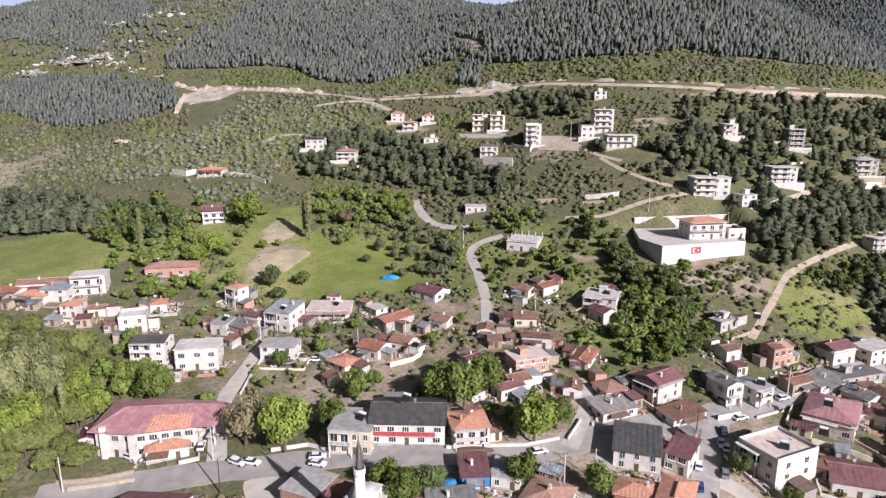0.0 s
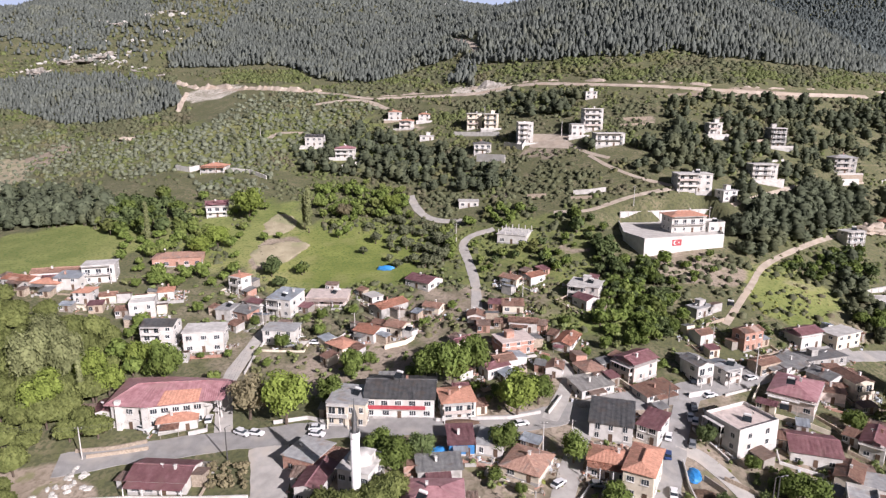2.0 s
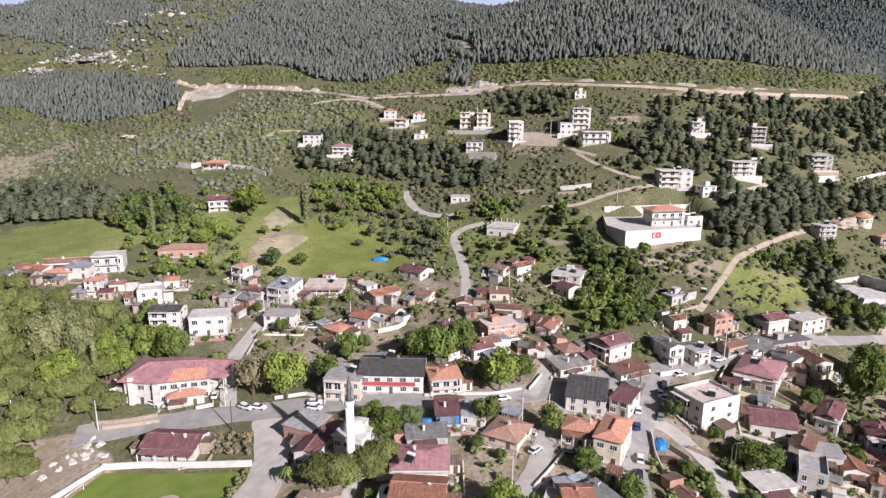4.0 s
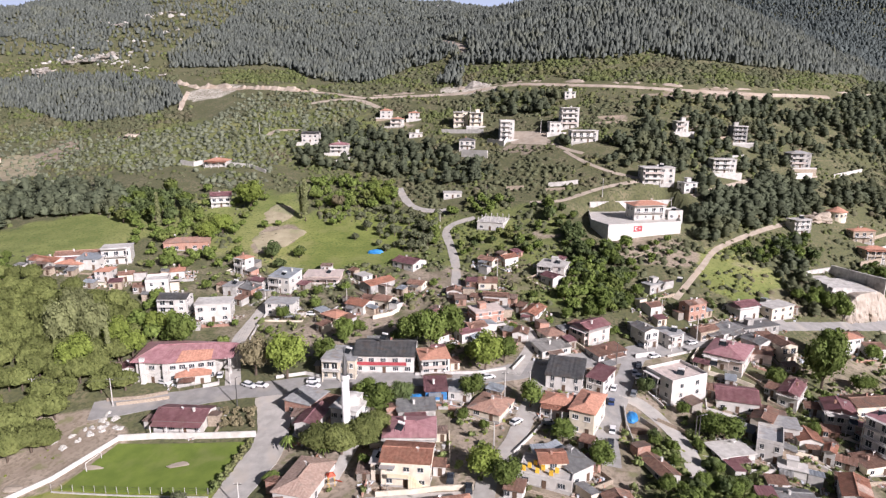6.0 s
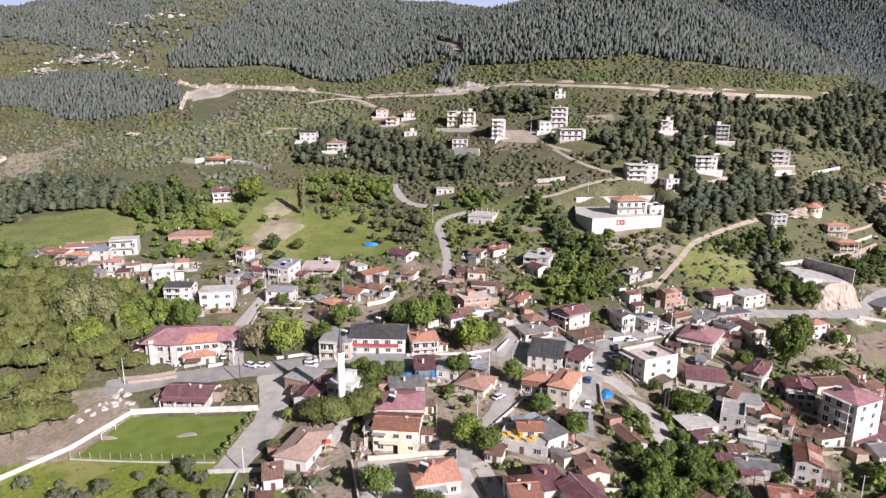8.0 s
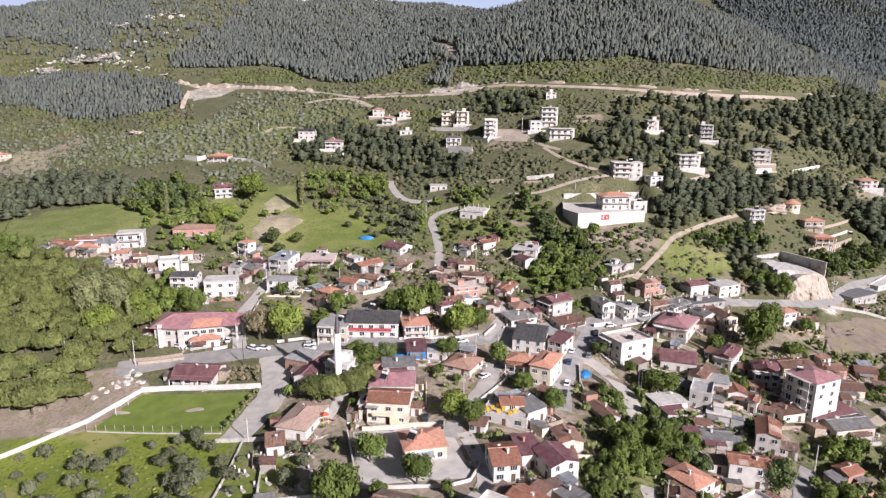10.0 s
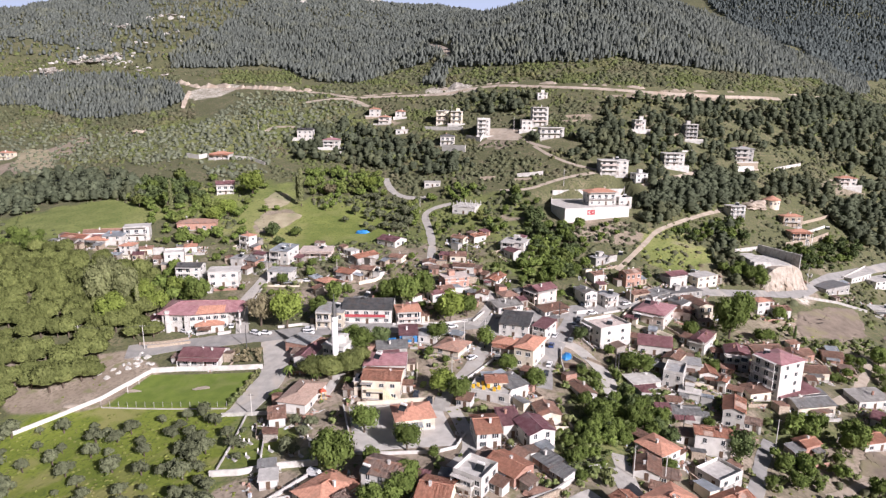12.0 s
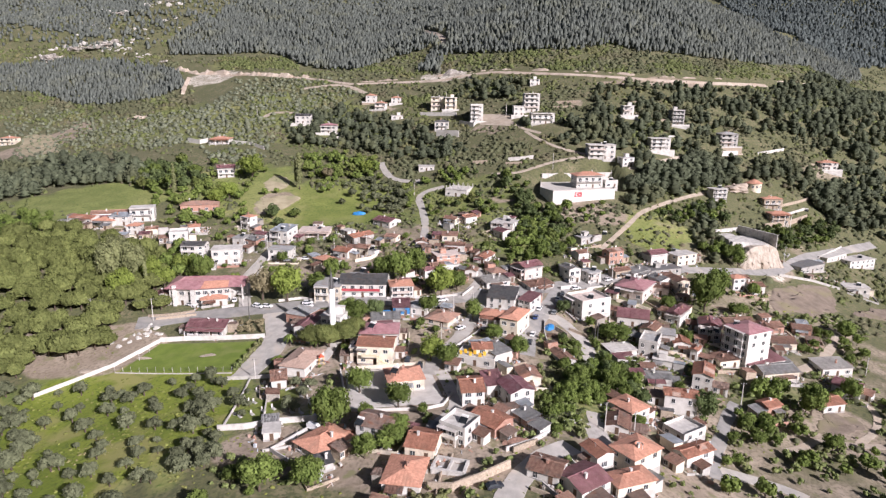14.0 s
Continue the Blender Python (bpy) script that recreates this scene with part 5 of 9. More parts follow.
house("grey house with flat roof among bushes", 93.9, 200.7, 28, 8.1, 4.6, 3.5, "flat", "plaster_grey", "roof_grey", windows=3)
house("small white cottage with brown roof", 88.4, 184.6, 22, 5.5, 5.5, 3.9, "gable", "plaster_white", "tile_brown", windows=1)
house("white building with flat pale roof", 259.1, 240.3, 18, 18.9, 9.0, 5.0, "flat", "plaster_white", "concrete_white", windows=4)
house("low white workshop with flat roof", 243.9, 239.6, 31, 20.6, 7.0, 3.0, "flat", "plaster_white", "concrete_white", windows=2)
house("low building with dark awning roof", 217.4, 219.2, 26, 19.4, 9.0, 4.0, "flat", "plaster_grey", "roof_dark", windows=3)
house("white bungalow with flat roof", 239.2, 209.5, -13, 11.8, 8.0, 3.5, "flat", "plaster_white", "concrete_white", windows=3)
house("ruinous shed with brown roof", 160.5, 145.3, 9, 7.6, 7.0, 3.0, "gable", "brick", "tile_brown", windows=1)
house("ruinous barn with brown tiled roof", 175.0, 147.9, -19, 7.1, 7.0, 3.0, "gable", "brick", "tile_brown", windows=1)
house("low barn with weathered grey-brown roof", 158.7, 133.6, -6, 9.3, 8.0, 3.0, "gable", "plaster_cream", "tile_brown", windows=1)
house("carport with maroon sheet roof", 141.3, 116.4, 16, 16.4, 8.0, 3.0, "shed", "plaster_white", "metal_maroon", windows=0)
house("cream shed with grey sheet roof", 143.8, 110.2, 9, 13.8, 9.0, 3.5, "gable", "plaster_cream", "roof_grey", windows=2)
house("long white shed with sheet roof", 171.3, 119.9, 6, 12.4, 8.0, 3.0, "shed", "plaster_white", "concrete_white", windows=2)
house("shed with striped maroon sheet roof", 168.4, 104.8, -44, 8.7, 8.0, 3.0, "gable", "plaster_white", "metal_maroon", windows=1)
house("small white house with orange roof", 153.1, 92.7, 12, 8.4, 7.0, 3.0, "gable", "plaster_white", "tile_orange", windows=1)
house("brick house with orange roof", 129.0, 85.5, 21, 5.9, 5.0, 3.8, "gable", "brick", "tile_orange", windows=1)
house("white two-storey house with long orange roof", 96.2, 78.1, -16, 9.7, 5.8, 6.5, "gable", "plaster_white", "tile_orange", windows=2)
house("white two-storey house with weathered orange roof", 111.4, 96.6, -26, 6.2, 10.4, 6.0, "gable", "plaster_white", "tile_orange", windows=2)
house("low grey greenhouse shed", 94.3, 93.9, -8, 8.7, 6.0, 3.0, "gable", "plaster_grey", "roof_grey", windows=0)
house("low white house with flat roof", 86.5, 111.3, 11, 10.1, 7.4, 2.2, "flat", "plaster_white", "concrete_white", windows=2)
house("white house with orange hip roof", 77.3, 69.5, -58, 8.9, 7.7, 3.2, "hip", "plaster_white", "tile_orange", windows=2)
house("old white cottage with weathered tiles", 71.2, 60.0, -20, 6.3, 7.7, 2.2, "gable", "plaster_white", "tile_brown", windows=1)
house("cream house with large pale orange roof", 69.5, 39.8, -57, 7.8, 10.1, 5.5, "hip", "plaster_cream", "tile_orange", windows=2)
house("white house with orange gable roof", 59.4, 38.2, -66, 6.4, 5.1, 3.8, "gable", "plaster_white", "tile_orange", windows=1)
house("low house with brown-orange roof", 45.5, 30.2, -28, 7.6, 7.3, 2.5, "gable", "plaster_white", "tile_brown", windows=2)
house("low house with maroon roof and pale ridge strip", 53.0, 26.6, -58, 8.7, 9.1, 2.5, "gable", "plaster_white", "metal_maroon", windows=1)
house("house with orange hip roof", 64.9, 29.1, -72, 5.8, 10.3, 3.0, "hip", "plaster_cream", "tile_orange", windows=2)
house("low house with flat white roof", 92.0, 63.7, -60, 7.6, 9.5, 2.2, "flat", "plaster_white", "concrete_white", windows=1, parapet=True)
house("house with orange gable roof", 90.0, 51.9, -65, 5.0, 10.0, 2.5, "gable", "plaster_white", "tile_orange", windows=1)
house("house with broad bright orange hip roof", -9.3, 45.8, -41, 9.5, 11.9, 2.5, "hip", "plaster_cream", "tile_orange", windows=2)
house("white house with orange hip roof", 12.2, 30.3, -10, 8.8, 11.3, 2.9, "hip", "plaster_white", "tile_orange", windows=2)
house("white two-storey house with faded grey-brown tiled roof", 4.6, 49.0, -19, 9.4, 8.2, 4.8, "gable", "plaster_white", "tile_rust", windows=3)
house("cream house with orange gable roof", 16.5, 41.5, -16, 7.3, 9.2, 3.2, "gable", "plaster_cream", "tile_orange", windows=2, turn=True)
house("white two-storey house with pink glazed verandah", 25.6, 46.2, -34, 7.6, 7.8, 4.6, "flat", "plaster_white", "concrete_white", windows=3, parapet=True, balcony=True)
house("brick house with orange-tiled roof", 34.0, 50.5, -45, 9.1, 7.7, 3.2, "gable", "brick", "tile_orange", windows=2)
house("white two-storey house with orange gable roof", 29.7, 67.8, 7, 6.4, 10.2, 4.5, "gable", "plaster_white", "tile_orange", windows=2, turn=True)
house("house wing with purple-maroon sheet roof", 36.6, 73.0, 12, 5.4, 7.9, 3.9, "shed", "plaster_white", "metal_maroon", windows=1)
house("white house with striped maroon and white sheet roof", 42.9, 68.1, -70, 8.9, 7.6, 4.5, "gable", "plaster_white", "metal_striped", windows=2)
house("house with faded orange roof", 48.8, 82.2, 8, 6.2, 7.8, 2.9, "gable", "plaster_cream", "tile_faded", windows=1)
house("small brick shed with grey sheet roof", 44.2, 54.9, -57, 6.0, 4.5, 2.2, "shed", "brick", "roof_grey", windows=1)
house("white building with flat roof terrace and yellow laundry screens", 34.0, 93.4, -20, 12.8, 8.7, 2.9, "flat", "plaster_white", "concrete_white", windows=3, parapet=True, screens=True)
house("white shed with grey sheet roof", 40.1, 95.6, 34, 7.0, 8.0, 4.0, "shed", "plaster_white", "roof_grey", windows=1)
house("small house with orange roof", 35.2, 95.8, 2, 6.4, 6.0, 4.5, "gable", "plaster_cream", "tile_orange", windows=1)
house("pale cream two-storey house with orange roof and outside stairs", 0.6, 93.4, -6, 11.4, 9.0, 6.4, "gable", "plaster_cream", "tile_orange", windows=3, stairs=True, pitch=0.27)
house("cream stair wing with a flat grey roof", -6.2, 93.6, -6, 3.2, 5.0, 5.0, "flat", "plaster_cream", "concrete_white", windows=1)
house("old long cottage with sagging brown tiled roof", 63.4, 99.6, 18, 4.6, 10.0, 2.6, "gable", "plaster_grey", "tile_brown", windows=1)
house("white two-storey house with maroon hip roof", 0.5, 106.9, -0, 12.9, 10.2, 4.4, "hip", "plaster_white", "metal_maroon", windows=3)
house("cream school building with orange hip roof in a paved yard", 10.1, 76.1, 12, 10.7, 9.2, 3.8, "hip", "plaster_cream", "tile_orange", windows=3)
house("bungalow with pinkish ribbed tile hip roof and chimneys", -23.6, 91.2, -15, 8.7, 14.8, 3.5, "hip", "plaster_white", "tile_pink", windows=2)
house("mosque annexe with maroon roof", -26.2, 115.7, -13, 5.7, 11.4, 4.0, "gable", "plaster_white", "metal_maroon", windows=2)
house("corner shop with flat roof and brick wall", -29.7, 124.7, -24, 8.6, 9.2, 4.0, "flat", "brick", "roof_grey", windows=2)
house("beige two-storey shop building with flat roof", -21.8, 143.0, -7, 10.2, 11.0, 6.5, "flat", "plaster_cream", "roof_grey", windows=4, balcony=True)
house("white restaurant building with dark grey hip roof and red band", -8.6, 147.2, -2, 18.5, 14.3, 5.6, "gable", "plaster_white", "roof_dark", windows=5, band='red')
house("white two-storey house with orange hip roof", 6.3, 143.5, 9, 8.9, 9.0, 5.0, "hip", "plaster_white", "tile_orange", windows=3, balcony=True)
house("small roadside shop with red sheet roof", 7.0, 128.5, 4, 6.1, 8.0, 3.0, "shed", "paint_blue", "metal_maroon", windows=2)
house("small roadside shop with flat grey roof", 14.7, 128.4, -13, 6.4, 8.0, 3.0, "flat", "plaster_white", "roof_grey", windows=2)
house("bungalow with brown-orange hip roof", 22.7, 121.1, -29, 9.4, 10.4, 2.5, "hip", "plaster_cream", "tile_brown", windows=2)
house("low grey sheet-roofed shed", 1.7, 118.8, 6, 10.2, 6.0, 2.6, "shed", "plaster_grey", "roof_grey", windows=0)
house("white three-storey house with flat roof and balconies", -131.5, 227.2, 16, 11.5, 8.4, 7.0, "flat", "plaster_white", "concrete_white", windows=3, balcony=True)
house("low white farmhouse with orange roof", -157.8, 220.2, -16, 13.5, 7.0, 3.0, "gable", "plaster_white", "tile_orange", windows=2)
house("long white farm building with faded orange roof", -147.8, 226.6, 14, 17.7, 7.0, 3.5, "gable", "plaster_white", "tile_faded", windows=4)
house("white shed with pale blue sheet roof", -139.2, 219.9, 1, 9.4, 7.6, 4.5, "shed", "plaster_white", "sheet_blue", windows=1)
house("white cottage with orange hip roof", -146.1, 217.9, -9, 10.9, 7.0, 3.0, "hip", "plaster_white", "tile_orange", windows=2)
house("white cottage with orange roof", -128.0, 209.0, 1, 5.8, 6.9, 4.5, "hip", "plaster_white", "tile_orange", windows=2)
house("cottage with faded brown roof", -119.9, 209.6, 14, 5.5, 5.2, 2.9, "gable", "plaster_cream", "tile_faded", windows=1)
house("white unfinished house with flat concrete roof", -104.2, 202.6, 18, 8.5, 9.2, 5.0, "flat", "plaster_white", "concrete_white", windows=2, parapet=True)
house("small white cottage with orange roof", -101.5, 215.8, 18, 5.4, 6.4, 3.1, "hip", "plaster_white", "tile_orange", windows=1)
house("long brick house with brown roof", -108.2, 245.2, 11, 19.1, 9.1, 3.9, "hip", "brick", "tile_brown", windows=5)
house("beige three-storey villa with flat roof", 23.6, 414.4, 0, 9.9, 11.0, 10.1, "flat", "plaster_cream", "concrete_white", windows=2, balcony=True)
house("beige three-storey villa with flat roof", 34.2, 407.9, 0, 9.1, 9.5, 9.6, "flat", "plaster_cream", "concrete_white", windows=2, balcony=True)
house("white villa with dark roof above a retaining wall", 26.5, 372.0, 0, 10.2, 9.5, 6.0, "hip", "plaster_white", "roof_dark", windows=2, balcony=True)
house("tall white villa with flat roof", 52.0, 373.6, 0, 9.0, 9.9, 11.7, "flat", "plaster_white", "concrete_white", windows=2, balcony=True, parapet=True)
house("white four-storey villa with terraces", 91.4, 370.7, 0, 11.2, 8.8, 12.9, "flat", "plaster_white", "concrete_white", windows=3, balcony=True)
house("white two-storey villa with wide terrace", 95.6, 346.9, 0, 16.1, 9.7, 7.1, "flat", "plaster_white", "concrete_white", windows=4, balcony=True)
house("white stepped wing of a villa", 81.8, 367.6, 0, 7.2, 8.6, 6.9, "flat", "plaster_white", "concrete_white", windows=2)
house("white villa with flat roof among pines", 157.1, 354.0, 0, 7.6, 6.6, 6.8, "flat", "plaster_white", "concrete_white", windows=2, balcony=True)
house("grey-white villa with balconies on the slope", 191.1, 350.5, 0, 8.3, 7.9, 10.4, "flat", "plaster_grey", "concrete_white", windows=3, balcony=True)
house("wide white two-storey villa with flat roof", 123.9, 294.3, 0, 16.7, 8.9, 8.6, "flat", "plaster_white", "concrete_white", windows=4, balcony=True)
house("low white annexe beside a villa", 138.0, 286.8, 18, 8.1, 5.8, 5.2, "flat", "plaster_white", "roof_grey", windows=2)
house("white villa with stacked terraces", 166.9, 313.2, -0, 12.8, 8.0, 7.7, "flat", "plaster_white", "concrete_white", windows=3, balcony=True)
house("grey villa with hip roof above a long white retaining wall", 222.5, 337.2, 0, 12.2, 8.2, 8.8, "hip", "plaster_grey", "roof_grey", windows=3, balcony=True)
house("small white house below the upper road", 101.1, 420.7, 0, 7.6, 6.7, 4.8, "flat", "plaster_white", "concrete_white", windows=1)
house("white house with orange roof on the hillside", -31.5, 452.2, 0, 9.0, 9.0, 6.0, "hip", "plaster_white", "tile_orange", windows=2)
house("white house with orange roof and balcony", -22.0, 430.8, 0, 9.7, 9.0, 6.0, "hip", "plaster_white", "tile_orange", windows=2, balcony=True)
house("white house with orange roof", -10.1, 442.3, 0, 8.0, 9.0, 5.0, "hip", "plaster_white", "tile_orange", windows=2)
house("low white house on the hillside", -7.6, 406.5, 0, 8.9, 8.0, 3.0, "flat", "plaster_white", "concrete_white", windows=2)
house("white house with dark roof in an olive grove", -81.3, 410.0, 0, 11.8, 9.0, 6.0, "gable", "plaster_white", "roof_dark", windows=2)
house("white house with maroon hip roof and balcony", -58.1, 387.2, 0, 11.9, 9.0, 6.0, "hip", "plaster_white", "metal_maroon", windows=3, balcony=True)
house("villa with orange roof behind a white wall", -133.1, 367.2, 0, 13.9, 10.0, 4.0, "hip", "plaster_white", "tile_orange", windows=3, porch=True)
house("white two-storey farmhouse with maroon roof", -110.0, 299.8, 18, 10.3, 9.0, 6.0, "gable", "plaster_white", "metal_maroon", windows=3, balcony=True)
house("low white house beside the lane", 15.8, 304.6, 0, 9.8, 7.0, 3.0, "flat", "plaster_white", "concrete_white", windows=3)
house("unfinished white house with bare roof columns", 35.2, 264.2, -20, 12.7, 14.2, 4.0, "flat", "plaster_white", "concrete_white", windows=3, columns=True)
house("stone villa with orange roof and arched front", 222.4, 260.8, 1, 11.2, 6.2, 6.5, "hip", "stone", "tile_orange", windows=4, balcony=True, porch=True)
house("stone villa with orange roof on a terrace", 225.3, 275.2, 2, 11.6, 5.6, 6.5, "hip", "stone", "tile_orange", windows=3, balcony=True)
round_tower(221.5, 291.0, 4.6, 5.6)
house("unfinished grey-white two-storey house", 188.2, 268.1, 16, 9.8, 5.6, 7.3, "flat", "plaster_grey", "concrete_white", windows=3, balcony=True)
house("white villa with red roof", 296.1, 339.1, 0, 12.4, 8.0, 5.0, "hip", "plaster_white", "tile_orange", windows=2, balcony=True)
house("beige villa beside a young orchard", -345.5, 461.9, 0, 12.3, 9.0, 6.0, "hip", "plaster_cream", "tile_orange", windows=2, balcony=True)
house("small white annexe beside the road", 112.3, 174.4, 35, 12.2, 6.0, 3.0, "shed", "plaster_white", "roof_grey", windows=1)
house("open roadside stall with dark awning roof", 126.1, 180.2, 17, 16.0, 6.0, 2.8, "flat", "plaster_grey", "roof_dark", windows=2)
house("low pinkish annexe with faded roof", 118.8, 161.2, -19, 6.5, 6.0, 3.5, "shed", "plaster_pink", "tile_faded", windows=1)
house("old house with brown roof behind the apartment house", 143.5, 141.3, 6, 12.1, 8.0, 4.0, "gable", "plaster_cream", "tile_brown", windows=1)
house("ruinous brick barn with brown roof", 156.6, 143.2, -12, 6.1, 7.0, 3.0, "gable", "brick", "tile_brown", windows=1)
house("white house with cluttered flat roof", 107.8, 123.4, -19, 6.6, 7.0, 4.0, "flat", "plaster_white", "roof_grey", windows=1)
house("low white outbuilding with flat roof", 101.0, 106.3, -26, 6.6, 4.0, 2.5, "flat", "plaster_white", "concrete_white", windows=0)
house("white house with bright maroon roof", 17.9, 162.0, -60, 5.1, 7.7, 3.1, "gable", "plaster_white", "metal_maroon", windows=1)
house("small house with faded brown roof", 20.6, 165.6, 23, 6.3, 6.0, 3.5, "gable", "plaster_white", "tile_faded", windows=1)
house("small white hut beside the cemetery wall", -24.0, 51.3, 11, 4.2, 5.0, 2.4, "flat", "plaster_white", "concrete_white", windows=1)
house("small white hut with weathered roof", -28.6, 79.5, 14, 4.4, 6.0, 3.0, "shed", "plaster_white", "tile_faded", windows=1)
house("dark lean-to shed before the orange roof", -8.0, 36.5, 27, 3.8, 4.0, 2.3, "shed", "plaster_grey", "roof_dark", windows=0)
house("low house with weathered brown roof", 126.6, 113.1, 13, 8.2, 6.0, 3.0, "shed", "plaster_cream", "tile_brown", windows=1)



def village_yards():
    rng = random.Random(8)
    for x, y, rot, w, d, h in list(BUILT):
        if y > 225:
            continue
        a = radians(rot)
        for side in rng.sample(("left", "right", "back", "front"), 4)[:4]:
            sw, sd, sh = rng.uniform(2.6, 5.0), rng.uniform(2.6, 4.2), rng.uniform(2.1, 2.7)
            u, v = {"left": (-w / 2 - sw / 2 - 0.3, rng.uniform(-0.2, 0.2) * d), "right": (w / 2 + sw / 2 + 0.3, rng.uniform(-0.2, 0.2) * d), "back": (rng.uniform(-0.3, 0.3) * w, d / 2 + sd / 2 + 0.8), "front": (rng.choice((-0.45, 0.45)) * w, -d / 2 - sd / 2 - 3)}[side]
            px, py = x + math.cos(a) * u - math.sin(a) * v, y + math.sin(a) * u + math.cos(a) * v
            free = all((px - ox) ** 2 + (py - oy) ** 2 > (orad + 0.5 * max(sw, sd)) ** 2 for ox, oy, orad in KEEP_CLEAR if math.hypot(ox - x, oy - y) > 0.51 * abs(w - d) + 0.1)
            if free and rng.random() < 0.75:
                outbuilding(px, py, rot + rng.choice((0, 0, 90, 180, -6, 5)), sw, sd, sh, rng.choice(("plaster_grey", "plaster_cream", "brick", "stone", "wood_grey", "plaster_white")), rng.choice(("tile_rust", "tile_rust", "roof_grey", "tile_brown", "tile_faded", "sheet_blue", "metal_maroon")))
                if rng.random() < 0.45:
                    break
        if rng.random() < 0.9:
            yard_wall(x, y, rot, w, d, rng)
    yard_clutter(1500, 4)


village_yards()


# ---- trees and bushes ----
QUAD = np.array([(-0.5, -0.5, 0.0), (0.5, -0.4, 0.06), (0.45, 0.5, -0.05), (-0.4, 0.45, 0.05)])


def crown_template(seed, lumps, clumps, leaf, shape, core=0.74, jag=0.3):
    """A crown of many small leaf clumps round several uneven lumps, about 1 m in radius, its base at z 0. Returns places and corner lists."""
    r = np.random.RandomState(seed)
    leaf = min(leaf, 0.42)
    V, Fq = [], []
    centres = []
    for k in range(lumps):
        a, q = 2.4 * k + r.uniform(-0.4, 0.4), (k + 0.5) / lumps
        if shape == "round":
            rad, z, s = 0.6 * math.sqrt(1 - (1.7 * q - 0.9) ** 2) * r.uniform(0.8, 1.15), 0.48 + 0.74 * q, r.uniform(0.44, 0.6)
        elif shape == "wide":
            rad, z, s = 0.6 * math.sqrt(q) * r.uniform(0.8, 1.15), 0.42 + 0.62 * (1 - q) * r.uniform(0.6, 1.1), r.uniform(0.36, 0.54)
        else:  # a column
            rad, z, s = 0.10 * r.uniform(0, 1), 0.5 + 5.2 * q, 0.52 * (1 - 0.65 * abs(q - 0.35))
        centres.append((rad * math.cos(a), rad * math.sin(a), z, s))
    for cx, cy, cz, s in centres:
        # an uneven inner body
        bm = bmesh.new()
        bmesh.ops.create_icosphere(bm, subdivisions=1, radius=s * core)
        off = len(V)
        for v in bm.verts:
            w = 1 + jag * (r.rand() - 0.5)
            V.append((v.co.x * w + cx, v.co.y * w + cy, v.co.z * w * 0.9 + cz))
        for f in bm.faces:
            Fq.append([off + v.index for v in f.verts])
        bm.free()
        for _ in range(clumps):
            d = r.normal(size=3)
            d /= np.linalg.norm(d)
            if d[2] < -0.6:
                d[2] *= -1
            p = np.array((cx, cy, cz)) + d * s * r.uniform(0.72, 1.18) * np.array((1, 1, 0.92))
            nrm = d + 0.32 * r.normal(size=3)
            nrm /= np.linalg.norm(nrm)
            t1 = np.cross(nrm, r.normal(size=3))
            t1 /= np.linalg.norm(t1)
            t2 = np.cross(nrm, t1)
            size = leaf * r.uniform(0.6, 1.4)
            q = (QUAD + 0.18 * r.normal(size=(4, 3)) * (1, 1, 0.3)) * size
            off = len(V)
            for c in q:
                V.append(tuple(p + c[0] * t1 + c[1] * t2 + c[2] * nrm))
            Fq.append([off, off + 1, off + 2, off + 3])
    return np.array(V), Fq


def dome_template(seed, clumps, leaf):
    """A stone pine's crown: one broad, lumpy dome closely covered with small tufts of needles, flat below."""
    r = np.random.RandomState(seed)
    V, Fq = [], []
    off = Vector((seed * 1.7, 0, 0))

    def shell(d):
        return 1 + 0.30 * noise.noise(Vector(d) * 2.1 + off) + 0.16 * noise.noise(Vector(d) * 4.6 + off)
    bm = bmesh.new()
    bmesh.ops.create_icosphere(bm, subdivisions=3, radius=1.0)
    for v in bm.verts:
        w = 0.93 * shell(v.co)
        V.append((v.co.x * w, v.co.y * w, 0.42 + v.co.z * w * (0.62 if v.co.z > 0 else 0.34)))
    Fq += [[v.index for v in f.verts] for f in bm.faces]
    bm.free()
    for _ in range(clumps):
        d = r.normal(size=3)
        d /= np.linalg.norm(d)
        if d[2] < -0.15:
            d[2] *= -1
        w = shell(d) * r.uniform(0.93, 1.07)
        p = np.array((d[0] * w, d[1] * w, 0.42 + d[2] * w * (0.62 if d[2] > 0 else 0.34)))
        n = d + 0.55 * r.normal(size=3)
        n /= np.linalg.norm(n)
        t1 = np.cross(n, r.normal(size=3))
        t1 /= np.linalg.norm(t1)
        t2 = np.cross(n, t1)
        size = leaf * r.uniform(0.6, 1.4)
        k = len(V)
        V += [tuple(p + size * (c[0] * t1 + c[1] * t2)) for c in QUAD + 0.15 * r.normal(size=(4, 3))]
        Fq.append([k, k + 1, k + 2, k + 3])
    return np.array(V), Fq


def whorl_crown(r, rings, top, sides, sprays=0, tuft=0.2):
    """A pine crown of star-edged, uneven whorls that close to a blunt top, with loose sprays of needles."""
    V, Fq = [], []
    lean = r.uniform(-0.15, 0.15, 2)
    for k, (rad, z) in enumerate(rings):
        for i in range(sides):
            a = 2 * math.pi * (i + 0.5 * (k % 2) + r.uniform(-0.28, 0.28)) / sides
            w = rad * (r.uniform(0.95, 1.3) if (i + k) % 2 else r.uniform(0.55, 0.9))
            V.append((w * math.cos(a) + lean[0] * z, w * math.sin(a) + lean[1] * z, z + r.uniform(-0.2, 0.2) * top / 2.2))
    V.append((top * lean[0], top * lean[1], top))
    n = len(rings)
    for k in range(n - 1):
        for i in range(sides):
            p, q = k * sides, (k + 1) * sides
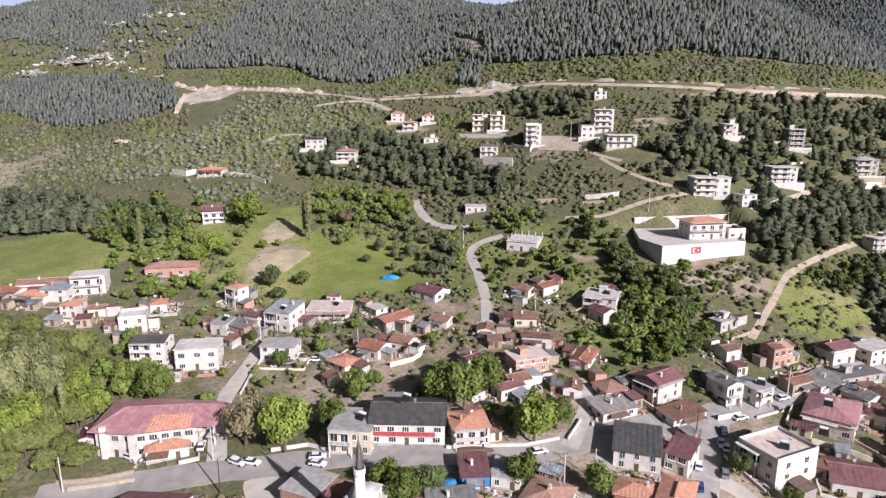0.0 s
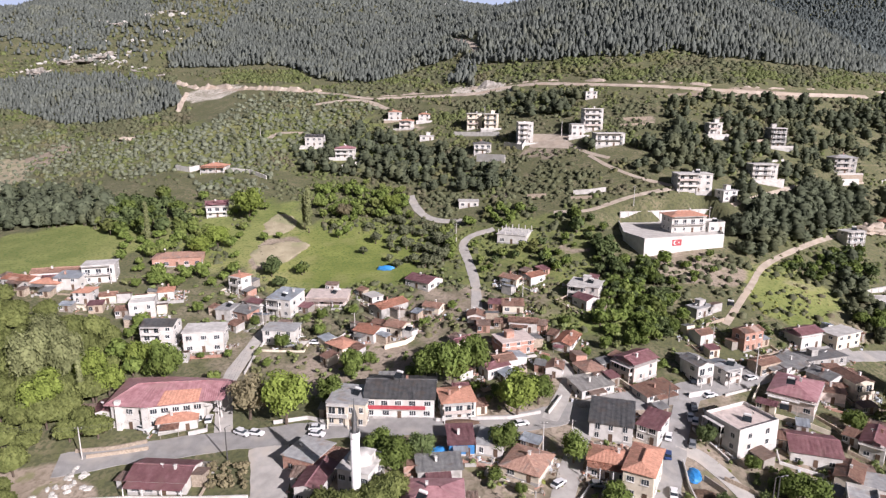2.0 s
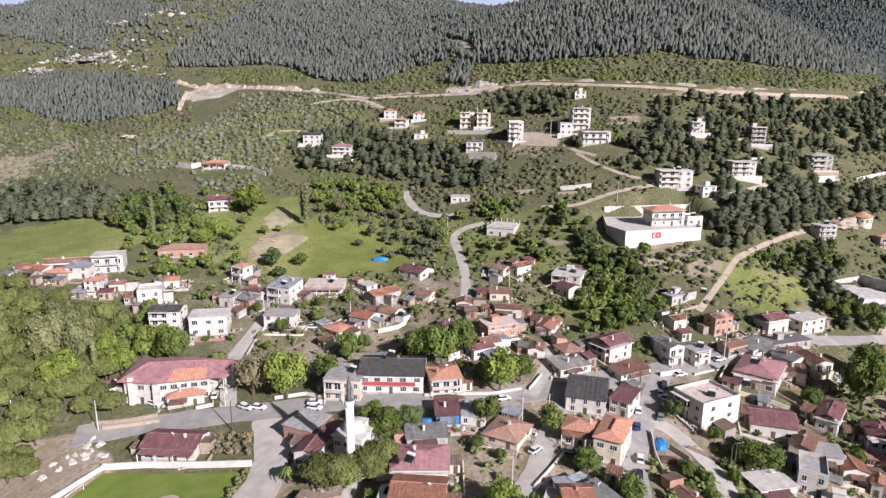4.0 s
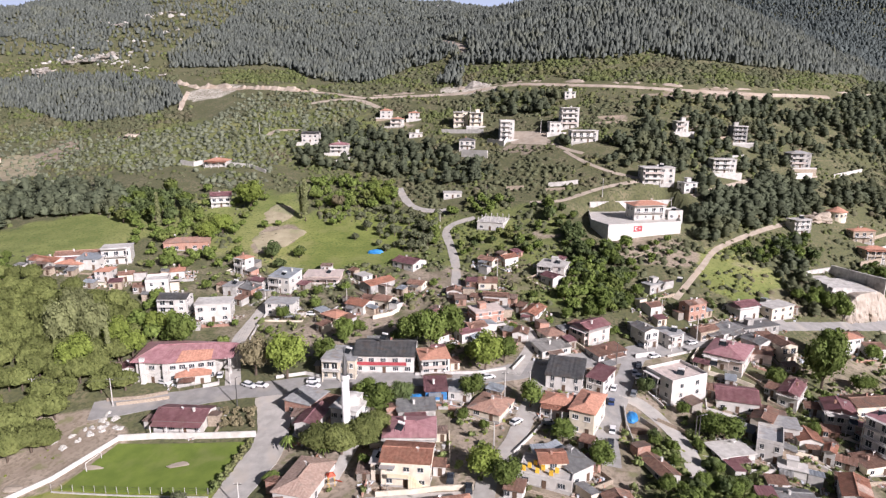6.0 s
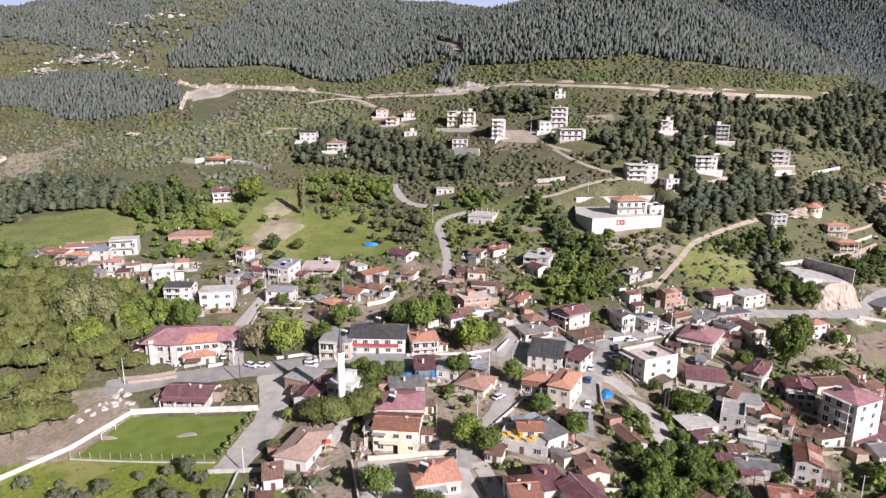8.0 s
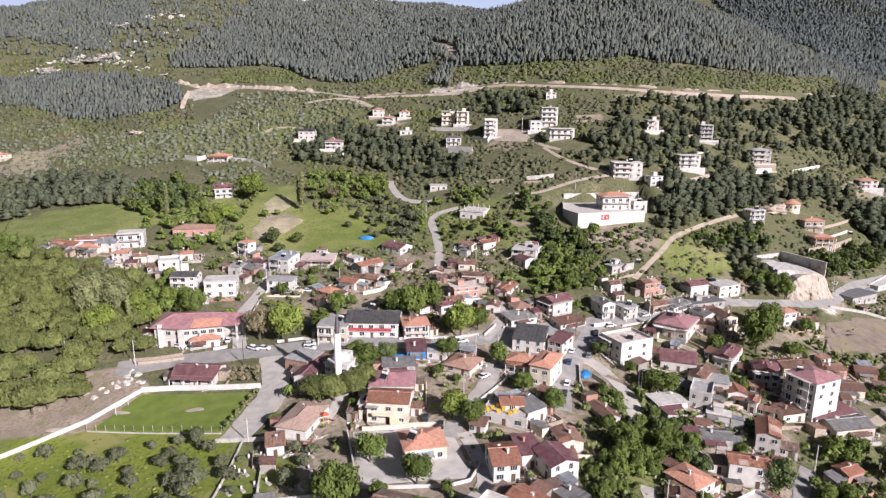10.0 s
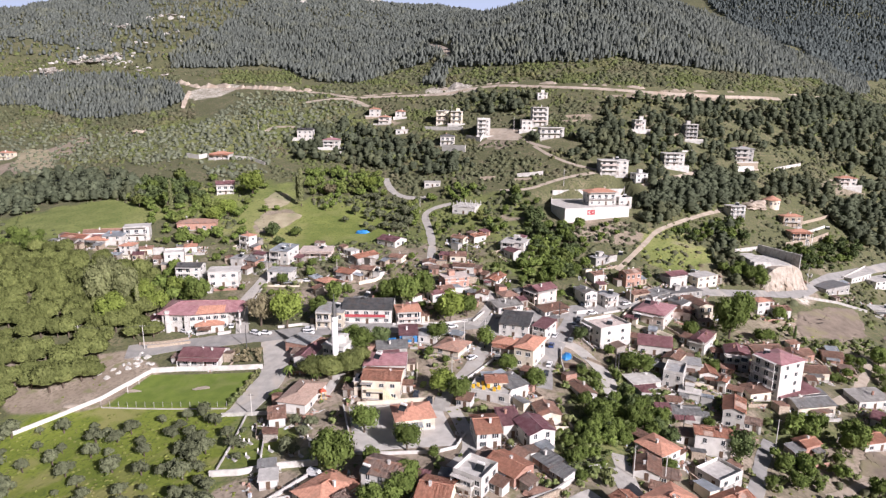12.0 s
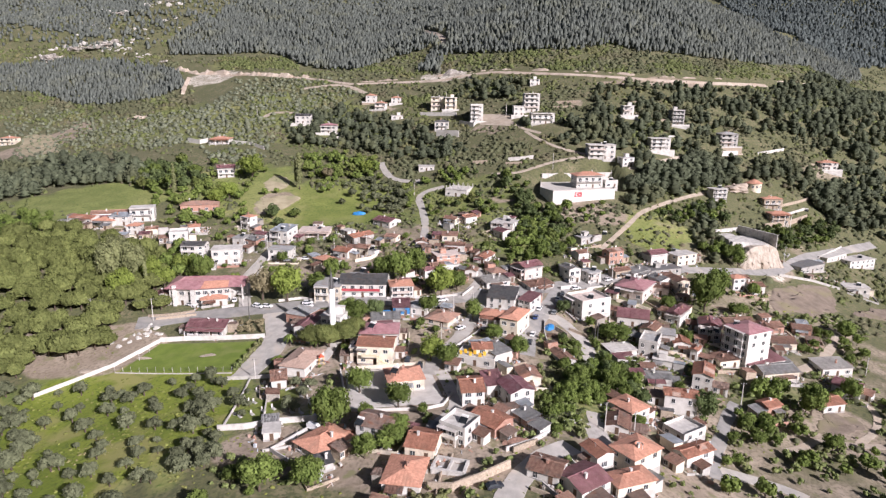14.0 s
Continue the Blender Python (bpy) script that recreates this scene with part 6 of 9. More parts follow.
            Fq.append([p + i, p + (i + 1) % sides, q + (i + 1) % sides, q + i])
    Fq += [[(n - 1) * sides + i, (n - 1) * sides + (i + 1) % sides, n * sides] for i in range(sides)]
    for _ in range(sprays):
        a, z = r.uniform(0, 6.28), r.uniform(0.25, 0.95) * top
        d = np.interp(z, [q[1] for q in rings] + [top], [q[0] for q in rings] + [0.1]) * r.uniform(0.9, 1.2)
        p = np.array((d * math.cos(a), d * math.sin(a), z))
        off = len(V)
        V += [tuple(p + r.normal(size=3) * tuft) for _ in range(3)]
        Fq.append([off, off + 1, off + 2])
    return np.array(V), Fq


def conifer_template(seed):
    """A far pine."""
    return whorl_crown(np.random.RandomState(seed), ((0.82, 0.15), (0.86, 0.95)), 2.05, 5)


def hill_pine_template(seed):
    """A nearer pine with layered, ragged boughs."""
    return whorl_crown(np.random.RandomState(seed), ((0.45, 0.1), (0.98, 0.40), (0.76, 0.72), (1.0, 0.98), (0.66, 1.28), (0.70, 1.5)), 1.95, 7, 46, 0.15)


def tuft_template(seed, tall=1.0):
    """A low shrub on a far slope: a flat, ragged dome with loose sprays of leaves."""
    r = np.random.RandomState(seed)
    V, Fq, sides = [], [], 5
    for k, (rad, z) in enumerate(((0.95, -0.1), (0.86, 0.42), (0.42, 0.78))):
        for i in range(sides):
            a = 2 * math.pi * (i + 0.5 * (k % 2) + r.uniform(-0.3, 0.3)) / sides
            w = rad * r.uniform(0.6, 1.3)
            V.append((w * math.cos(a), w * math.sin(a), z + (r.uniform(-0.15, 0.22) if k else 0)))
    V.append((r.uniform(-0.2, 0.2), r.uniform(-0.2, 0.2), 0.92))
    for k in range(2):
        for i in range(sides):
            p, q = k * sides, (k + 1) * sides
            Fq.append([p + i, p + (i + 1) % sides, q + (i + 1) % sides, q + i])
    Fq += [[2 * sides + i, 2 * sides + (i + 1) % sides, 3 * sides] for i in range(sides)]
    for _ in range(5):
        a, d, z = r.uniform(0, 6.28), r.uniform(0.3, 1.0), r.uniform(0.35, 0.95)
        p = np.array((d * math.cos(a), d * math.sin(a), z))
        off = len(V)
        V += [tuple(p + r.normal(size=3) * 0.24) for _ in range(3)]
        Fq.append([off, off + 1, off + 2])
    return np.array(V) * (1, 1, tall), Fq


def trunk_template(height, radius, forks, seed):
    r = np.random.RandomState(seed)
    bm = bmesh.new()
    sides = 6 if forks else 4
    tube(bm, [(0, 0, -0.25), (0.03, 0.02, height * 0.5), (0.0, 0.05, height)], [radius * 1.25, radius, radius * 0.7], sides)
    for k in range(forks):
        a = 2.4 * k + r.uniform(0, 1)
        e = (0.42 * math.cos(a), 0.42 * math.sin(a), height + r.uniform(0.3, 0.6))
        tube(bm, [(0, 0.03, height * 0.85), (e[0] * 0.5, e[1] * 0.5, height + 0.12), e], [radius * 0.6, radius * 0.45, radius * 0.2], 5)
    bm.verts.index_update()
    out = np.array([v.co[:] for v in bm.verts]), [[v.index for v in f.verts] for f in bm.faces]
    bm.free()
    return out


def palm_template(seed):
    """A head of arching fronds, each a folded strip that narrows to its tip."""
    r = np.random.RandomState(seed)
    V, Fq = [], []
    for k in range(22):
        a, up = 2.4 * k, r.uniform(0.1, 0.8)
        c, s = math.cos(a), math.sin(a)
        for side in (-1, 1):
            off = len(V)
            for i in range(5):
                t = i / 4
                d, z = 1.05 * t, 0.35 + up * 0.9 * t - 0.95 * t * t
                wd = 0.16 * math.sin(math.pi * min(0.95, t * 0.8 + 0.15))
                V.append((c * d, s * d, z))
                V.append((c * d - s * side * wd, s * d + c * side * wd, z - 0.07))
            Fq += [[off + 2 * i, off + 2 * i + 1, off + 2 * i + 3, off + 2 * i + 2] for i in range(4)]
    return np.array(V), Fq


# kind: crown template maker, leaf material, trunk height and radius for a crown of 1 m radius, forks
KINDS = {
    "olive": (lambda s, q: crown_template(s, 6, int(34 * q), 0.22 / math.sqrt(q), "wide"), "leaf_olive", 0.42, 0.085, 3),
    "broadleaf": (lambda s, q: crown_template(s + 40, 8, int(42 * q), 0.24 / math.sqrt(q), "round"), "leaf_green", 0.5, 0.075, 3),
    "bright": (lambda s, q: crown_template(s + 60, 8, int(42 * q), 0.24 / math.sqrt(q), "round"), "leaf_bright", 0.5, 0.07, 3),
    "dark": (lambda s, q: crown_template(s + 80, 7, int(42 * q), 0.26 / math.sqrt(q), "round"), "leaf_dark", 0.45, 0.08, 3),
    "stone_pine": (lambda s, q: dome_template(s + 100, int(380 * q), 0.15 / math.sqrt(q)), "leaf_stone_pine", 0.45, 0.07, 4),
    "poplar": (lambda s, q: crown_template(s + 120, 9, int(34 * q), 0.3 / math.sqrt(q), "column"), "leaf_poplar", 0.6, 0.09, 0),
    "cypress": (lambda s, q: crown_template(s + 140, 9, int(30 * q), 0.26 / math.sqrt(q), "column"), "leaf_dark", 0.4, 0.09, 0),
    "pine": (lambda s, q: hill_pine_template(s + 160), "leaf_pine", 0.4, 0.07, 0),
    "far_olive": (lambda s, q: tuft_template(s + 320, 0.95), "leaf_far_olive", 0.2, 0.0, -1),
    "far_conifer": (lambda s, q: conifer_template(s + 340), "leaf_pine_far_haze", 0.3, 0.0, -1),
    "purple": (lambda s, q: crown_template(s + 180, 7, int(36 * q), 0.2 / math.sqrt(q), "round"), "leaf_purple", 0.5, 0.08, 3),
    "willow": (lambda s, q: crown_template(s + 260, 9, int(60 * q), 0.2 / math.sqrt(q), "round"), "leaf_poplar", 0.4, 0.08, 4),
    "palm": (lambda s, q: palm_template(s + 280), "leaf_green", 1.6, 0.09, 0),
    "bush": (lambda s, q: crown_template(s + 200, 3, int(26 * q), 0.30 / math.sqrt(q), "wide", 0.9), "leaf_garden", 0.1, 0.06, -1),
    "scrub": (lambda s, q: tuft_template(s + 240), "leaf_scrub", 0.0, 0.0, -1),
    "shrub": (lambda s, q: tuft_template(s + 300), "leaf_shrub", 0.0, 0.0, -1),
    "weed": (lambda s, q: tuft_template(s + 360, 0.8), "leaf_weed", 0.0, 0.0, -1),
    "conifer": (lambda s, q: conifer_template(s + 220), "leaf_pine_hazed", 0.3, 0.0, -1),
}
BANK = {}


def templates(kind, quality):
    if (kind, quality) not in BANK:
        maker, mat_name, th, tr, forks = KINDS[kind]
        tv, tf = trunk_template(th, tr, forks, 5) if forks >= 0 else (np.zeros((0, 3)), [])
        made = []
        for s in range(4):
            v, f = maker(s, quality)
            v = v.copy()
            v[:, 2] += th * 0.75
            made.append((v, f, tv, tf))
        BANK[(kind, quality)] = made
    return BANK[(kind, quality)]


def stuff(name, kind, quality, places, label, category):
    """Many trees of a kind in one mesh. Each place: x, y, crown radius, stretch."""
    if not places:
        return None
    bank = templates(kind, quality)
    rng = np.random.RandomState(len(places))
    co, loops, starts, mats = [], [], [], []
    nv = nl = 0
    packed = []
    for v, f, tv, tf in bank:
        fv = np.concatenate([np.array(q) for q in f] + [np.array(q) + len(v) for q in tf])
        ln = np.array([len(q) for q in f] + [len(q) for q in tf])
        packed.append((np.vstack([v, tv]), fv, ln, np.array([0] * len(f) + [1] * len(tf))))
    P = np.array(places)
    Zs = heights(P[:, 0], P[:, 1])
    for (x, y, r, st), z in zip(places, Zs):
        v, fv, ln, mi = packed[rng.randint(4)]
        a = rng.uniform(0, 6.28)
        c, s = math.cos(a), math.sin(a)
        co.append(np.stack([x + r * (v[:, 0] * c - v[:, 1] * s), y + r * (v[:, 0] * s + v[:, 1] * c), z + r * st * v[:, 2]], -1))
        loops.append(fv + nv)
        starts.append(np.concatenate([[0], np.cumsum(ln)[:-1]]) + nl)
        mats.append(mi)
        nv += len(v)
        nl += len(fv)
    me = bpy.data.meshes.new(name)
    co, loops, starts, mats = np.concatenate(co), np.concatenate(loops), np.concatenate(starts), np.concatenate(mats)
    me.vertices.add(nv)
    me.vertices.foreach_set("co", co.ravel())
    me.loops.add(nl)
    me.loops.foreach_set("vertex_index", loops.astype(np.int32))
    me.polygons.add(len(starts))
    me.polygons.foreach_set("loop_start", starts.astype(np.int32))
    me.polygons.foreach_set("material_index", mats.astype(np.int32))
    me.materials.append(MATS[KINDS[kind][1]])
    me.materials.append(MATS["bark"])
    if kind in ("conifer", "far_conifer", "scrub", "shrub", "weed", "far_olive"):
        me.polygons.foreach_set("use_smooth", [True] * len(starts))
    me.update(calc_edges=True)
    return tagged(new(name, me), label, category, kind="stuff")


PROTO = {}


def tree(kind, x, y, r, stretch=1.0, label="", quality=6.0):
    """One tree as a thing of its own: trunk and crown."""
    rng = random.Random(round(x * 13 + y * 7))
    bank = templates(kind, quality)
    k = rng.randrange(4)
    if (kind, k, quality) not in PROTO:
        v, f, tv, tf = bank[k]
        pair = []
        for nm, vv, ff, mm in (("trunk", tv, tf, "bark"), ("crown", v, f, KINDS[kind][1])):
            me = bpy.data.meshes.new(nm)
            me.from_pydata(vv.tolist(), [], ff)
            me.materials.append(MATS[mm])
            pair.append(me)
        PROTO[(kind, k, quality)] = pair
    top = new(kind if kind in ("bush",) else kind + "_tree")
    top.matrix_basis = turned(x, y, ground(x, y), rng.uniform(0, 360)) @ Matrix.Diagonal((r, r, r * stretch, 1))
    for nm, me in zip(("trunk", "crown"), PROTO[(kind, k, quality)]):
        placed(nm, me, top)
    return tagged(top, label, "bush" if kind == "bush" else "tree", group=kind + " trees in the village")


def grove(kind, quality, places, label):
    """Trees that stand one by one, each a thing of its own."""
    for x, y, r, st in places:
        tree(kind, x, y, r, st, label, quality)


def free_places(corners, spacing, r0, r1, seed, avoid=1.0, stretch=(0.85, 1.2), keep=1.0, clump=0.0):
    """Uneven places inside a ground polygon, clear of houses, roads and yards."""
    rng = np.random.RandomState(seed)
    P = np.array(corners)
    lo, hi = P.min(0), P.max(0)
    nx, ny = int((hi[0] - lo[0]) / spacing) + 1, int((hi[1] - lo[1]) / spacing) + 1
    gx, gy = np.meshgrid(np.arange(nx), np.arange(ny))
    x = lo[0] + spacing * (gx + 0.5 * (gy % 2) + rng.uniform(-0.42, 0.42, gx.shape))
    y = lo[1] + spacing * (gy + rng.uniform(-0.42, 0.42, gx.shape))
    x, y = x.ravel(), y.ravel()
    inside = np.zeros(len(x), bool)
    for (x0, y0), (x1, y1) in zip(P, np.roll(P, -1, 0)):
        cut = (y0 > y) != (y1 > y)
        with np.errstate(divide="ignore", invalid="ignore"):
            inside ^= cut & (x < (x1 - x0) * (y - y0) / (y1 - y0) + x0)
    patchy = 1.0 + clump * np.sin(x / 8.0 + 2.0 * np.sin(y / 19.0)) * np.sin(y / 6.5 + 2.0 * np.sin(x / 15.0))
    inside &= rng.rand(len(x)) < keep * patchy
    x, y = x[inside], y[inside]
    r = rng.uniform(r0, r1, len(x)) * rng.uniform(0.65, 1.25, len(x))
    ok = np.ones(len(x), bool)
    for ox, oy, orad in KEEP_CLEAR:
        ok &= (x - ox) ** 2 + (y - oy) ** 2 > (orad + avoid * r) ** 2
    return [(float(a), float(b), float(c), float(rng.uniform(*stretch))) for a, b, c, o in zip(x, y, r, ok) if o]


# ---- mosque, terraces, walls, poles, cars and small things ----


def wall_line(name, pts, height, thick, material, label, category="wall", cap=False):
    """A free-standing or retaining wall along ground places, stepped with the ground."""
    bm = bmesh.new()
    fine = []
    for (x0, y0), (x1, y1) in zip(pts, pts[1:]):
        n = max(1, int(math.hypot(x1 - x0, y1 - y0) / 3))
        fine += [(x0 + (x1 - x0) * i / n, y0 + (y1 - y0) * i / n) for i in range(n)]
    fine.append(pts[-1])
    rows = []
    for k, (x, y) in enumerate(fine):
        xa, ya = fine[max(k - 1, 0)]
        xb, yb = fine[min(k + 1, len(fine) - 1)]
        d = Vector((xb - xa, yb - ya)).normalized()
        s = Vector((d.y, -d.x)) * thick / 2
        z = ground(x, y)
        rows.append([bm.verts.new(p) for p in ((x - s.x, y - s.y, z - 1.2), (x - s.x, y - s.y, z + height), (x + s.x, y + s.y, z + height), (x + s.x, y + s.y, z - 1.2))])
    for r0, r1 in zip(rows, rows[1:]):
        for i in range(3):
            bm.faces.new((r0[i], r0[i + 1], r1[i + 1], r1[i]))
    bm.faces.new(rows[0]), bm.faces.new(rows[-1][::-1])
    bmesh.ops.recalc_face_normals(bm, faces=bm.faces)
    return tagged(part(name, bm, material), label, category)


def terrace(name, pts, top, material, floor_material, label, parapet=0.9):
    """A walled platform on the slope: one retaining body, a floor and a parapet for each side."""
    bm = bmesh.new()
    low = min(ground(x, y) for x, y in pts) - 2
    vb, vt = [bm.verts.new((x, y, low)) for x, y in pts], [bm.verts.new((x, y, top)) for x, y in pts]
    n = len(pts)
    for i in range(n):
        bm.faces.new((vb[i], vb[(i + 1) % n], vt[(i + 1) % n], vt[i]))
    bm.faces.new(vt), bm.faces.new(vb[::-1])
    bmesh.ops.recalc_face_normals(bm, faces=bm.faces)
    ob = tagged(part(name, bm, material), label, "terrace")
    cx, cy = sum(p[0] for p in pts) / n, sum(p[1] for p in pts) / n
    bm = bmesh.new()
    inner = [bm.verts.new((cx + (x - cx) * 0.985, cy + (y - cy) * 0.985, top + 0.03)) for x, y in pts]
    bm.faces.new(inner)
    part("floor", bm, floor_material, ob)
    for i in range(n):
        (x0, y0), (x1, y1) = pts[i], pts[(i + 1) % n]
        d = Vector((x1 - x0, y1 - y0)).normalized()
        q = Vector((-d.y, d.x))
        if q.dot(Vector((cx - x0, cy - y0))) < 0:
            q = -q
        bm = bmesh.new()
        v = [bm.verts.new((x0 + q.x * a, y0 + q.y * a, z)) for a, z in ((0, top), (0, top + parapet), (0.25, top + parapet), (0.25, top))]
        w = [bm.verts.new((x1 + q.x * a, y1 + q.y * a, z)) for a, z in ((0, top), (0, top + parapet), (0.25, top + parapet), (0.25, top))]
        for k in range(4):
            bm.faces.new((v[k], v[(k + 1) % 4], w[(k + 1) % 4], w[k]))
        bm.faces.new(v), bm.faces.new(w[::-1])
        bmesh.ops.recalc_face_normals(bm, faces=bm.faces)
        part("parapet", bm, material, ob)
    for i in range(n):
        for u in np.linspace(0, 1, 6):
            for v in (0.3, 0.75, 1.05):
                (x0, y0), (x1, y1) = pts[i], pts[(i + 1) % n]
                KEEP_CLEAR.append((cx + (x0 + (x1 - x0) * u - cx) * v, cy + (y0 + (y1 - y0) * u - cy) * v, 3.5))
    return ob


def lathe(bm, profile, sides=16):
    rings = [[bm.verts.new((r * math.cos(2 * math.pi * i / sides), r * math.sin(2 * math.pi * i / sides), z)) for i in range(sides)] for r, z in profile]
    for r0, r1 in zip(rings, rings[1:]):
        for i in range(sides):
            bm.faces.new((r0[i], r0[(i + 1) % sides], r1[(i + 1) % sides], r1[i]))
    bm.faces.new(rings[0][::-1]), bm.faces.new(rings[-1])


def minaret(x, y, h):
    top = new("minaret")
    top.matrix_basis = turned(x, y, ground(x, y))
    tagged(top, "slender white minaret with a balcony and grey conical cap", "minaret")
    bm = bmesh.new()
    lathe(bm, [(1.3, -1), (1.3, 2.6), (1.06, 3.6), (0.98, h * 0.70)], 16)
    part("shaft", bm, "paint_white", top, smooth=True)
    bm = bmesh.new()
    lathe(bm, [(0.99, h * 0.655), (1.16, h * 0.672), (1.16, h * 0.715), (1.06, h * 0.715), (1.06, h * 0.68), (0.6, h * 0.68)], 16)
    part("balcony", bm, "paint_white", top)
    bm = bmesh.new()
    lathe(bm, [(0.62, h * 0.68), (0.58, h * 0.80), (0.66, h * 0.805), (0.42, h * 0.865), (0.10, h * 0.94), (0.04, h)], 12)
    cap = part("cap", bm, "roof_dark", top, "dark grey metal conical cap")
    for k in range(8):
        bm = bmesh.new()
        a = k * math.pi / 4
        tube(bm, [(1.0 * math.cos(a), 1.0 * math.sin(a), h * 0.70), (0.9 * math.cos(a), 0.9 * math.sin(a), h * 0.80), (0.3 * math.cos(a), 0.3 * math.sin(a), h * 0.90)], [0.05, 0.05, 0.03], 4)
        part("rib", bm, "iron", cap)
    KEEP_CLEAR.append((x, y, 2))


def mosque(x, y, rot, w, d, h):
    top = house("white village mosque with a low dome on a flat roof", x, y, rot, w, d, h, "flat", "plaster_white", "concrete_white", 3, category="mosque")
    bm = bmesh.new()
    r = min(w, d) * 0.40
    lathe(bm, [(r * 1.04, h + 0.2), (r * 1.04, h + 0.9), (r, h + 0.95)] + [(r * math.cos(a), h + 0.95 + r * 0.62 * math.sin(a)) for a in np.linspace(0.1, 1.5, 8)], 24)
    part("dome", bm, "concrete_white", top, "pale grey dome", smooth=False)


def car(x, y, heading, paint, label, van=False):
    """A car of about 4.2 m: body, cabin, glass, wheels."""
    top = new("van" if van else "car")
    top.matrix_basis = turned(x, y, ground(x, y) + 0.13, heading)
    tagged(top, label, "van" if van else "car", group="parked cars")
    key = ("car", paint, van)
    if key not in PROTO:
        ms = []
        hh = 0.5 if van else 0.0
        bm = bmesh.new()
        side = [(-2.1, 0.28), (2.1, 0.28), (2.12, 0.62), (1.95, 0.86), (1.0, 0.95), (-1.95, 0.97), (-2.1, 0.7)]
        a, b = [bm.verts.new((px, -0.84, pz + hh * 0.4)) for px, pz in side], [bm.verts.new((px, 0.84, pz + hh * 0.4)) for px, pz in side]
        bm.faces.new(a[::-1]), bm.faces.new(b)
        for i in range(7):
            bm.faces.new((a[i], a[(i + 1) % 7], b[(i + 1) % 7], b[i]))
        bmesh.ops.bevel(bm, geom=bm.edges[:], offset=0.07, segments=1, affect="EDGES")
        bmesh.ops.recalc_face_normals(bm, faces=bm.faces)
        ms.append(("body", mesh_of("body", bm, paint)))
        bm = bmesh.new()
        cab = [(0.95, 0.93), (0.35, 1.38), (-1.35, 1.4), (-1.9, 0.96)] if not van else [(1.5, 1.1), (0.95, 1.85), (-2.05, 1.9), (-2.08, 1.1)]
        a, b = [bm.verts.new((px, -0.72 if pz > 1.2 else -0.8, pz)) for px, pz in cab], [bm.verts.new((px, 0.72 if pz > 1.2 else 0.8, pz)) for px, pz in cab]
        bm.faces.new(a), bm.faces.new(b)
        for i in range(4):
            bm.faces.new((a[i], a[(i + 1) % 4], b[(i + 1) % 4], b[i]))
        bmesh.ops.recalc_face_normals(bm, faces=bm.faces)
        ms.append(("glasshouse", mesh_of("glasshouse", bm, "glass_dark" if not van else paint)))
        bm = bmesh.new()
        tz = 1.4 if not van else 1.91
        box(bm, -1.32, 0.34, -0.7, 0.7, tz, tz + 0.03) if not van else box(bm, -2.0, 0.9, -0.7, 0.7, tz, tz + 0.03)
        ms.append(("roof_panel", mesh_of("roof_panel", bm, paint)))
        PROTO[key] = ms
    for nm, me in PROTO[key]:
        placed(nm, me, top)
    if "wheel" not in PROTO:
        bm = bmesh.new()
        lathe(bm, [(0.1, -0.1), (0.28, -0.11), (0.32, -0.06), (0.32, 0.06), (0.28, 0.11), (0.1, 0.1)], 10)
        PROTO["wheel"] = mesh_of("wheel", bm, "rubber")
    for wx in (-1.3, 1.3):
        for wy in (-0.78, 0.78):
            placed("wheel", PROTO["wheel"], top, "", Matrix.Translation((wx, wy, 0.3)) @ Matrix.Rotation(math.pi / 2, 4, "X"))


def pole(x, y, h, kind="utility", rot=0.0):
    """A concrete utility pole with cross-arms and insulators, or a street lamp."""
    top = new("utility_pole" if kind == "utility" else "street_lamp")
    top.matrix_basis = turned(x, y, ground(x, y), rot)
    bm = bmesh.new()
    tube(bm, [(0, 0, -0.6), (0, 0, h)], [0.19, 0.11], 8)
    part("shaft", bm, "concrete_white" if kind == "utility" else "iron", top)
    if kind == "utility":
        tagged(top, "pale concrete utility pole with a cross-arm", "utility pole", group="utility poles")
        bm = bmesh.new()
        box(bm, -0.9, 0.9, -0.06, 0.06, h - 0.5, h - 0.38)
        arm = part("cross_arm", bm, "iron", top)
        for q in (-0.8, 0.0, 0.8):
            bm = bmesh.new()
            tube(bm, [(q, 0, h - 0.38), (q, 0, h - 0.18)], [0.06, 0.04], 6)
            part("insulator", bm, "paint_white", arm)
    else:
        tagged(top, "tall grey street lamp with a single arm", "street lamp", group="street lamps")
        bm = bmesh.new()
        tube(bm, [(0, 0, h - 0.1), (0.5, 0, h + 0.25), (1.3, 0, h + 0.35)], [0.06, 0.05, 0.045], 6)
        arm = part("arm", bm, "iron", top)
        bm = bmesh.new()
        box(bm, 1.2, 1.75, -0.12, 0.12, h + 0.28, h + 0.4)
        part("lamp_head", bm, "roof_grey", arm)


def wires(x0, y0, h0, x1, y1, h1):
    """Three sagging wires between two poles."""
    a, b = Vector((x0, y0, ground(x0, y0) + h0)), Vector((x1, y1, ground(x1, y1) + h1))
    s = Vector((b.y - a.y, a.x - b.x, 0)).normalized()
    top = new("power_line")
    tagged(top, "three thin overhead wires between two poles", "power line")
    for q in (-0.8, 0.0, 0.8):
        bm = bmesh.new()
        path = [a.lerp(b, t) + s * q - Vector((0, 0, 4 * t * (1 - t) * 0.03 * (b - a).length)) for t in np.linspace(0, 1, 12)]
        tube(bm, path, [0.018] * 12, 4)
        part("wire", bm, "iron", top)


def heap(name, x, y, rx, ry, rz, rot, material, label, category, seed=1, rough=0.25):
    """A lumpy low body: a tarpaulin over goods, a boulder, a pile."""
    r = np.random.RandomState(seed)
    bm = bmesh.new()
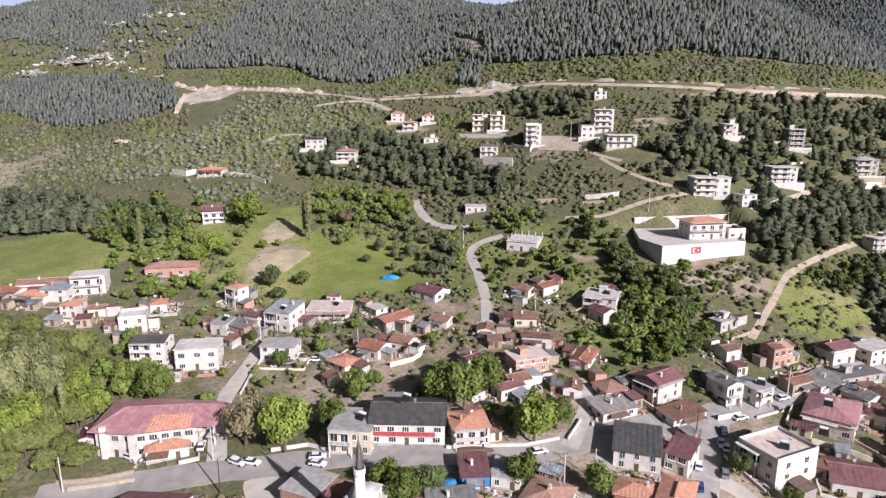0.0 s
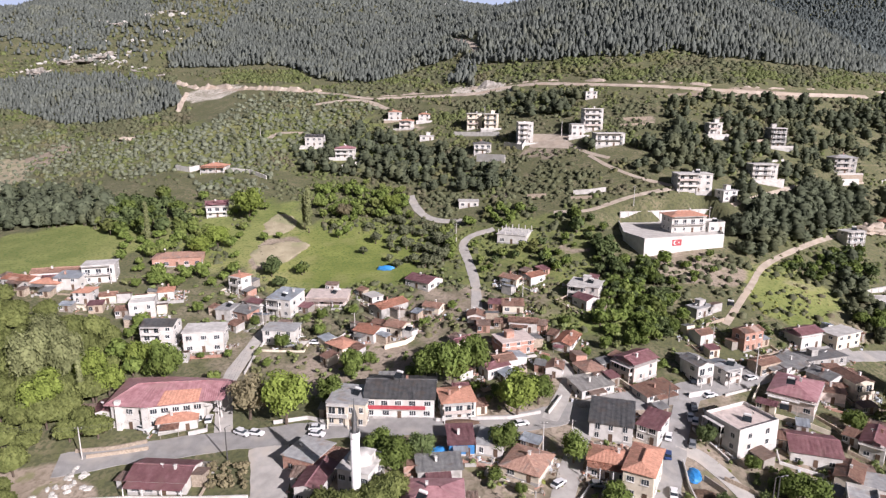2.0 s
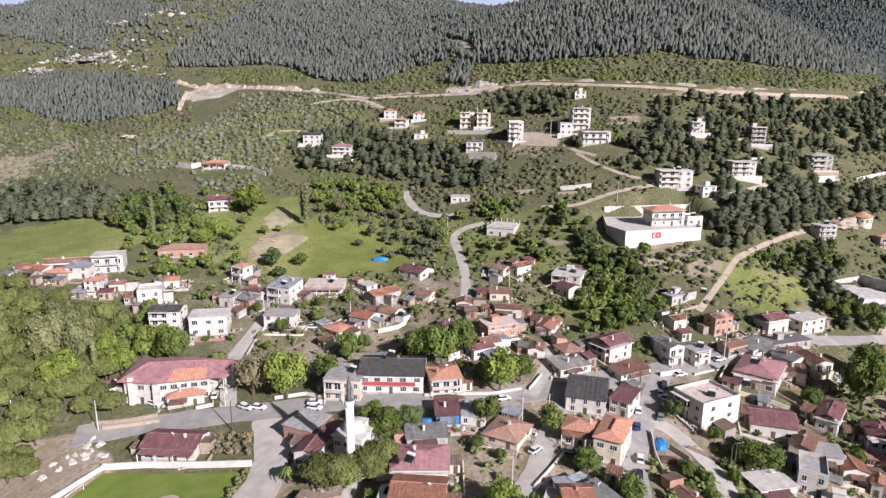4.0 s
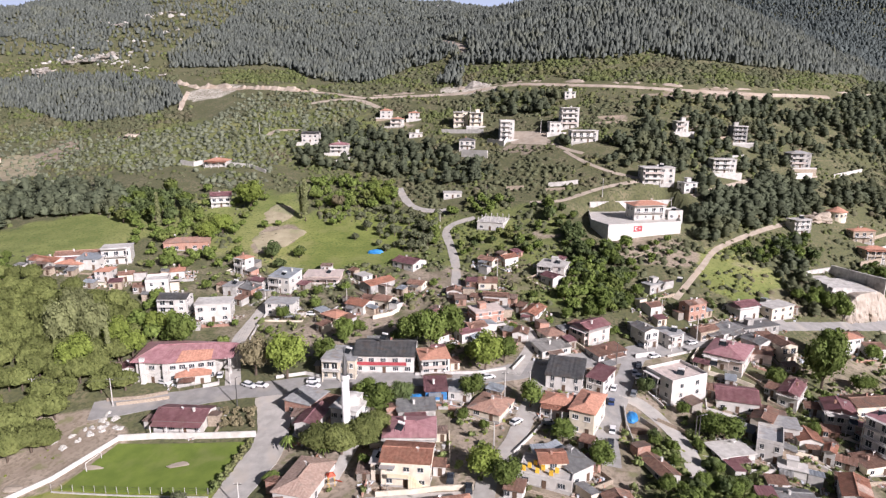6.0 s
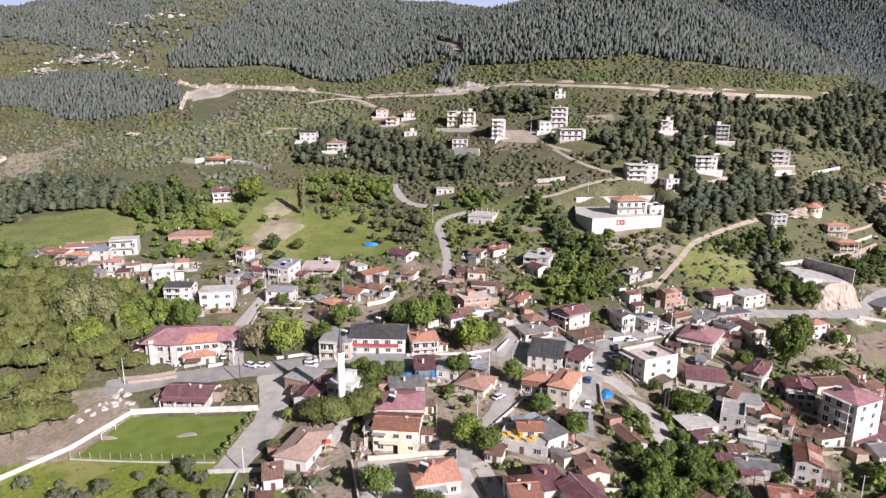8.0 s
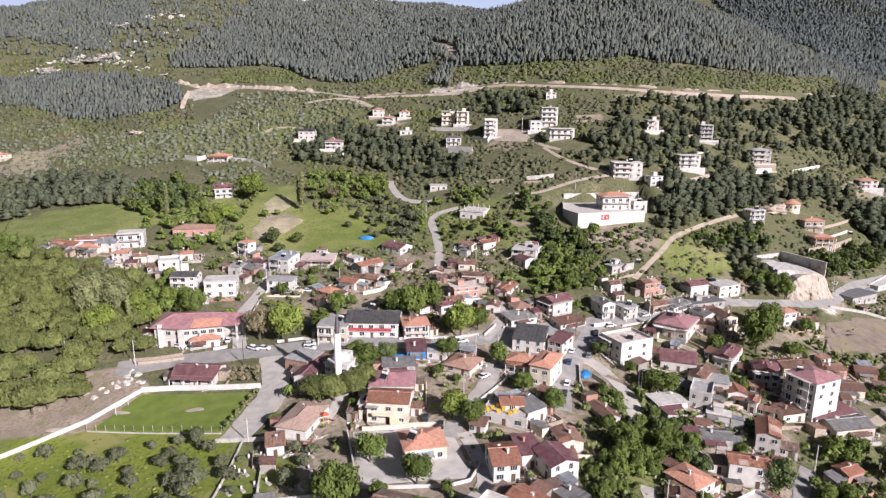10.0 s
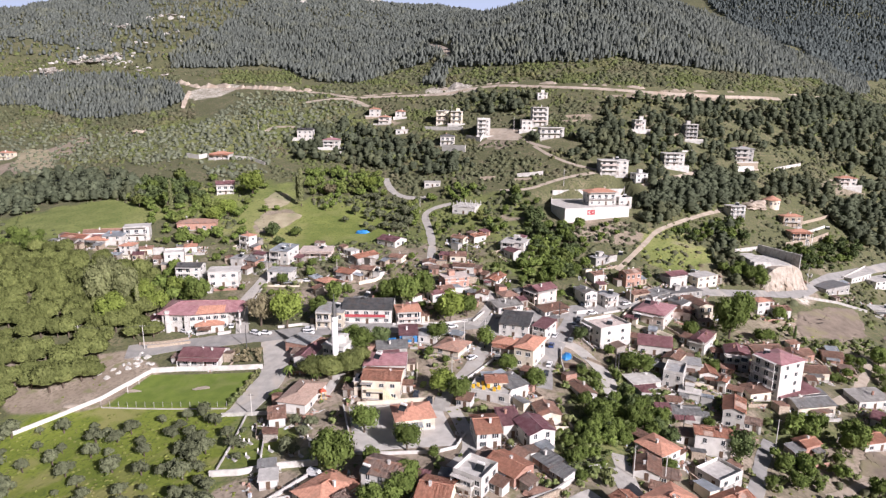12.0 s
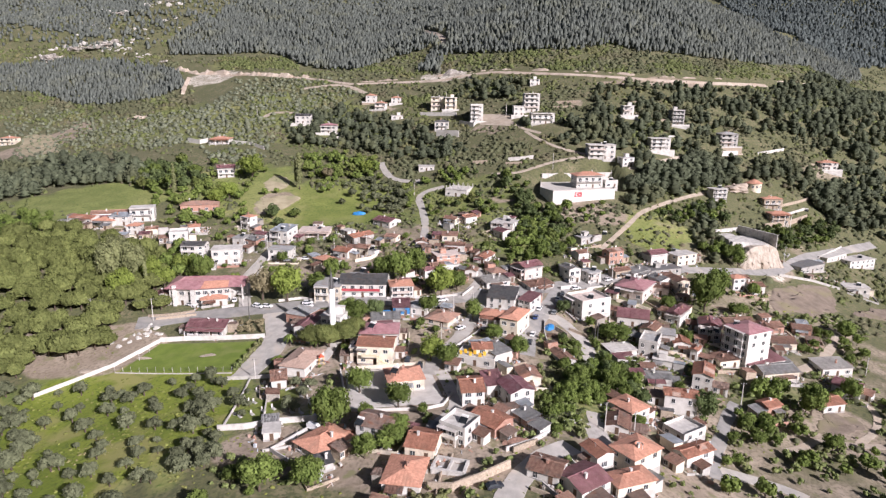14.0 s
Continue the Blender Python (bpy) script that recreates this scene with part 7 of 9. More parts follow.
    bmesh.ops.create_icosphere(bm, subdivisions=3, radius=1.0)
    for v in bm.verts:
        n = noise.noise(v.co * 1.7 + Vector((seed, 0, 0))) + 0.5 * noise.noise(v.co * 4 + Vector((0, seed, 0)))
        v.co *= 1 + (rough if name != "rock_face" else 0.75) * n
        v.co.x *= rx
        v.co.y *= ry
        v.co.z = v.co.z * rz if v.co.z > 0 else v.co.z * rz * 0.5
    ob = part(name, bm, material, m=turned(x, y, ground(x, y), rot))
    return tagged(ob, label, category)


def gravestone(x, y, rot, h):
    if "grave" not in PROTO:
        bm = bmesh.new()
        box(bm, -0.45, 0.45, -0.9, 0.9, -0.3, 0.18)
        bmesh.ops.bevel(bm, geom=bm.edges[:], offset=0.04, segments=1, affect="EDGES")
        kerb_me = mesh_of("grave_bed", bm, "plaster_grey")
        bm = bmesh.new()
        side = [(-0.24, -0.1), (0.24, -0.1), (0.24, 0.7), (0.12, 0.86), (0.0, 0.9), (-0.12, 0.86), (-0.24, 0.7)]
        a, b = [bm.verts.new((px, 0.86, pz + 0.25)) for px, pz in side], [bm.verts.new((px, 0.98, pz + 0.25)) for px, pz in side]
        bm.faces.new(a[::-1]), bm.faces.new(b)
        for i in range(7):
            bm.faces.new((a[i], a[(i + 1) % 7], b[(i + 1) % 7], b[i]))
        PROTO["grave"] = (kerb_me, mesh_of("headstone", bm, "concrete_white"))
    top = new("grave")
    top.matrix_basis = turned(x, y, ground(x, y), rot) @ Matrix.Diagonal((1, 1, h, 1))
    for nm, me in zip(("grave_bed", "headstone"), PROTO["grave"]):
        placed(nm, me, top)
    tagged(top, "white marble grave with a rounded headstone", "grave", group="graves in the cemetery")


def solar_heater(x, y, z, rot):
    top = new("solar_water_heater")
    top.matrix_basis = turned(x, y, z, rot)
    tagged(top, "rooftop solar water heater with white tank and dark panels", "water heater", group="solar heaters on the roofs")
    bm = bmesh.new()
    v = [bm.verts.new(p) for p in ((-1.1, -1.0, 0.1), (1.1, -1.0, 0.1), (1.1, 0.5, 1.0), (-1.1, 0.5, 1.0))]
    bm.faces.new(v)
    bmesh.ops.solidify(bm, geom=bm.faces[:], thickness=0.08)
    part("panel", bm, "glass_dark", top)
    bm = bmesh.new()
    tube(bm, [(-0.9, 0.7, 1.35), (0.9, 0.7, 1.35)], [0.36, 0.36], 10)
    part("tank", bm, "paint_white", top)
    for px in (-0.9, 0.9):
        for y0, y1, z1 in ((0.66, 0.74, 1.1), (-0.98, -0.9, 0.2)):
            bm = bmesh.new()
            box(bm, px - 0.04, px + 0.04, y0, y1, -0.8, z1)
            part("leg", bm, "iron", top)


def cut_bank(x0, y0, x1, y1, top):
    """A steep bare earth face dug into the slope, with a levelled platform above it that runs back into the hill."""
    bm = bmesh.new()
    rows = []
    n, steps = 64, 16
    for i in range(n + 1):
        u = i / n
        x, y = x0 + (x1 - x0) * u, y0 + (y1 - y0) * u
        edge = math.sin(math.pi * min(1.0, max(0.0, (0.5 - abs(u - 0.5)) / 0.35)) / 2) ** 0.8
        row = []
        for j in range(steps + 9):
            v = min(j / steps, 1.0)
            k = 2.4 * noise.noise(Vector((x * 0.22, v * 1.6, 3.0))) + 1.3 * noise.noise(Vector((x * 0.5, v * 4.5, 1.0))) + 0.8 * noise.noise(Vector((x * 1.3, v * 9, 7.0)))
            py = y + 5.0 * v + k * (1 - 0.7 * v) + (max(0, j - steps) / 8) * 22
            g = ground(x, py)
            lift = (top - ground(x, y + 5.0)) * edge * v ** 0.8
            if j > steps:
                lift = max(-0.6, top - g) if edge > 0.98 else max(-0.6, (top - g) * edge)
            row.append(bm.verts.new((x + 0.4 * k, py, g + lift - (0.6 if j == 0 else 0.0))))
        rows.append(row)
    for r0, r1 in zip(rows, rows[1:]):
        for a, b, c, d in zip(r0, r0[1:], r1[1:], r1):
            bm.faces.new((a, d, c, b))
    bmesh.ops.recalc_face_normals(bm, faces=bm.faces)
    ob = part("cut_bank", bm, "cut_earth")
    KEEP_CLEAR.extend((x0 + (x1 - x0) * u, y0 + (y1 - y0) * u + q, 5.0) for u in (0.15, 0.4, 0.6, 0.85) for q in (-3, 3, 9, 16))
    return tagged(ob, "steep bare beige earth face dug into the slope", "earth bank", kind="structure")


def raw_bank(pts, high, back, material, label, seed, gaps=0.0):
    """A bare cut bank along a road: a ragged, gullied face that rises and falls, with its crest running back into the slope."""
    line = []
    for (xa, ya), (xb, yb) in zip(pts, pts[1:]):
        n = max(2, int(math.hypot(xb - xa, yb - ya) / 2.2))
        line += [(xa + (xb - xa) * i / n, ya + (yb - ya) * i / n) for i in range(n)]
    line.append(pts[-1])
    bm = bmesh.new()
    rows = []
    for k, (x, y) in enumerate(line):
        (xa, ya), (xb, yb) = line[max(k - 1, 0)], line[min(k + 1, len(line) - 1)]
        up = Vector((-(yb - ya), xb - xa)).normalized()
        end = min(1.0, k / 3, (len(line) - 1 - k) / 3)
        w = 0.55 + 0.75 * noise.noise(Vector((k * 0.13, seed, 0))) + 0.35 * noise.noise(Vector((k * 0.6, seed, 4)))
        h = max(0.0, w - gaps) * high * end
        g0 = ground(x, y)
        row = []
        for v in (0.0, 0.25, 0.5, 0.75, 1.0, 1.5):
            q = 0.7 * noise.noise(Vector((x * 0.35, v * 2.2 + seed, y * 0.35)))
            px, py = x + up.x * (back * v + q), y + up.y * (back * v + q)
            z = g0 - 0.5 + (h + 0.5) * min(1.0, v) ** 0.8 if v <= 1 else ground(px, py) - 0.6
            row.append(bm.verts.new((px, py, max(z, ground(px, py) - 0.5) if v else z)))
        rows.append(row)
    for r0, r1 in zip(rows, rows[1:]):
        for i in range(5):
            bm.faces.new((r0[i], r1[i], r1[i + 1], r0[i + 1]))
    bmesh.ops.recalc_face_normals(bm, faces=bm.faces)
    KEEP_CLEAR.extend((x, y, 2.0) for x, y in line[::2])
    return tagged(part("cut_bank", bm, material), label, "earth bank", kind="structure")


def outcrops(spots, seed):
    """Grey-white limestone outcrops on the mountain: many jagged boulders in loose clusters, one mesh."""
    r = np.random.RandomState(seed)
    V, Fq = [], []
    bm = bmesh.new()
    bmesh.ops.create_icosphere(bm, subdivisions=1, radius=1.0)
    ball = np.array([v.co[:] for v in bm.verts])
    faces = [[v.index for v in f.verts] for f in bm.faces]
    bm.free()
    for cx, cy, spread, count, size in spots:
        for _ in range(count):
            x, y = cx + r.normal() * spread, cy + r.normal() * spread * 0.35
            k = size * r.uniform(0.4, 1.3)
            w = ball * r.uniform(0.55, 1.35, (len(ball), 1)) * (k * r.uniform(0.9, 1.8), k * 0.8, k * r.uniform(0.5, 1.0))
            off = len(V)
            V += (w + (x, y, ground(x, y) + 0.1 * k)).tolist()
            Fq += [[off + i for i in f] for f in faces]
    me = bpy.data.meshes.new("outcrops")
    me.from_pydata(V, [], Fq)
    me.materials.append(MATS["limestone"])
    return tagged(new("outcrops", me), "jagged pale limestone outcrops on the mountain", "rocks", kind="stuff")


def platform(x0, x1, y0, y1, z):
    """A concrete slab on the levelled ground, in two steps."""
    bm = bmesh.new()
    box(bm, x0, x1, y0, y1, z - 5, z)
    box(bm, x0 + 0.5, x0 + (x1 - x0) * 0.45, y0 + 0.3, y1 - 1, z - 0.01, z + 1.4)
    tagged(part("concrete_platform", bm, "concrete_white"), "stepped pale concrete platform on the cut slope", "platform")
    KEEP_CLEAR.append(((x0 + x1) / 2, (y0 + y1) / 2, 10.0))


def slab_wall(x0, y0, x1, y1, z, h, material, label):
    """A straight concrete wall on a platform, with a coping and buttress ribs."""
    L = math.hypot(x1 - x0, y1 - y0)
    top = new("retaining_wall")
    top.matrix_basis = turned((x0 + x1) / 2, (y0 + y1) / 2, z, math.degrees(math.atan2(y1 - y0, x1 - x0)))
    tagged(top, label, "wall")
    bm = bmesh.new()
    box(bm, -L / 2, L / 2, -0.25, 0.25, -7, h)
    part("wall_body", bm, material, top)
    bm = bmesh.new()
    box(bm, -L / 2 - 0.1, L / 2 + 0.1, -0.35, 0.35, h, h + 0.3)
    part("coping", bm, "concrete_white", top)
    for i in range(int(L / 4) + 1):
        bm = bmesh.new()
        px = -L / 2 + 0.2 + i * 4
        box(bm, px - 0.18, px + 0.18, -0.4, -0.252, -2, h - 0.1)
        part("rib", bm, "plaster_grey", top)


def fence(pts, h, gap):
    """White posts with three wires."""
    top = new("fence")
    tagged(top, "row of white posts with thin wires along the pitch", "fence")
    (x0, y0), (x1, y1) = pts
    L = math.hypot(x1 - x0, y1 - y0)
    n = int(L / gap)
    for i in range(n + 1):
        t = i / n
        x, y = x0 + (x1 - x0) * t, y0 + (y1 - y0) * t
        bm = bmesh.new()
        box(bm, x - 0.04, x + 0.04, y - 0.04, y + 0.04, ground(x, y) - 0.3, ground(x, y) + h)
        part("post", bm, "concrete_white", top)
    for q in (0.3, 0.6, 0.9):
        bm = bmesh.new()
        tube(bm, [(x0 + (x1 - x0) * t, y0 + (y1 - y0) * t, ground(x0 + (x1 - x0) * t, y0 + (y1 - y0) * t) + h * q) for t in np.linspace(0, 1, 14)], [0.015] * 14, 4)
        part("wire", bm, "iron", top)


def goal(x, y, rot):
    top = new("goal")
    top.matrix_basis = turned(x, y, ground(x, y), rot)
    tagged(top, "white metal football goal frame without a net", "goal")
    for nm, path in (("goal_post", [(-2.6, 0, -0.2), (-2.6, 0, 2.1)]), ("goal_post", [(2.6, 0, -0.2), (2.6, 0, 2.1)]), ("crossbar", [(-2.6, 0, 2.1), (2.6, 0, 2.1)])):
        bm = bmesh.new()
        tube(bm, path, [0.07, 0.07], 8)
        part(nm, bm, "paint_white", top)


def climbing_frame(x, y):
    """A small playground tower with a red roof and a slide."""
    top = new("playground_slide")
    top.matrix_basis = turned(x, y, ground(x, y), 25)
    tagged(top, "small playground slide with a red roof and yellow posts", "playground")
    for px in (-0.7, 0.7):
        for py in (-0.7, 0.7):
            bm = bmesh.new()
            tube(bm, [(px, py, -0.3), (px, py, 2.9)], [0.06, 0.06], 6)
            part("post", bm, "yellow_cloth", top)
    bm = bmesh.new()
    box(bm, -0.75, 0.75, -0.75, 0.75, 1.2, 1.3)
    part("deck", bm, "wood_grey", top)
    bm = bmesh.new()
    v = [bm.verts.new(p) for p in ((-0.95, -0.95, 2.8), (0.95, -0.95, 2.8), (0.95, 0.95, 2.8), (-0.95, 0.95, 2.8), (0, 0, 3.7))]
    for f in ((0, 1, 4), (1, 2, 4), (2, 3, 4), (3, 0, 4), (3, 2, 1, 0)):
        bm.faces.new([v[i] for i in f])
    part("roof", bm, "paint_red", top)
    bm = bmesh.new()
    v = [bm.verts.new(p) for p in ((0.75, -0.3, 1.3), (0.75, 0.3, 1.3), (2.9, 0.3, 0.15), (2.9, -0.3, 0.15))]
    bm.faces.new(v)
    bmesh.ops.solidify(bm, geom=bm.faces[:], thickness=0.08)
    part("slide", bm, "paint_red", top)


def painted_flag(x, y, z, rot, w, h):
    """A red painted panel with a white ring and star, flat on the terrace wall."""
    top = new("wall_sign")
    top.matrix_basis = turned(x, y, z, rot)
    tagged(top, "red painted panel with white emblem on the terrace wall", "sign")
    bm = bmesh.new()
    box(bm, -w / 2, w / 2, -0.05, 0, 0, h)
    part("panel", bm, "red_band", top)
    bm = bmesh.new()
    cx, cz, r = -w * 0.15, h / 2, h * 0.34
    outer = [(cx + r * math.cos(a), cz + r * math.sin(a)) for a in np.linspace(0.55, 2 * math.pi - 0.55, 18)]
    inner = [(cx + r * 0.28 + r * 0.78 * math.cos(a), cz + r * 0.78 * math.sin(a)) for a in np.linspace(0.62, 2 * math.pi - 0.62, 18)]
    vo, vi = [bm.verts.new((px, -0.07, pz)) for px, pz in outer], [bm.verts.new((px, -0.07, pz)) for px, pz in inner]
    for i in range(17):
        bm.faces.new((vo[i], vo[i + 1], vi[i + 1], vi[i]))
    part("crescent", bm, "paint_white", top)
    bm = bmesh.new()
    sx = w * 0.2
    bm.faces.new([bm.verts.new((sx + (h * 0.2 if k % 2 == 0 else h * 0.08) * math.cos(math.pi * k / 5), -0.07, cz + (h * 0.2 if k % 2 == 0 else h * 0.08) * math.sin(math.pi * k / 5))) for k in range(10)])
    part("star", bm, "paint_white", top)

minaret(-15.9, 107.4, 26.5)
mosque(-15.8, 115.0, -18, 7.5, 8.8, 7.0)
terrace("terrace", [(84.6, 237.5), (120.9, 246.7), (130.7, 285.6), (84.7, 277.4), (79.8, 251.0)], 44.6, "plaster_white", "paving", "large white walled terrace on the hillside", parapet=0.9)
house("white two-storey villa with red tiled roof on its terrace", 107.5, 258.0, 9, 15.5, 9.0, 7.2, "hip", "plaster_white", "tile_orange", 4, balcony=True, base=44.6, eaves=1.0)
house("low white villa wing with terrace", 120.5, 259.0, 9, 7.5, 8.0, 3.4, "flat", "plaster_white", "concrete_white", 2, base=44.6, parapet=True)
painted_flag(99.14, 241.18, 41.6, 14.2, 4.4, 2.6)
slab_wall(85.0, 277.0, 129.5, 285.2, 44.6, 4.6, "plaster_white", "white retaining wall at the back of the villa terrace")
cut_bank(172.5, 197.0, 202.0, 211.0, 22.4)
platform(172.5, 191.5, 210.5, 231.0, 22.6)
slab_wall(172.3, 230.5, 188.0, 237.0, 22.5, 3.2, "concrete_white", "pale concrete retaining wall at the back of the platform")
slab_wall(188.0, 237.0, 197.5, 214.0, 22.5, 4.2, "plaster_grey", "long dark concrete retaining wall on the platform")
slab_wall(172.3, 213.0, 172.3, 230.3, 22.5, 1.8, "concrete_white", "pale concrete side wall of the platform")
wall_line("garden_wall", [(-108.5, 86.4), (-99.8, 92.8), (-89.4, 101.0), (-79.3, 114.8)], 1.3, 0.35, "plaster_white", "low white wall along the dirt ground")
wall_line("garden_wall", [(-79.3, 114.8), (-68.6, 114.9), (-54.3, 113.5), (-41.1, 112.5)], 1.7, 0.35, "plaster_white", "tall white wall at the end of the pitch")
wall_line("garden_wall", [(-87.5, 96.9), (-66.0, 93.2), (-46.3, 90.0)], 0.3, 0.30, "concrete_white", "low concrete kerb of the pitch")
wall_line("garden_wall", [(-39.9, 55.6), (-32.3, 55.4), (-25.2, 57.1), (-13.3, 57.8)], 1.7, 0.40, "concrete_white", "pale cemetery wall")
wall_line("garden_wall", [(-38.9, 58.2), (-38.6, 71.6), (-38.9, 84.7)], 0.7, 0.30, "concrete_white", "low cemetery wall")
wall_line("garden_wall", [(-27.9, 56.8), (-30.1, 70.2), (-31.1, 80.0)], 1.0, 0.30, "concrete_white", "low wall dividing the cemetery")
wall_line("garden_wall", [(-46.6, 85.8), (-39.0, 85.1), (-31.9, 84.5)], 1.2, 0.30, "concrete_white", "pale wall at the end of the street")
wall_line("garden_wall", [(-6.2, 61.8), (4.2, 61.0), (16.4, 60.8), (21.7, 63.0), (24.7, 70.2)], 0.9, 0.30, "plaster_white", "white school yard wall with pillars")
wall_line("garden_wall", [(-10.5, 85.3), (-7.6, 72.9), (-5.3, 62.6)], 1.2, 0.35, "plaster_white", "white side wall of the school yard")
wall_line("garden_wall", [(-6.6, 86.1), (1.3, 86.5), (8.0, 87.6), (16.0, 88.1)], 1.3, 0.30, "plaster_cream", "cream garden wall of the yellow house")
wall_line("garden_wall", [(22.6, 358.3), (38.1, 348.0)], 4.5, 0.60, "plaster_white", "tall white retaining wall below a villa")
wall_line("garden_wall", [(39.7, 371.3), (49.2, 360.8), (56.0, 378.2)], 3.0, 0.50, "plaster_white", "white terrace wall below a villa")
wall_line("garden_wall", [(10.0, 404.5), (38.1, 389.8)], 2.6, 0.50, "concrete_white", "pale retaining wall below two villas")
wall_line("garden_wall", [(206.9, 317.6), (225.7, 325.3)], 3.2, 0.60, "plaster_white", "tall white retaining wall below a villa")
wall_line("garden_wall", [(242.6, 332.1), (268.2, 345.8)], 1.8, 0.50, "concrete_white", "pale retaining wall beside the villas")
wall_line("garden_wall", [(62.0, 126.9), (60.3, 117.8), (60.0, 106.6), (60.8, 104.3)], 1.1, 0.30, "concrete_white", "street wall beside the blue tarpaulin")
wall_line("garden_wall", [(65.1, 121.2), (68.6, 116.7)], 1.6, 0.30, "wood_grey", "dark plank fence")
wall_line("garden_wall", [(26.9, 102.1), (34.2, 112.2), (37.3, 117.0)], 0.8, 0.30, "plaster_white", "low white street wall")
wall_line("garden_wall", [(70.3, 122.1), (74.4, 119.4), (77.0, 117.4)], 1.2, 0.30, "stone", "low stone garden wall")
wall_line("garden_wall", [(95.9, 148.9), (104.4, 146.4), (108.8, 143.8)], 1.4, 0.30, "plaster_cream", "pale garden wall")
wall_line("garden_wall", [(73.5, 154.4), (80.7, 156.8)], 1.6, 0.30, "plaster_white", "white roadside wall")
wall_line("garden_wall", [(-86.8, 129.7), (-79.6, 131.0), (-72.4, 132.5)], 1.0, 0.35, "stone", "low stone wall beside the road")
wall_line("garden_wall", [(-90.6, 131.7), (-81.8, 132.7), (-73.8, 135.1)], 1.0, 0.40, "stone", "low stone retaining wall beside the road")
wall_line("garden_wall", [(-159.6, 373.3), (-148.6, 366.3), (-143.6, 369.1)], 3.0, 0.40, "plaster_white", "white wall of a hillside villa")
wall_line("garden_wall", [(-126.5, 364.3), (-110.5, 359.4), (-98.3, 349.5)], 2.2, 0.40, "plaster_white", "long white wall beside a hillside villa")
wall_line("garden_wall", [(-58.4, 366.1), (-50.8, 369.9), (-44.8, 376.2)], 2.0, 0.40, "plaster_white", "white garden wall on the hillside")
wall_line("garden_wall", [(0.8, 138.3), (10.5, 138.9), (20.2, 139.6), (29.0, 142.7)], 0.9, 0.35, "concrete_white", "low pale wall along the road")
wall_line("garden_wall", [(31.1, 142.4), (33.2, 145.9), (36.0, 150.6)], 1.0, 0.30, "concrete_white", "low wall beside the lane")
wall_line("garden_wall", [(-57.5, 165.2), (-57.2, 175.2), (-56.1, 187.1)], 0.9, 0.30, "concrete_white", "low wall along the climbing lane")
wall_line("garden_wall", [(-44.4, 182.6), (-32.5, 184.7), (-25.8, 187.8)], 1.0, 0.30, "concrete_white", "garden wall between plots")
wall_line("garden_wall", [(-42.4, 140.5), (-33.5, 141.7), (-26.7, 139.0)], 1.0, 0.30, "plaster_white", "white garden wall")
wall_line("garden_wall", [(36.8, 39.1), (43.7, 43.4), (49.1, 49.0)], 1.3, 0.40, "concrete_white", "pale retaining wall beside the street")
wall_line("garden_wall", [(55.0, 55.8), (60.4, 59.1)], 1.3, 0.30, "plaster_white", "short white garden wall")
wall_line("garden_wall", [(130.7, 158.1), (141.5, 154.9), (153.6, 154.5)], 1.0, 0.30, "stone", "low field wall")
wall_line("garden_wall", [(193.6, 201.0), (213.9, 205.5), (228.8, 205.3)], 1.2, 0.30, "plaster_grey", "grey wall round the earth field")
wall_line("garden_wall", [(-16.0, 177.5), (-9.3, 180.4), (-6.8, 183.7)], 1.5, 0.30, "plaster_cream", "crumbling garden wall")
wall_line("garden_wall", [(85.6, 92.8), (88.3, 83.9), (92.5, 80.7)], 1.0, 0.30, "concrete_white", "low garden wall")
wall_line("garden_wall", [(108.3, 151.0), (112.0, 146.7), (113.5, 141.8)], 1.0, 0.30, "stone", "low stone field wall")
wall_line("garden_wall", [(107.3, 375.7), (116.6, 373.9), (124.3, 372.6)], 1.5, 0.50, "stone", "low stone terrace wall on the hillside")
wall_line("garden_wall", [(106.7, 367.2), (117.3, 365.3), (126.7, 364.7)], 1.2, 0.50, "stone", "low stone terrace wall on the hillside")
wall_line("garden_wall", [(66.8, 295.4), (74.4, 294.1), (82.3, 294.0)], 2.2, 0.50, "concrete_white", "pale retaining wall beside the hillside lane")
wall_line("garden_wall", [(176.4, 346.7), (189.9, 352.2)], 1.4, 0.50, "stone", "low stone terrace wall on the hillside")
wall_line("garden_wall", [(174.6, 326.6), (187.8, 332.1)], 1.2, 0.40, "concrete_white", "pale garden wall below a villa")
wall_line("garden_wall", [(44.9, 299.9), (53.9, 297.4)], 2.0, 0.50, "stone", "stone wall below the hillside lane")
wall_line("garden_wall", [(64.6, 291.2), (74.6, 289.1)], 1.4, 0.40, "stone", "dry stone wall beside the lane")
wall_line("garden_wall", [(164.8, 372.1), (178.3, 373.0)], 1.2, 0.40, "stone", "low stone terrace wall on the hillside")
wall_line("garden_wall", [(-51.5, 404.1), (-37.3, 405.8)], 1.3, 0.40, "concrete_white", "pale garden wall on the hillside")
wall_line("garden_wall", [(-31.6, 427.2), (-16.5, 426.0)], 1.3, 0.40, "concrete_white", "pale garden wall below two houses")
wall_line("garden_wall", [(17.4, 25.5), (22.9, 24.3), (29.5, 27.2), (37.0, 32.2)], 2.2, 0.50, "stone", "stone retaining wall along the street")
wall_line("garden_wall", [(38.5, 38.5), (45.3, 43.5)], 1.6, 0.40, "stone", "stone retaining wall beside a yard")
wall_line("garden_wall", [(208.9, 248.4), (227.7, 259.0), (247.0, 272.3)], 3.0, 0.50, "stone", "curved stone terrace wall before the villa")
wall_line("garden_wall", [(222.0, 264.4), (236.7, 272.6), (250.5, 281.7)], 1.4, 0.40, "plaster_white", "white terrace parapet before the villa")
wall_line("garden_wall", [(232.1, 277.2), (250.3, 288.1), (267.5, 299.2)], 1.6, 0.40, "stone", "stone garden wall above the villa")
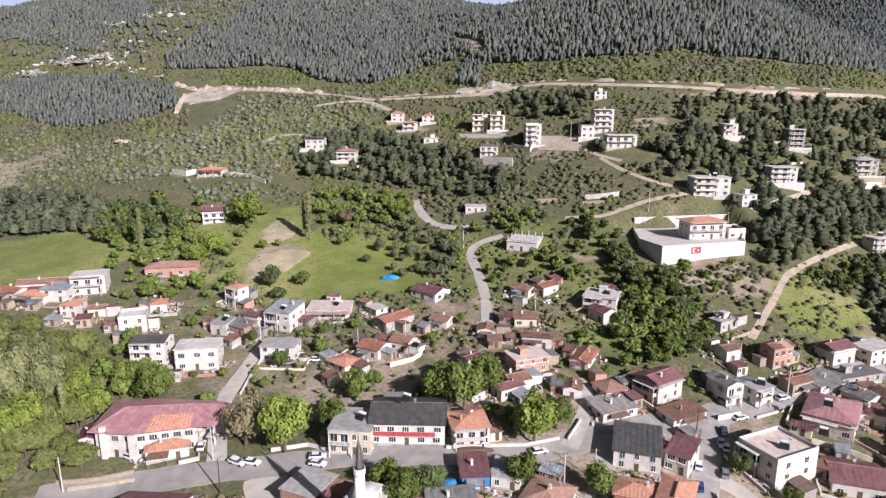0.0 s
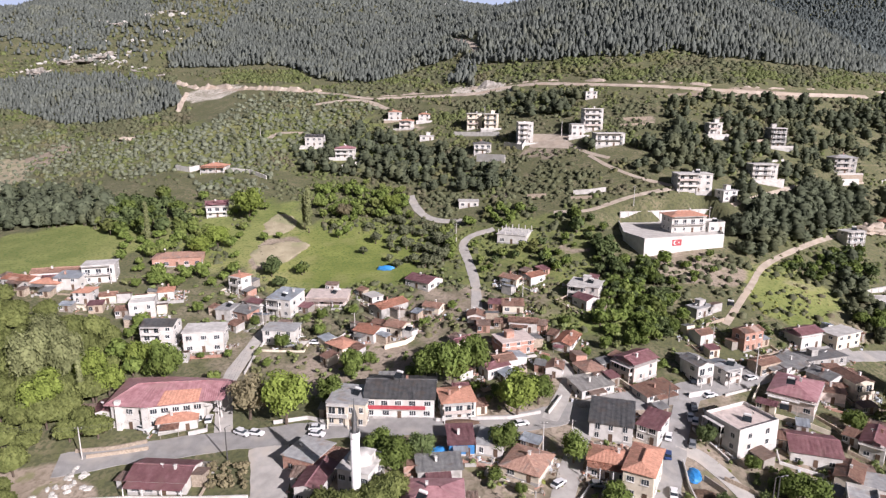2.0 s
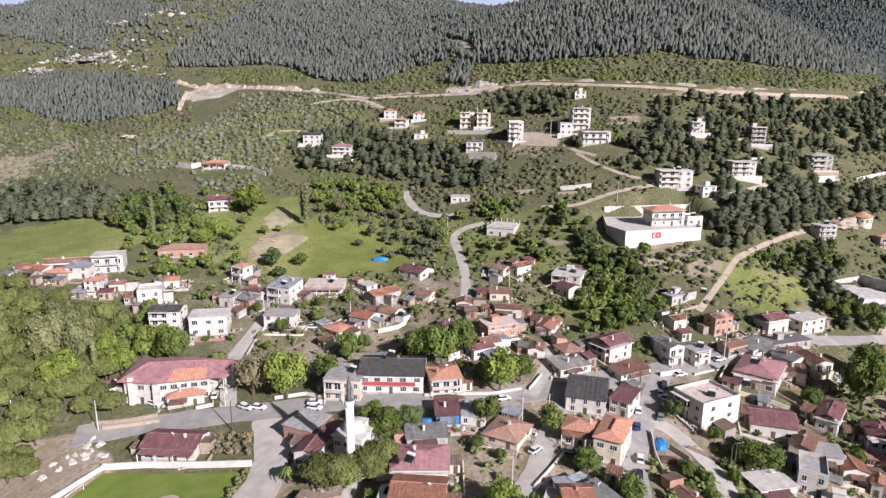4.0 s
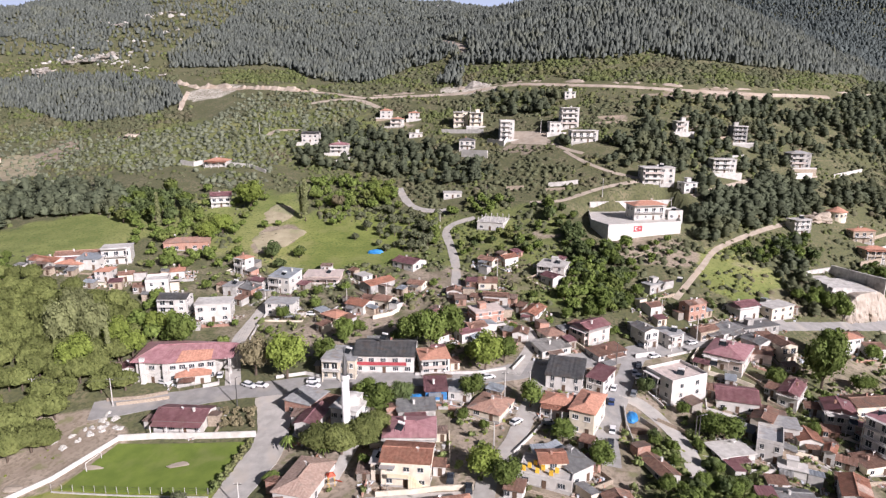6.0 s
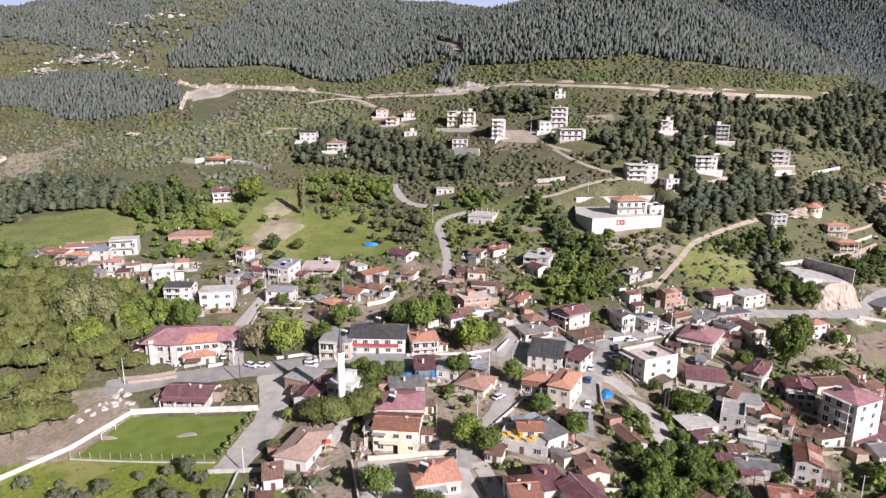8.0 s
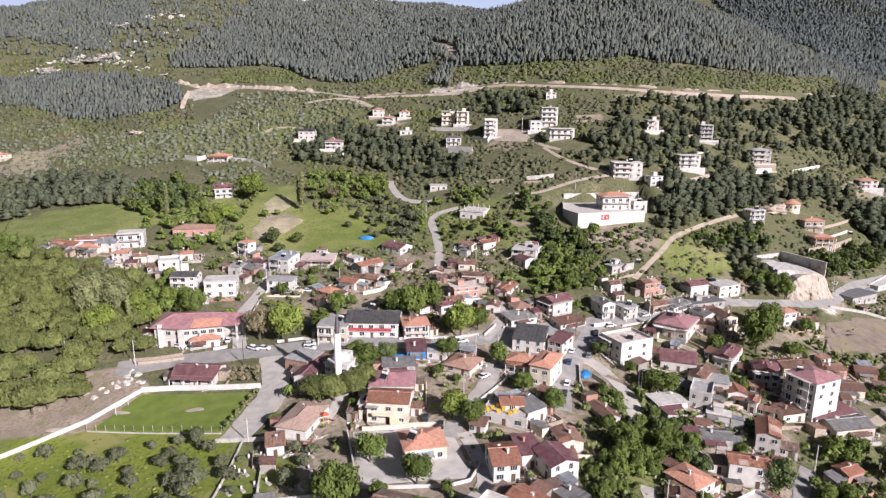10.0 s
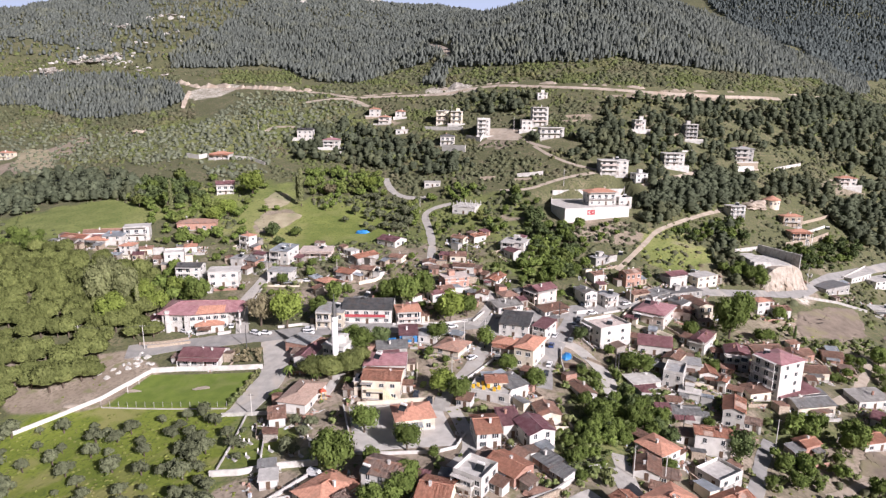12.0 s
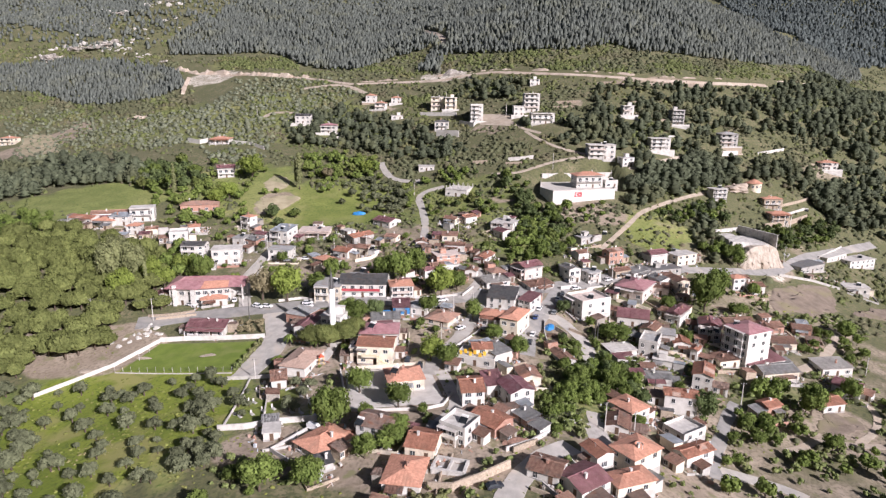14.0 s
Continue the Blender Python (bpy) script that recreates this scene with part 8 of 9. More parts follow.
wall_line("garden_wall", [(233.4, 233.8), (245.6, 243.3), (258.0, 252.6)], 1.0, 0.30, "concrete_white", "pale wall along the curving road")
fence([(-87.8, 97.5), (-46.6, 91.1)], 1.9, 2.9)
climbing_frame(-17.4, 90.8)
goal(-81.3, 105.7, 75)
car(-50.0, 137.1, -25, "car_white", "white parked car on the street")
car(-45.9, 136.3, -14, "car_white", "white parked car on the street")
car(-76.8, 139.9, -21, "car_white", "white parked car on the street")
car(-60.6, 143.3, 101, "car_white", "white parked car on the street")
car(80.2, 155.6, 20, "car_white", "white parked car on the street")
car(96.8, 165.8, 22, "car_white", "white parked car on the street")
car(70.4, 144.6, -106, "car_white", "white parked car on the street")
car(73.1, 149.3, -107, "car_dark", "dark parked car beside the street")
car(24.1, 131.0, -6, "car_dark", "dark parked car beside the street")
car(20.2, 131.2, -3, "car_silver", "silver parked car near a house")
car(-30.2, 136.9, 5, "car_white", "white parked car on the street")
car(61.4, 135.9, 68, "car_white", "white parked car on the street")
car(58.8, 128.6, 71, "car_blue", "blue pickup parked on the street")
car(55.6, 115.2, 71, "car_white", "white parked car on the street")
car(71.2, 143.4, 68, "car_white", "white parked car on the street")
car(67.0, 133.9, 66, "car_silver", "silver parked car near a house")
car(29.1, 115.3, 45, "car_white", "white parked car on the street")
car(38.2, 115.8, -5, "car_silver", "silver parked car near a house")
car(23.1, 137.1, 17, "car_white", "white parked car on the street")
car(-29.7, 134.3, -14, "car_white", "white parked car on the street")
car(53.5, 109.1, 73, "car_dark", "dark parked car beside the street")
car(-13.0, 52.8, -28, "car_white", "white van parked beside a wall", True)
car(14.9, 87.6, 85, "car_dark", "dark parked car beside the street")
car(-47.2, 181.1, 23, "car_silver", "silver parked car near a house")
car(-39.1, 182.4, -3, "car_white", "white parked car on the street")
car(36.3, 164.5, 73, "car_white", "white van parked beside a wall", True)
car(89.4, 169.2, 24, "car_dark", "dark parked car beside the street")
car(23.5, 205.9, 11, "car_white", "white van parked beside a wall", True)
car(78.0, 162.2, 66, "car_dark", "dark parked car beside the street")
car(-49.5, 136.6, -26, "car_white", "white parked car on the street")
car(10.7, 91.2, 84, "car_dark", "dark parked car beside the street")
pole(-87.7, 129.4, 9.0, "utility", 0)
pole(-50.6, 127.4, 8.7, "lamp", 30)
pole(-56.1, 138.6, 9.0, "utility", 20)
pole(99.0, 167.5, 9.0, "utility", 0)
pole(90.3, 179.7, 8.0, "utility", 0)
pole(0.9, 156.5, 9.0, "utility", 0)
pole(65.1, 147.5, 8.0, "lamp", 60)
pole(78.4, 115.0, 7.5, "lamp", 0)
pole(89.7, 82.7, 7.0, "lamp", 0)
pole(120.6, 87.0, 8.5, "utility", 0)
pole(66.5, 56.4, 9.0, "utility", 40)
pole(75.0, 57.0, 8.0, "utility", 40)
pole(34.6, 128.8, 8.0, "utility", 0)
pole(26.9, 125.0, 9.5, "utility", 0)
pole(8.8, 266.6, 8.0, "utility", 0)
pole(-12.0, 191.3, 8.0, "utility", 0)
pole(-59.6, 194.8, 8.0, "utility", 0)
pole(31.0, 421.5, 9.0, "utility", 0)
pole(91.9, 279.3, 9.0, "utility", 0)
pole(126.8, 276.8, 9.0, "utility", 0)
pole(204.1, 216.5, 9.0, "utility", 0)
pole(32.4, 211.8, 8.0, "utility", 0)
pole(-37.3, 84.8, 7.0, "utility", 0)
pole(21.9, 102.9, 8.0, "utility", 0)
pole(-111.2, 130.7, 8.0, "utility", 0)
pole(-26.8, 187.7, 8.0, "utility", 0)
pole(132.5, 97.1, 8.0, "utility", 0)
pole(184.1, 117.9, 8.0, "utility", 0)
pole(79.3, 114.8, 8.0, "lamp", 0)
pole(-122.0, 426.8, 9.0, "utility", 0)
pole(73.2, 367.8, 9.0, "utility", 0)
wires(66.5, 56.4, 8.6, 38.4, 40.3, 8.0)
wires(-87.7, 129.4, 8.6, -56.1, 138.6, 8.6)
wires(26.9, 125.0, 9.2, 34.6, 128.8, 7.6)
wires(-56.1, 138.6, 8.6, -59.6, 194.8, 7.6)
wires(90.3, 179.7, 7.6, 99.0, 167.5, 8.6)
wires(66.5, 56.4, 8.6, 75.0, 57.0, 7.6)
wires(-111.2, 130.7, 7.6, -87.7, 129.4, 8.6)
heap("worn_patch", -56.4, 104.1, 5.2, 1.2, 0.1, 25, "dirt_road", "pale worn earth patch on the pitch", "patch", 1)
heap("worn_patch", -79.6, 105.1, 3.6, 1.4, 0.1, 12, "dirt_road", "pale worn earth patch on the pitch", "patch", 2)
heap("tarpaulin", 63.2, 122.8, 3.4, 1.7, 1.0, 70, "tarp_blue", "bright blue tarpaulin over a long heap", "tarpaulin", 9)
heap("tarpaulin", -21.2, 243.2, 3.4, 1.8, 1.6, 0, "tarp_blue", "blue tarpaulin shelter on the meadow", "tarpaulin", 10)
heap("tarpaulin", -24.5, 220.0, 2.6, 1.5, 1.2, 10, "tarp_blue", "blue tarpaulin beside a house", "tarpaulin", 11)
heap("tarpaulin", 1.4, 126.0, 2.4, 1.3, 1.4, 5, "tarp_blue", "blue tarpaulin awning below the red roof", "tarpaulin", 12)
heap("scrap_mound", 62.9, 116.4, 3.2, 1.6, 0.9, 0, "wood_dark", "heap of scrap wood and metal", "heap", 13)
heap("firewood_heap", 7.6, 137.6, 5.0, 1.2, 0.9, 0, "wood_dark", "long stack of brown firewood", "heap", 14)
heap("rubble_mound", 43.8, 147.9, 6.0, 1.6, 0.8, 12, "wood_grey", "heap of planks and rubble", "heap", 15)
heap("rubble_mound", -55.8, 125.0, 4.0, 2.0, 1.0, 0, "wood_grey", "heap of scrap beside the clubhouse", "heap", 16)
heap("rubble_mound", 40.1, 43.0, 4.0, 2.2, 1.3, 0, "tile_brown", "heap of broken tiles", "heap", 17)
heap("rock_face", 207.3, 283.9, 7.0, 5.0, 3.4, 0, "pale_cut", "pale earth cut beside the villas", "rock", 18)
heap("rock_face", -430.9, 690.4, 9.8, 6.4, 5.0, 0, "rock", "pale rock scar on the mountain", "rock", 26)
heap("rock_face", -415.7, 718.3, 9.8, 7.2, 3.4, 0, "rock", "grey cliff on the mountain", "rock", 27)
heap("rock_face", -388.8, 713.9, 11.2, 7.2, 2.9, 0, "rock", "grey cliff on the mountain", "rock", 28)
heap("rock_face", -369.0, 724.4, 8.4, 7.2, 3.8, 0, "rock", "grey cliff on the mountain", "rock", 29)
heap("rock_face", -375.6, 718.7, 8.4, 6.4, 3.4, 0, "rock", "grey cliff on the mountain", "rock", 30)
heap("rock_face", -414.7, 849.5, 8.4, 7.2, 3.4, 0, "rock", "grey cliff on the mountain", "rock", 31)
heap("rock_face", -371.1, 908.2, 9.8, 7.2, 1.7, 0, "rock", "grey rocks on the mountain", "rock", 32)
heap("rock_face", -289.5, 673.3, 4.9, 4.0, 1.7, 0, "rock", "grey rocks on the mountain", "rock", 33)
heap("rock_face", -323.4, 683.9, 6.3, 4.0, 1.7, 0, "rock", "grey rocks on the mountain", "rock", 34)
heap("rock_face", -238.8, 479.8, 5.6, 4.0, 1.7, 0, "pale_cut", "bare pale earth bank", "rock", 35)
raw_bank([(-270, 641), (-258, 634), (-235, 613), (-208, 603), (-176, 580), (-143, 561), (-100, 540)], 7.5, 4.0, "pale_cut", "pale quarried bank at the bend of the unpaved road", 3, 0.1)
raw_bank([(-224, 548), (-229, 570), (-236, 604)], 4.5, 3.5, "pale_cut", "pale eroded gully below the quarried bank", 5, 0.05)
raw_bank([(-64, 508), (-24, 500), (11, 489), (31, 482), (49, 477), (76, 468), (102, 450), (138, 431), (178, 420), (223, 423), (275, 438), (340, 466), (420, 520)], 3.6, 2.6, "pale_cut", "pale pinkish bank cut along the upper road", 9, 0.28)
raw_bank([(26, 483), (38, 479), (52, 476)], 6.5, 3.5, "rock", "grey rock outcrop above the upper road", 12, 0.0)
outcrops([(-416, 730, 12, 16, 3.2), (-379, 719, 12, 18, 3.4), (-430, 720, 10, 10, 2.6), (-362, 709, 8, 10, 2.6), (-427, 860, 9, 8, 3.2), (-376, 890, 14, 7, 3.4), (-248, 1142, 28, 22, 5.5), (-111, 1325, 34, 22, 7.0), (18, 1156, 20, 9, 4.0),
          (-328, 699, 8, 7, 2.0), (-428, 816, 16, 8, 2.2), (-453, 699, 12, 10, 2.4), (-358, 740, 10, 7, 2.0), (-340, 823, 14, 8, 2.2), (-301, 776, 10, 6, 1.9), (-272, 902, 16, 6, 2.6), (-390, 780, 30, 16, 1.8)], 4)
slab_wall(18.2, 31.6, 25.8, 29.4, ground(22, 30.5), 0.9, "concrete_white", "low pale block wall of an unfinished foundation")
slab_wall(19.8, 36.4, 27.2, 34.2, ground(23, 35.5), 0.7, "concrete_white", "low pale block wall of an unfinished foundation")
slab_wall(18.2, 31.8, 19.7, 36.2, ground(19, 34), 0.8, "plaster_grey", "low grey block wall of an unfinished foundation")
slab_wall(22.1, 30.8, 23.4, 35.0, ground(22.7, 33), 0.6, "plaster_grey", "low grey dividing wall of an unfinished foundation")
slab_wall(25.9, 29.6, 27.1, 34.0, ground(26.5, 32), 0.8, "plaster_grey", "low grey block wall of an unfinished foundation")
patch("yard", [(18.4, 31.6), (25.7, 29.5), (27.0, 34.0), (19.9, 36.2)], "paving", "pale concrete floor of an unfinished foundation", "yard", 0.12, 8)
car(32.5, 24.5, 20, "car_dark", "dark parked car beside the street")
brng = random.Random(21)
for bx, by in ((-96, 115), (-91, 116), (-88, 118), (-87, 123), (-87, 125.5), (-82, 120), (-94, 113), (-85, 121), (-83.5, 124), (-90, 119.5), (-92.5, 117.5), (-86, 119.5)):
    for _ in range(2):
        heap("boulder", bx + brng.uniform(-1.2, 1.2), by + brng.uniform(-1, 1), brng.uniform(0.5, 1.2), brng.uniform(0.4, 0.9), brng.uniform(0.4, 0.8), brng.uniform(0, 180), "limestone", "pale limestone boulder on the bare earth", "boulder", brng.randrange(90), 0.5)
heap("earth_mound", -98.0, 99.0, 2.6, 1.6, 0.5, 0, "dirt_road", "low mound of pale earth on the dirt ground", "heap", 41)
solar_heater(132.5, 119.3, 14.4, -30)
solar_heater(-1.7, 100.8, 20.7, -30)
solar_heater(-9.3, 145.9, 26.8, -30)
solar_heater(101.9, 194.8, 31.3, -30)
solar_heater(93.5, 141.0, 20.2, -30)
solar_heater(101.0, 152.2, 22.2, -30)
solar_heater(245.2, 270.7, 28.5, -30)
solar_heater(126.1, 121.4, 10.8, -30)
solar_heater(-8.4, 181.0, 27.1, -30)
solar_heater(-0.1, 45.9, 15.9, -30)
solar_heater(7.4, 73.8, 17.0, -30)
solar_heater(-54.5, 204.8, 30.8, -30)
for hx, hy, hz in SOLAR:
    solar_heater(hx, hy, hz, -30)
for gx, gy, gr, gs in free_places([(-41.2, 72.0), (-37.1, 81.0), (-17.6, 78.1), (-13.8, 60.9), (-27.0, 58.1), (-38.4, 58.2)], 3.6, 0.6, 0.8, 77, keep=0.6):
    gravestone(gx, gy, 40 + 20 * (gs - 1), gs)


def sky_backdrop():
    """The pale hazy sky low over the crests, far behind the mountain."""
    m = bpy.data.materials.new("hazy_sky")
    m.use_nodes = True
    m.node_tree.nodes.clear()
    e, o = m.node_tree.nodes.new("ShaderNodeEmission"), m.node_tree.nodes.new("ShaderNodeOutputMaterial")
    e.inputs["Color"].default_value, e.inputs["Strength"].default_value = (0.74, 0.84, 1.0, 1), 0.52
    m.node_tree.links.new(e.outputs[0], o.inputs["Surface"])
    MATS["hazy_sky"] = m
    bm = bmesh.new()
    rows = []
    for z in (-300, 500, 1300, 2000):
        rows.append([bm.verts.new((4300 * math.sin(radians(a)), 4300 * math.cos(radians(a)) - 100, z)) for a in range(-50, 51, 5)])
    for lo, hi in zip(rows, rows[1:]):
        for k in range(len(lo) - 1):
            bm.faces.new((lo[k], lo[k + 1], hi[k + 1], hi[k]))
    return tagged(new("backdrop", mesh_of("backdrop", bm, "hazy_sky")), "pale hazy blue-white sky behind the mountain", "sky", kind="structure")


sky_backdrop()

# ---- planting ----
def on_grass_slope(p):
    return ((p[0] - 133) / 21) ** 2 + ((p[1] - 213) / 20) ** 2 < 1.0


grove("stone_pine", 1.60,
      free_places([(-156, 190), (-133, 195), (-113, 180), (-108, 187), (-91, 156), (-94, 151), (-124, 145)], 5.8, 2.9, 3.8, 0, avoid=.55, stretch=(1.2, 1.65))
      + free_places([(-156, 133), (-197, 193), (-172, 203), (-157, 206), (-127, 172), (-96, 156), (-85, 136), (-102, 131), (-142, 130)], 5.5, 2.8, 3.8, 1, avoid=.55, stretch=(1.2, 1.65))
      + free_places([(-153, 128), (-141, 128), (-101, 129), (-95, 117), (-99, 108), (-114, 102), (-121, 95), (-129, 91)], 5.6, 3.0, 4.0, 2, avoid=.55, stretch=(1.2, 1.65)),
      "rounded olive-green stone pine in a dense plantation")
grove("olive", 3.20,
      free_places([(-111, 82), (-86, 93), (-60, 90), (-49, 61), (-44, 37), (-88, 37), (-117, 74)], 7.8, 1.7, 2.5, 20)
      + free_places([(-60, 90), (-45, 87), (-41, 63), (-32, 36), (-45, 37)], 4.6, 1.8, 2.6, 21)
      + free_places([(-45, 83), (-17, 79), (-14, 59), (-38, 58)], 6.0, 1.4, 2.2, 22, keep=0.7)
      + free_places([(-25, 293), (9, 286), (10, 246), (-5, 238), (-21, 245)], 6.0, 2.2, 3.0, 23)
      + free_places([(-40, 267), (-24, 277), (-19, 239), (-32, 240)], 9.0, 1.8, 2.6, 24, keep=0.7)
      + free_places([(-52, 296), (-25, 296), (-23, 272), (-46, 272)], 14.0, 1.8, 2.4, 25, keep=0.6)
      + free_places([(-125, 92), (-109, 88), (-96, 68), (-90, 51), (-90, 38), (-104, 38), (-120, 66)], 5.0, 2.2, 3.4, 26, keep=0.85)
      + free_places([(-88, 46), (-44, 40), (-40, 26), (-90, 26)], 6.6, 1.8, 2.7, 27),
      "grey-green olive tree on the grass")
stuff("hillside_olive_grove", "far_olive", 1.0,
      free_places([(-189, 474), (-164, 548), (-44, 482), (-63, 434), (-95, 409), (-94, 345), (-149, 368), (-189, 361), (-237, 419), (-215, 455)], 5.0, 1.6, 2.4, 40, keep=0.85, clump=0.4)
      + free_places([(-403, 542), (-358, 563), (-291, 503), (-189, 474), (-207, 438), (-228, 403), (-236, 362), (-276, 362)], 5.0, 1.4, 2.3, 41, keep=0.62, clump=0.5)
      + free_places([(-145, 358), (-93, 341), (-92, 315), (-132, 330)], 5.0, 1.7, 2.5, 42)
      + free_places([(-163, 543), (-62, 496), (-65, 522), (-137, 557), (-192, 576)], 5.4, 1.6, 2.4, 43, keep=0.8)
      + free_places([(-353, 486), (-317, 476), (-265, 396), (-309, 412)], 6.5, 1.2, 1.5, 44, avoid=-2.6),
      "olive trees covering the hillside in uneven rows", "trees")
stuff("valley_wood", "broadleaf", 0.85,
      free_places([(110, 95), (200, 110), (250, 160), (310, 110), (250, 20), (130, -30), (90, 30)], 8.0, 1.6, 2.8, 60, keep=0.5, avoid=.75, clump=0.7)
      + free_places([(4, 295), (23, 294), (45, 283), (48, 274), (42, 269), (17, 277)], 5.0, 1.6, 2.6, 61, keep=0.7, clump=0.5)
      + free_places([(23, 257), (41, 253), (57, 254), (61, 240), (48, 229), (36, 236), (25, 243)], 5.2, 1.2, 2.2, 62, keep=0.6, clump=0.5)
      + free_places([(1, 280), (11, 280), (12, 250), (4, 247)], 5.0, 1.6, 2.6, 63, keep=0.7, clump=0.5)
      + free_places([(15, 265), (19, 264), (21, 230), (17, 217)], 4.5, 1.4, 2.2, 64, keep=0.8, clump=0.3)
      + free_places([(87, 238), (114, 245), (119, 236), (103, 212), (88, 206)], 6.0, 1.5, 2.6, 65, keep=0.5, clump=0.8)
      + free_places([(134, 234), (155, 244), (189, 262), (171, 235), (150, 232)], 5.5, 1.3, 2.3, 66, keep=0.5, clump=0.9)
      + free_places([(-109, 189), (-106, 194), (-88, 182), (-77, 168), (-91, 156)], 6.5, 2.6, 3.8, 67, clump=0.3)
      + free_places([(-142, 266), (-123, 279), (-108, 280), (-97, 247), (-81, 238), (-87, 220), (-113, 221), (-132, 244)], 5.2, 1.5, 2.7, 68, keep=0.75, clump=0.3)
      + free_places([(-65, 338), (-45, 345), (-19, 332), (-13, 294), (-33, 296), (-46, 272), (-55, 284), (-64, 316)], 5.2, 1.5, 2.8, 69, keep=0.75, clump=0.3)
      + free_places([(52, 206), (67, 220), (86, 206), (77, 181), (59, 177), (54, 192)], 5.0, 1.7, 2.9, 70, keep=0.9, clump=0.3)
      + free_places([(-79, 177), (-62, 177), (-63, 160), (-78, 166)], 6.0, 1.6, 2.6, 71, keep=0.6, clump=0.3)
      + free_places([(57, 91), (77, 96), (68, 62), (54, 60)], 5.5, 1.3, 2.1, 72, keep=0.5, clump=0.3)
      + free_places([(112, 118), (132, 129), (124, 107), (106, 97)], 6.5, 1.5, 2.4, 73, keep=0.6, clump=0.3)
      + free_places([(-128, 330), (-86, 326), (-66, 290), (-78, 240), (-112, 262)], 6.4, 1.4, 2.7, 74, keep=0.55, clump=0.7),
      "mixed green broadleaf trees in the valley", "trees")
RAVINE = (free_places([(140, 236), (161, 246), (182, 249), (153, 230), (140, 223)], 5.5, 1.8, 2.8, 81, keep=0.6, clump=0.6)
      + free_places([(200, 244), (236, 258), (226, 242), (200, 232)], 5.5, 1.8, 2.6, 82, keep=0.6, clump=0.6)
      + free_places([(216, 249), (242, 267), (272, 276), (249, 249), (216, 227), (203, 225)], 4.8, 1.6, 2.6, 83, keep=0.7, clump=0.6)
      + free_places([(43, 286), (68, 273), (82, 268), (86, 236), (90, 206), (77, 178), (68, 180), (66, 205), (64, 224), (62, 240), (60, 262)], 5.0, 1.7, 2.8, 84, keep=0.9, clump=0.4)
      + free_places([(-176, 312), (-140, 315), (-115, 293), (-113, 280), (-142, 266), (-162, 279)], 6.0, 2.6, 3.6, 85, clump=0.25)
      + free_places([(13, 245), (42, 258), (57, 241), (48, 229), (25, 233)], 6.0, 1.3, 2.3, 86, keep=0.55, clump=0.25)
      + free_places([(169, 254), (195, 270), (183, 242), (164, 227)], 5.0, 2.0, 3.0, 87, clump=0.25)
      + free_places([(214, 252), (251, 269), (251, 258), (210, 231)], 5.5, 1.8, 2.6, 88, keep=0.8, clump=0.25)
      + free_places([(-77, 249), (-55, 245), (-52, 226), (-66, 223)], 6.0, 2.2, 3.0, 89, keep=0.7, clump=0.25))
RAVINE = [p for p in RAVINE if not on_grass_slope(p)]
stuff("ravine_wood", "dark", 0.80, [p for p in RAVINE if math.sin(p[0] * 1.3 + 2 * math.sin(p[1] / 9)) > -0.25], "dense dark green trees filling the ravine", "trees")
stuff("ravine_thicket", "broadleaf", 0.80, [p for p in RAVINE if math.sin(p[0] * 1.3 + 2 * math.sin(p[1] / 9)) <= -0.25], "lighter green trees mixed through the ravine", "trees")
grove("broadleaf", 2.40,
      free_places([(64, 197), (73, 231), (87, 233), (91, 212), (83, 185), (68, 179)], 6.0, 1.8, 2.8, 90, keep=0.8, avoid=.7)
      + free_places([(52, 206), (66, 206), (66, 170), (57, 158), (45, 175)], 7.0, 1.6, 2.6, 91, keep=0.6, avoid=.7),
      "fresh green tree in the ravine")
stuff("hillside_pine_wood", "pine", 0.27,
      free_places([(153, 216), (164, 248), (184, 250), (171, 234), (170, 205), (157, 194)], 4.4, 1.5, 2.6, 99, keep=0.9)
      + free_places([(-93, 395), (-85, 432), (-55, 432), (-9, 404), (21, 352), (45, 319), (19, 316), (-13, 331), (-46, 353), (-77, 354)], 5.4, 1.8, 3.3, 100, keep=0.8, clump=0.4)
      + free_places([(125, 265), (175, 307), (227, 322), (272, 329), (246, 293), (203, 285), (152, 252), (122, 240), (123, 255)], 4.6, 1.7, 3.2, 101, stretch=(0.85, 1.4), keep=0.75, clump=1.0)
      + free_places([(142, 393), (290, 425), (754, 893), (325, 378), (246, 354), (202, 348), (125, 341)], 5.2, 1.7, 3.3, 102, stretch=(0.85, 1.4), keep=0.55, clump=1.2)
      + free_places([(67, 351), (125, 341), (130, 314), (111, 298), (91, 325)], 7.0, 1.7, 3.4, 103, stretch=(0.75, 1.25), keep=0.7, clump=0.6)
      + free_places([(-310, 379), (-251, 354), (-189, 342), (-162, 301), (-157, 279), (-205, 287), (-242, 292)], 6.0, 2.2, 3.9, 104, stretch=(0.85, 1.35), clump=0.6)
      + free_places([(46, 460), (98, 426), (84, 389), (62, 402), (35, 419)], 7.0, 1.7, 3.4, 105, stretch=(0.75, 1.25), keep=0.8, clump=0.6)
      + free_places([(108, 343), (150, 341), (204, 349), (229, 350), (213, 321), (147, 281), (120, 295)], 4.8, 1.7, 3.2, 106, stretch=(0.85, 1.4), keep=0.65, clump=1.1)
      + free_places([(300, 429), (689, 853), (818, 860), (413, 400), (306, 354), (283, 358)], 6.0, 1.7, 3.4, 107, stretch=(0.75, 1.25), keep=0.75, clump=0.8)
      + free_places([(310, 361), (359, 380), (420, 380), (440, 270), (290, 272), (261, 276)], 6.0, 1.7, 3.5, 108, stretch=(0.75, 1.25), keep=0.6, clump=1.0)
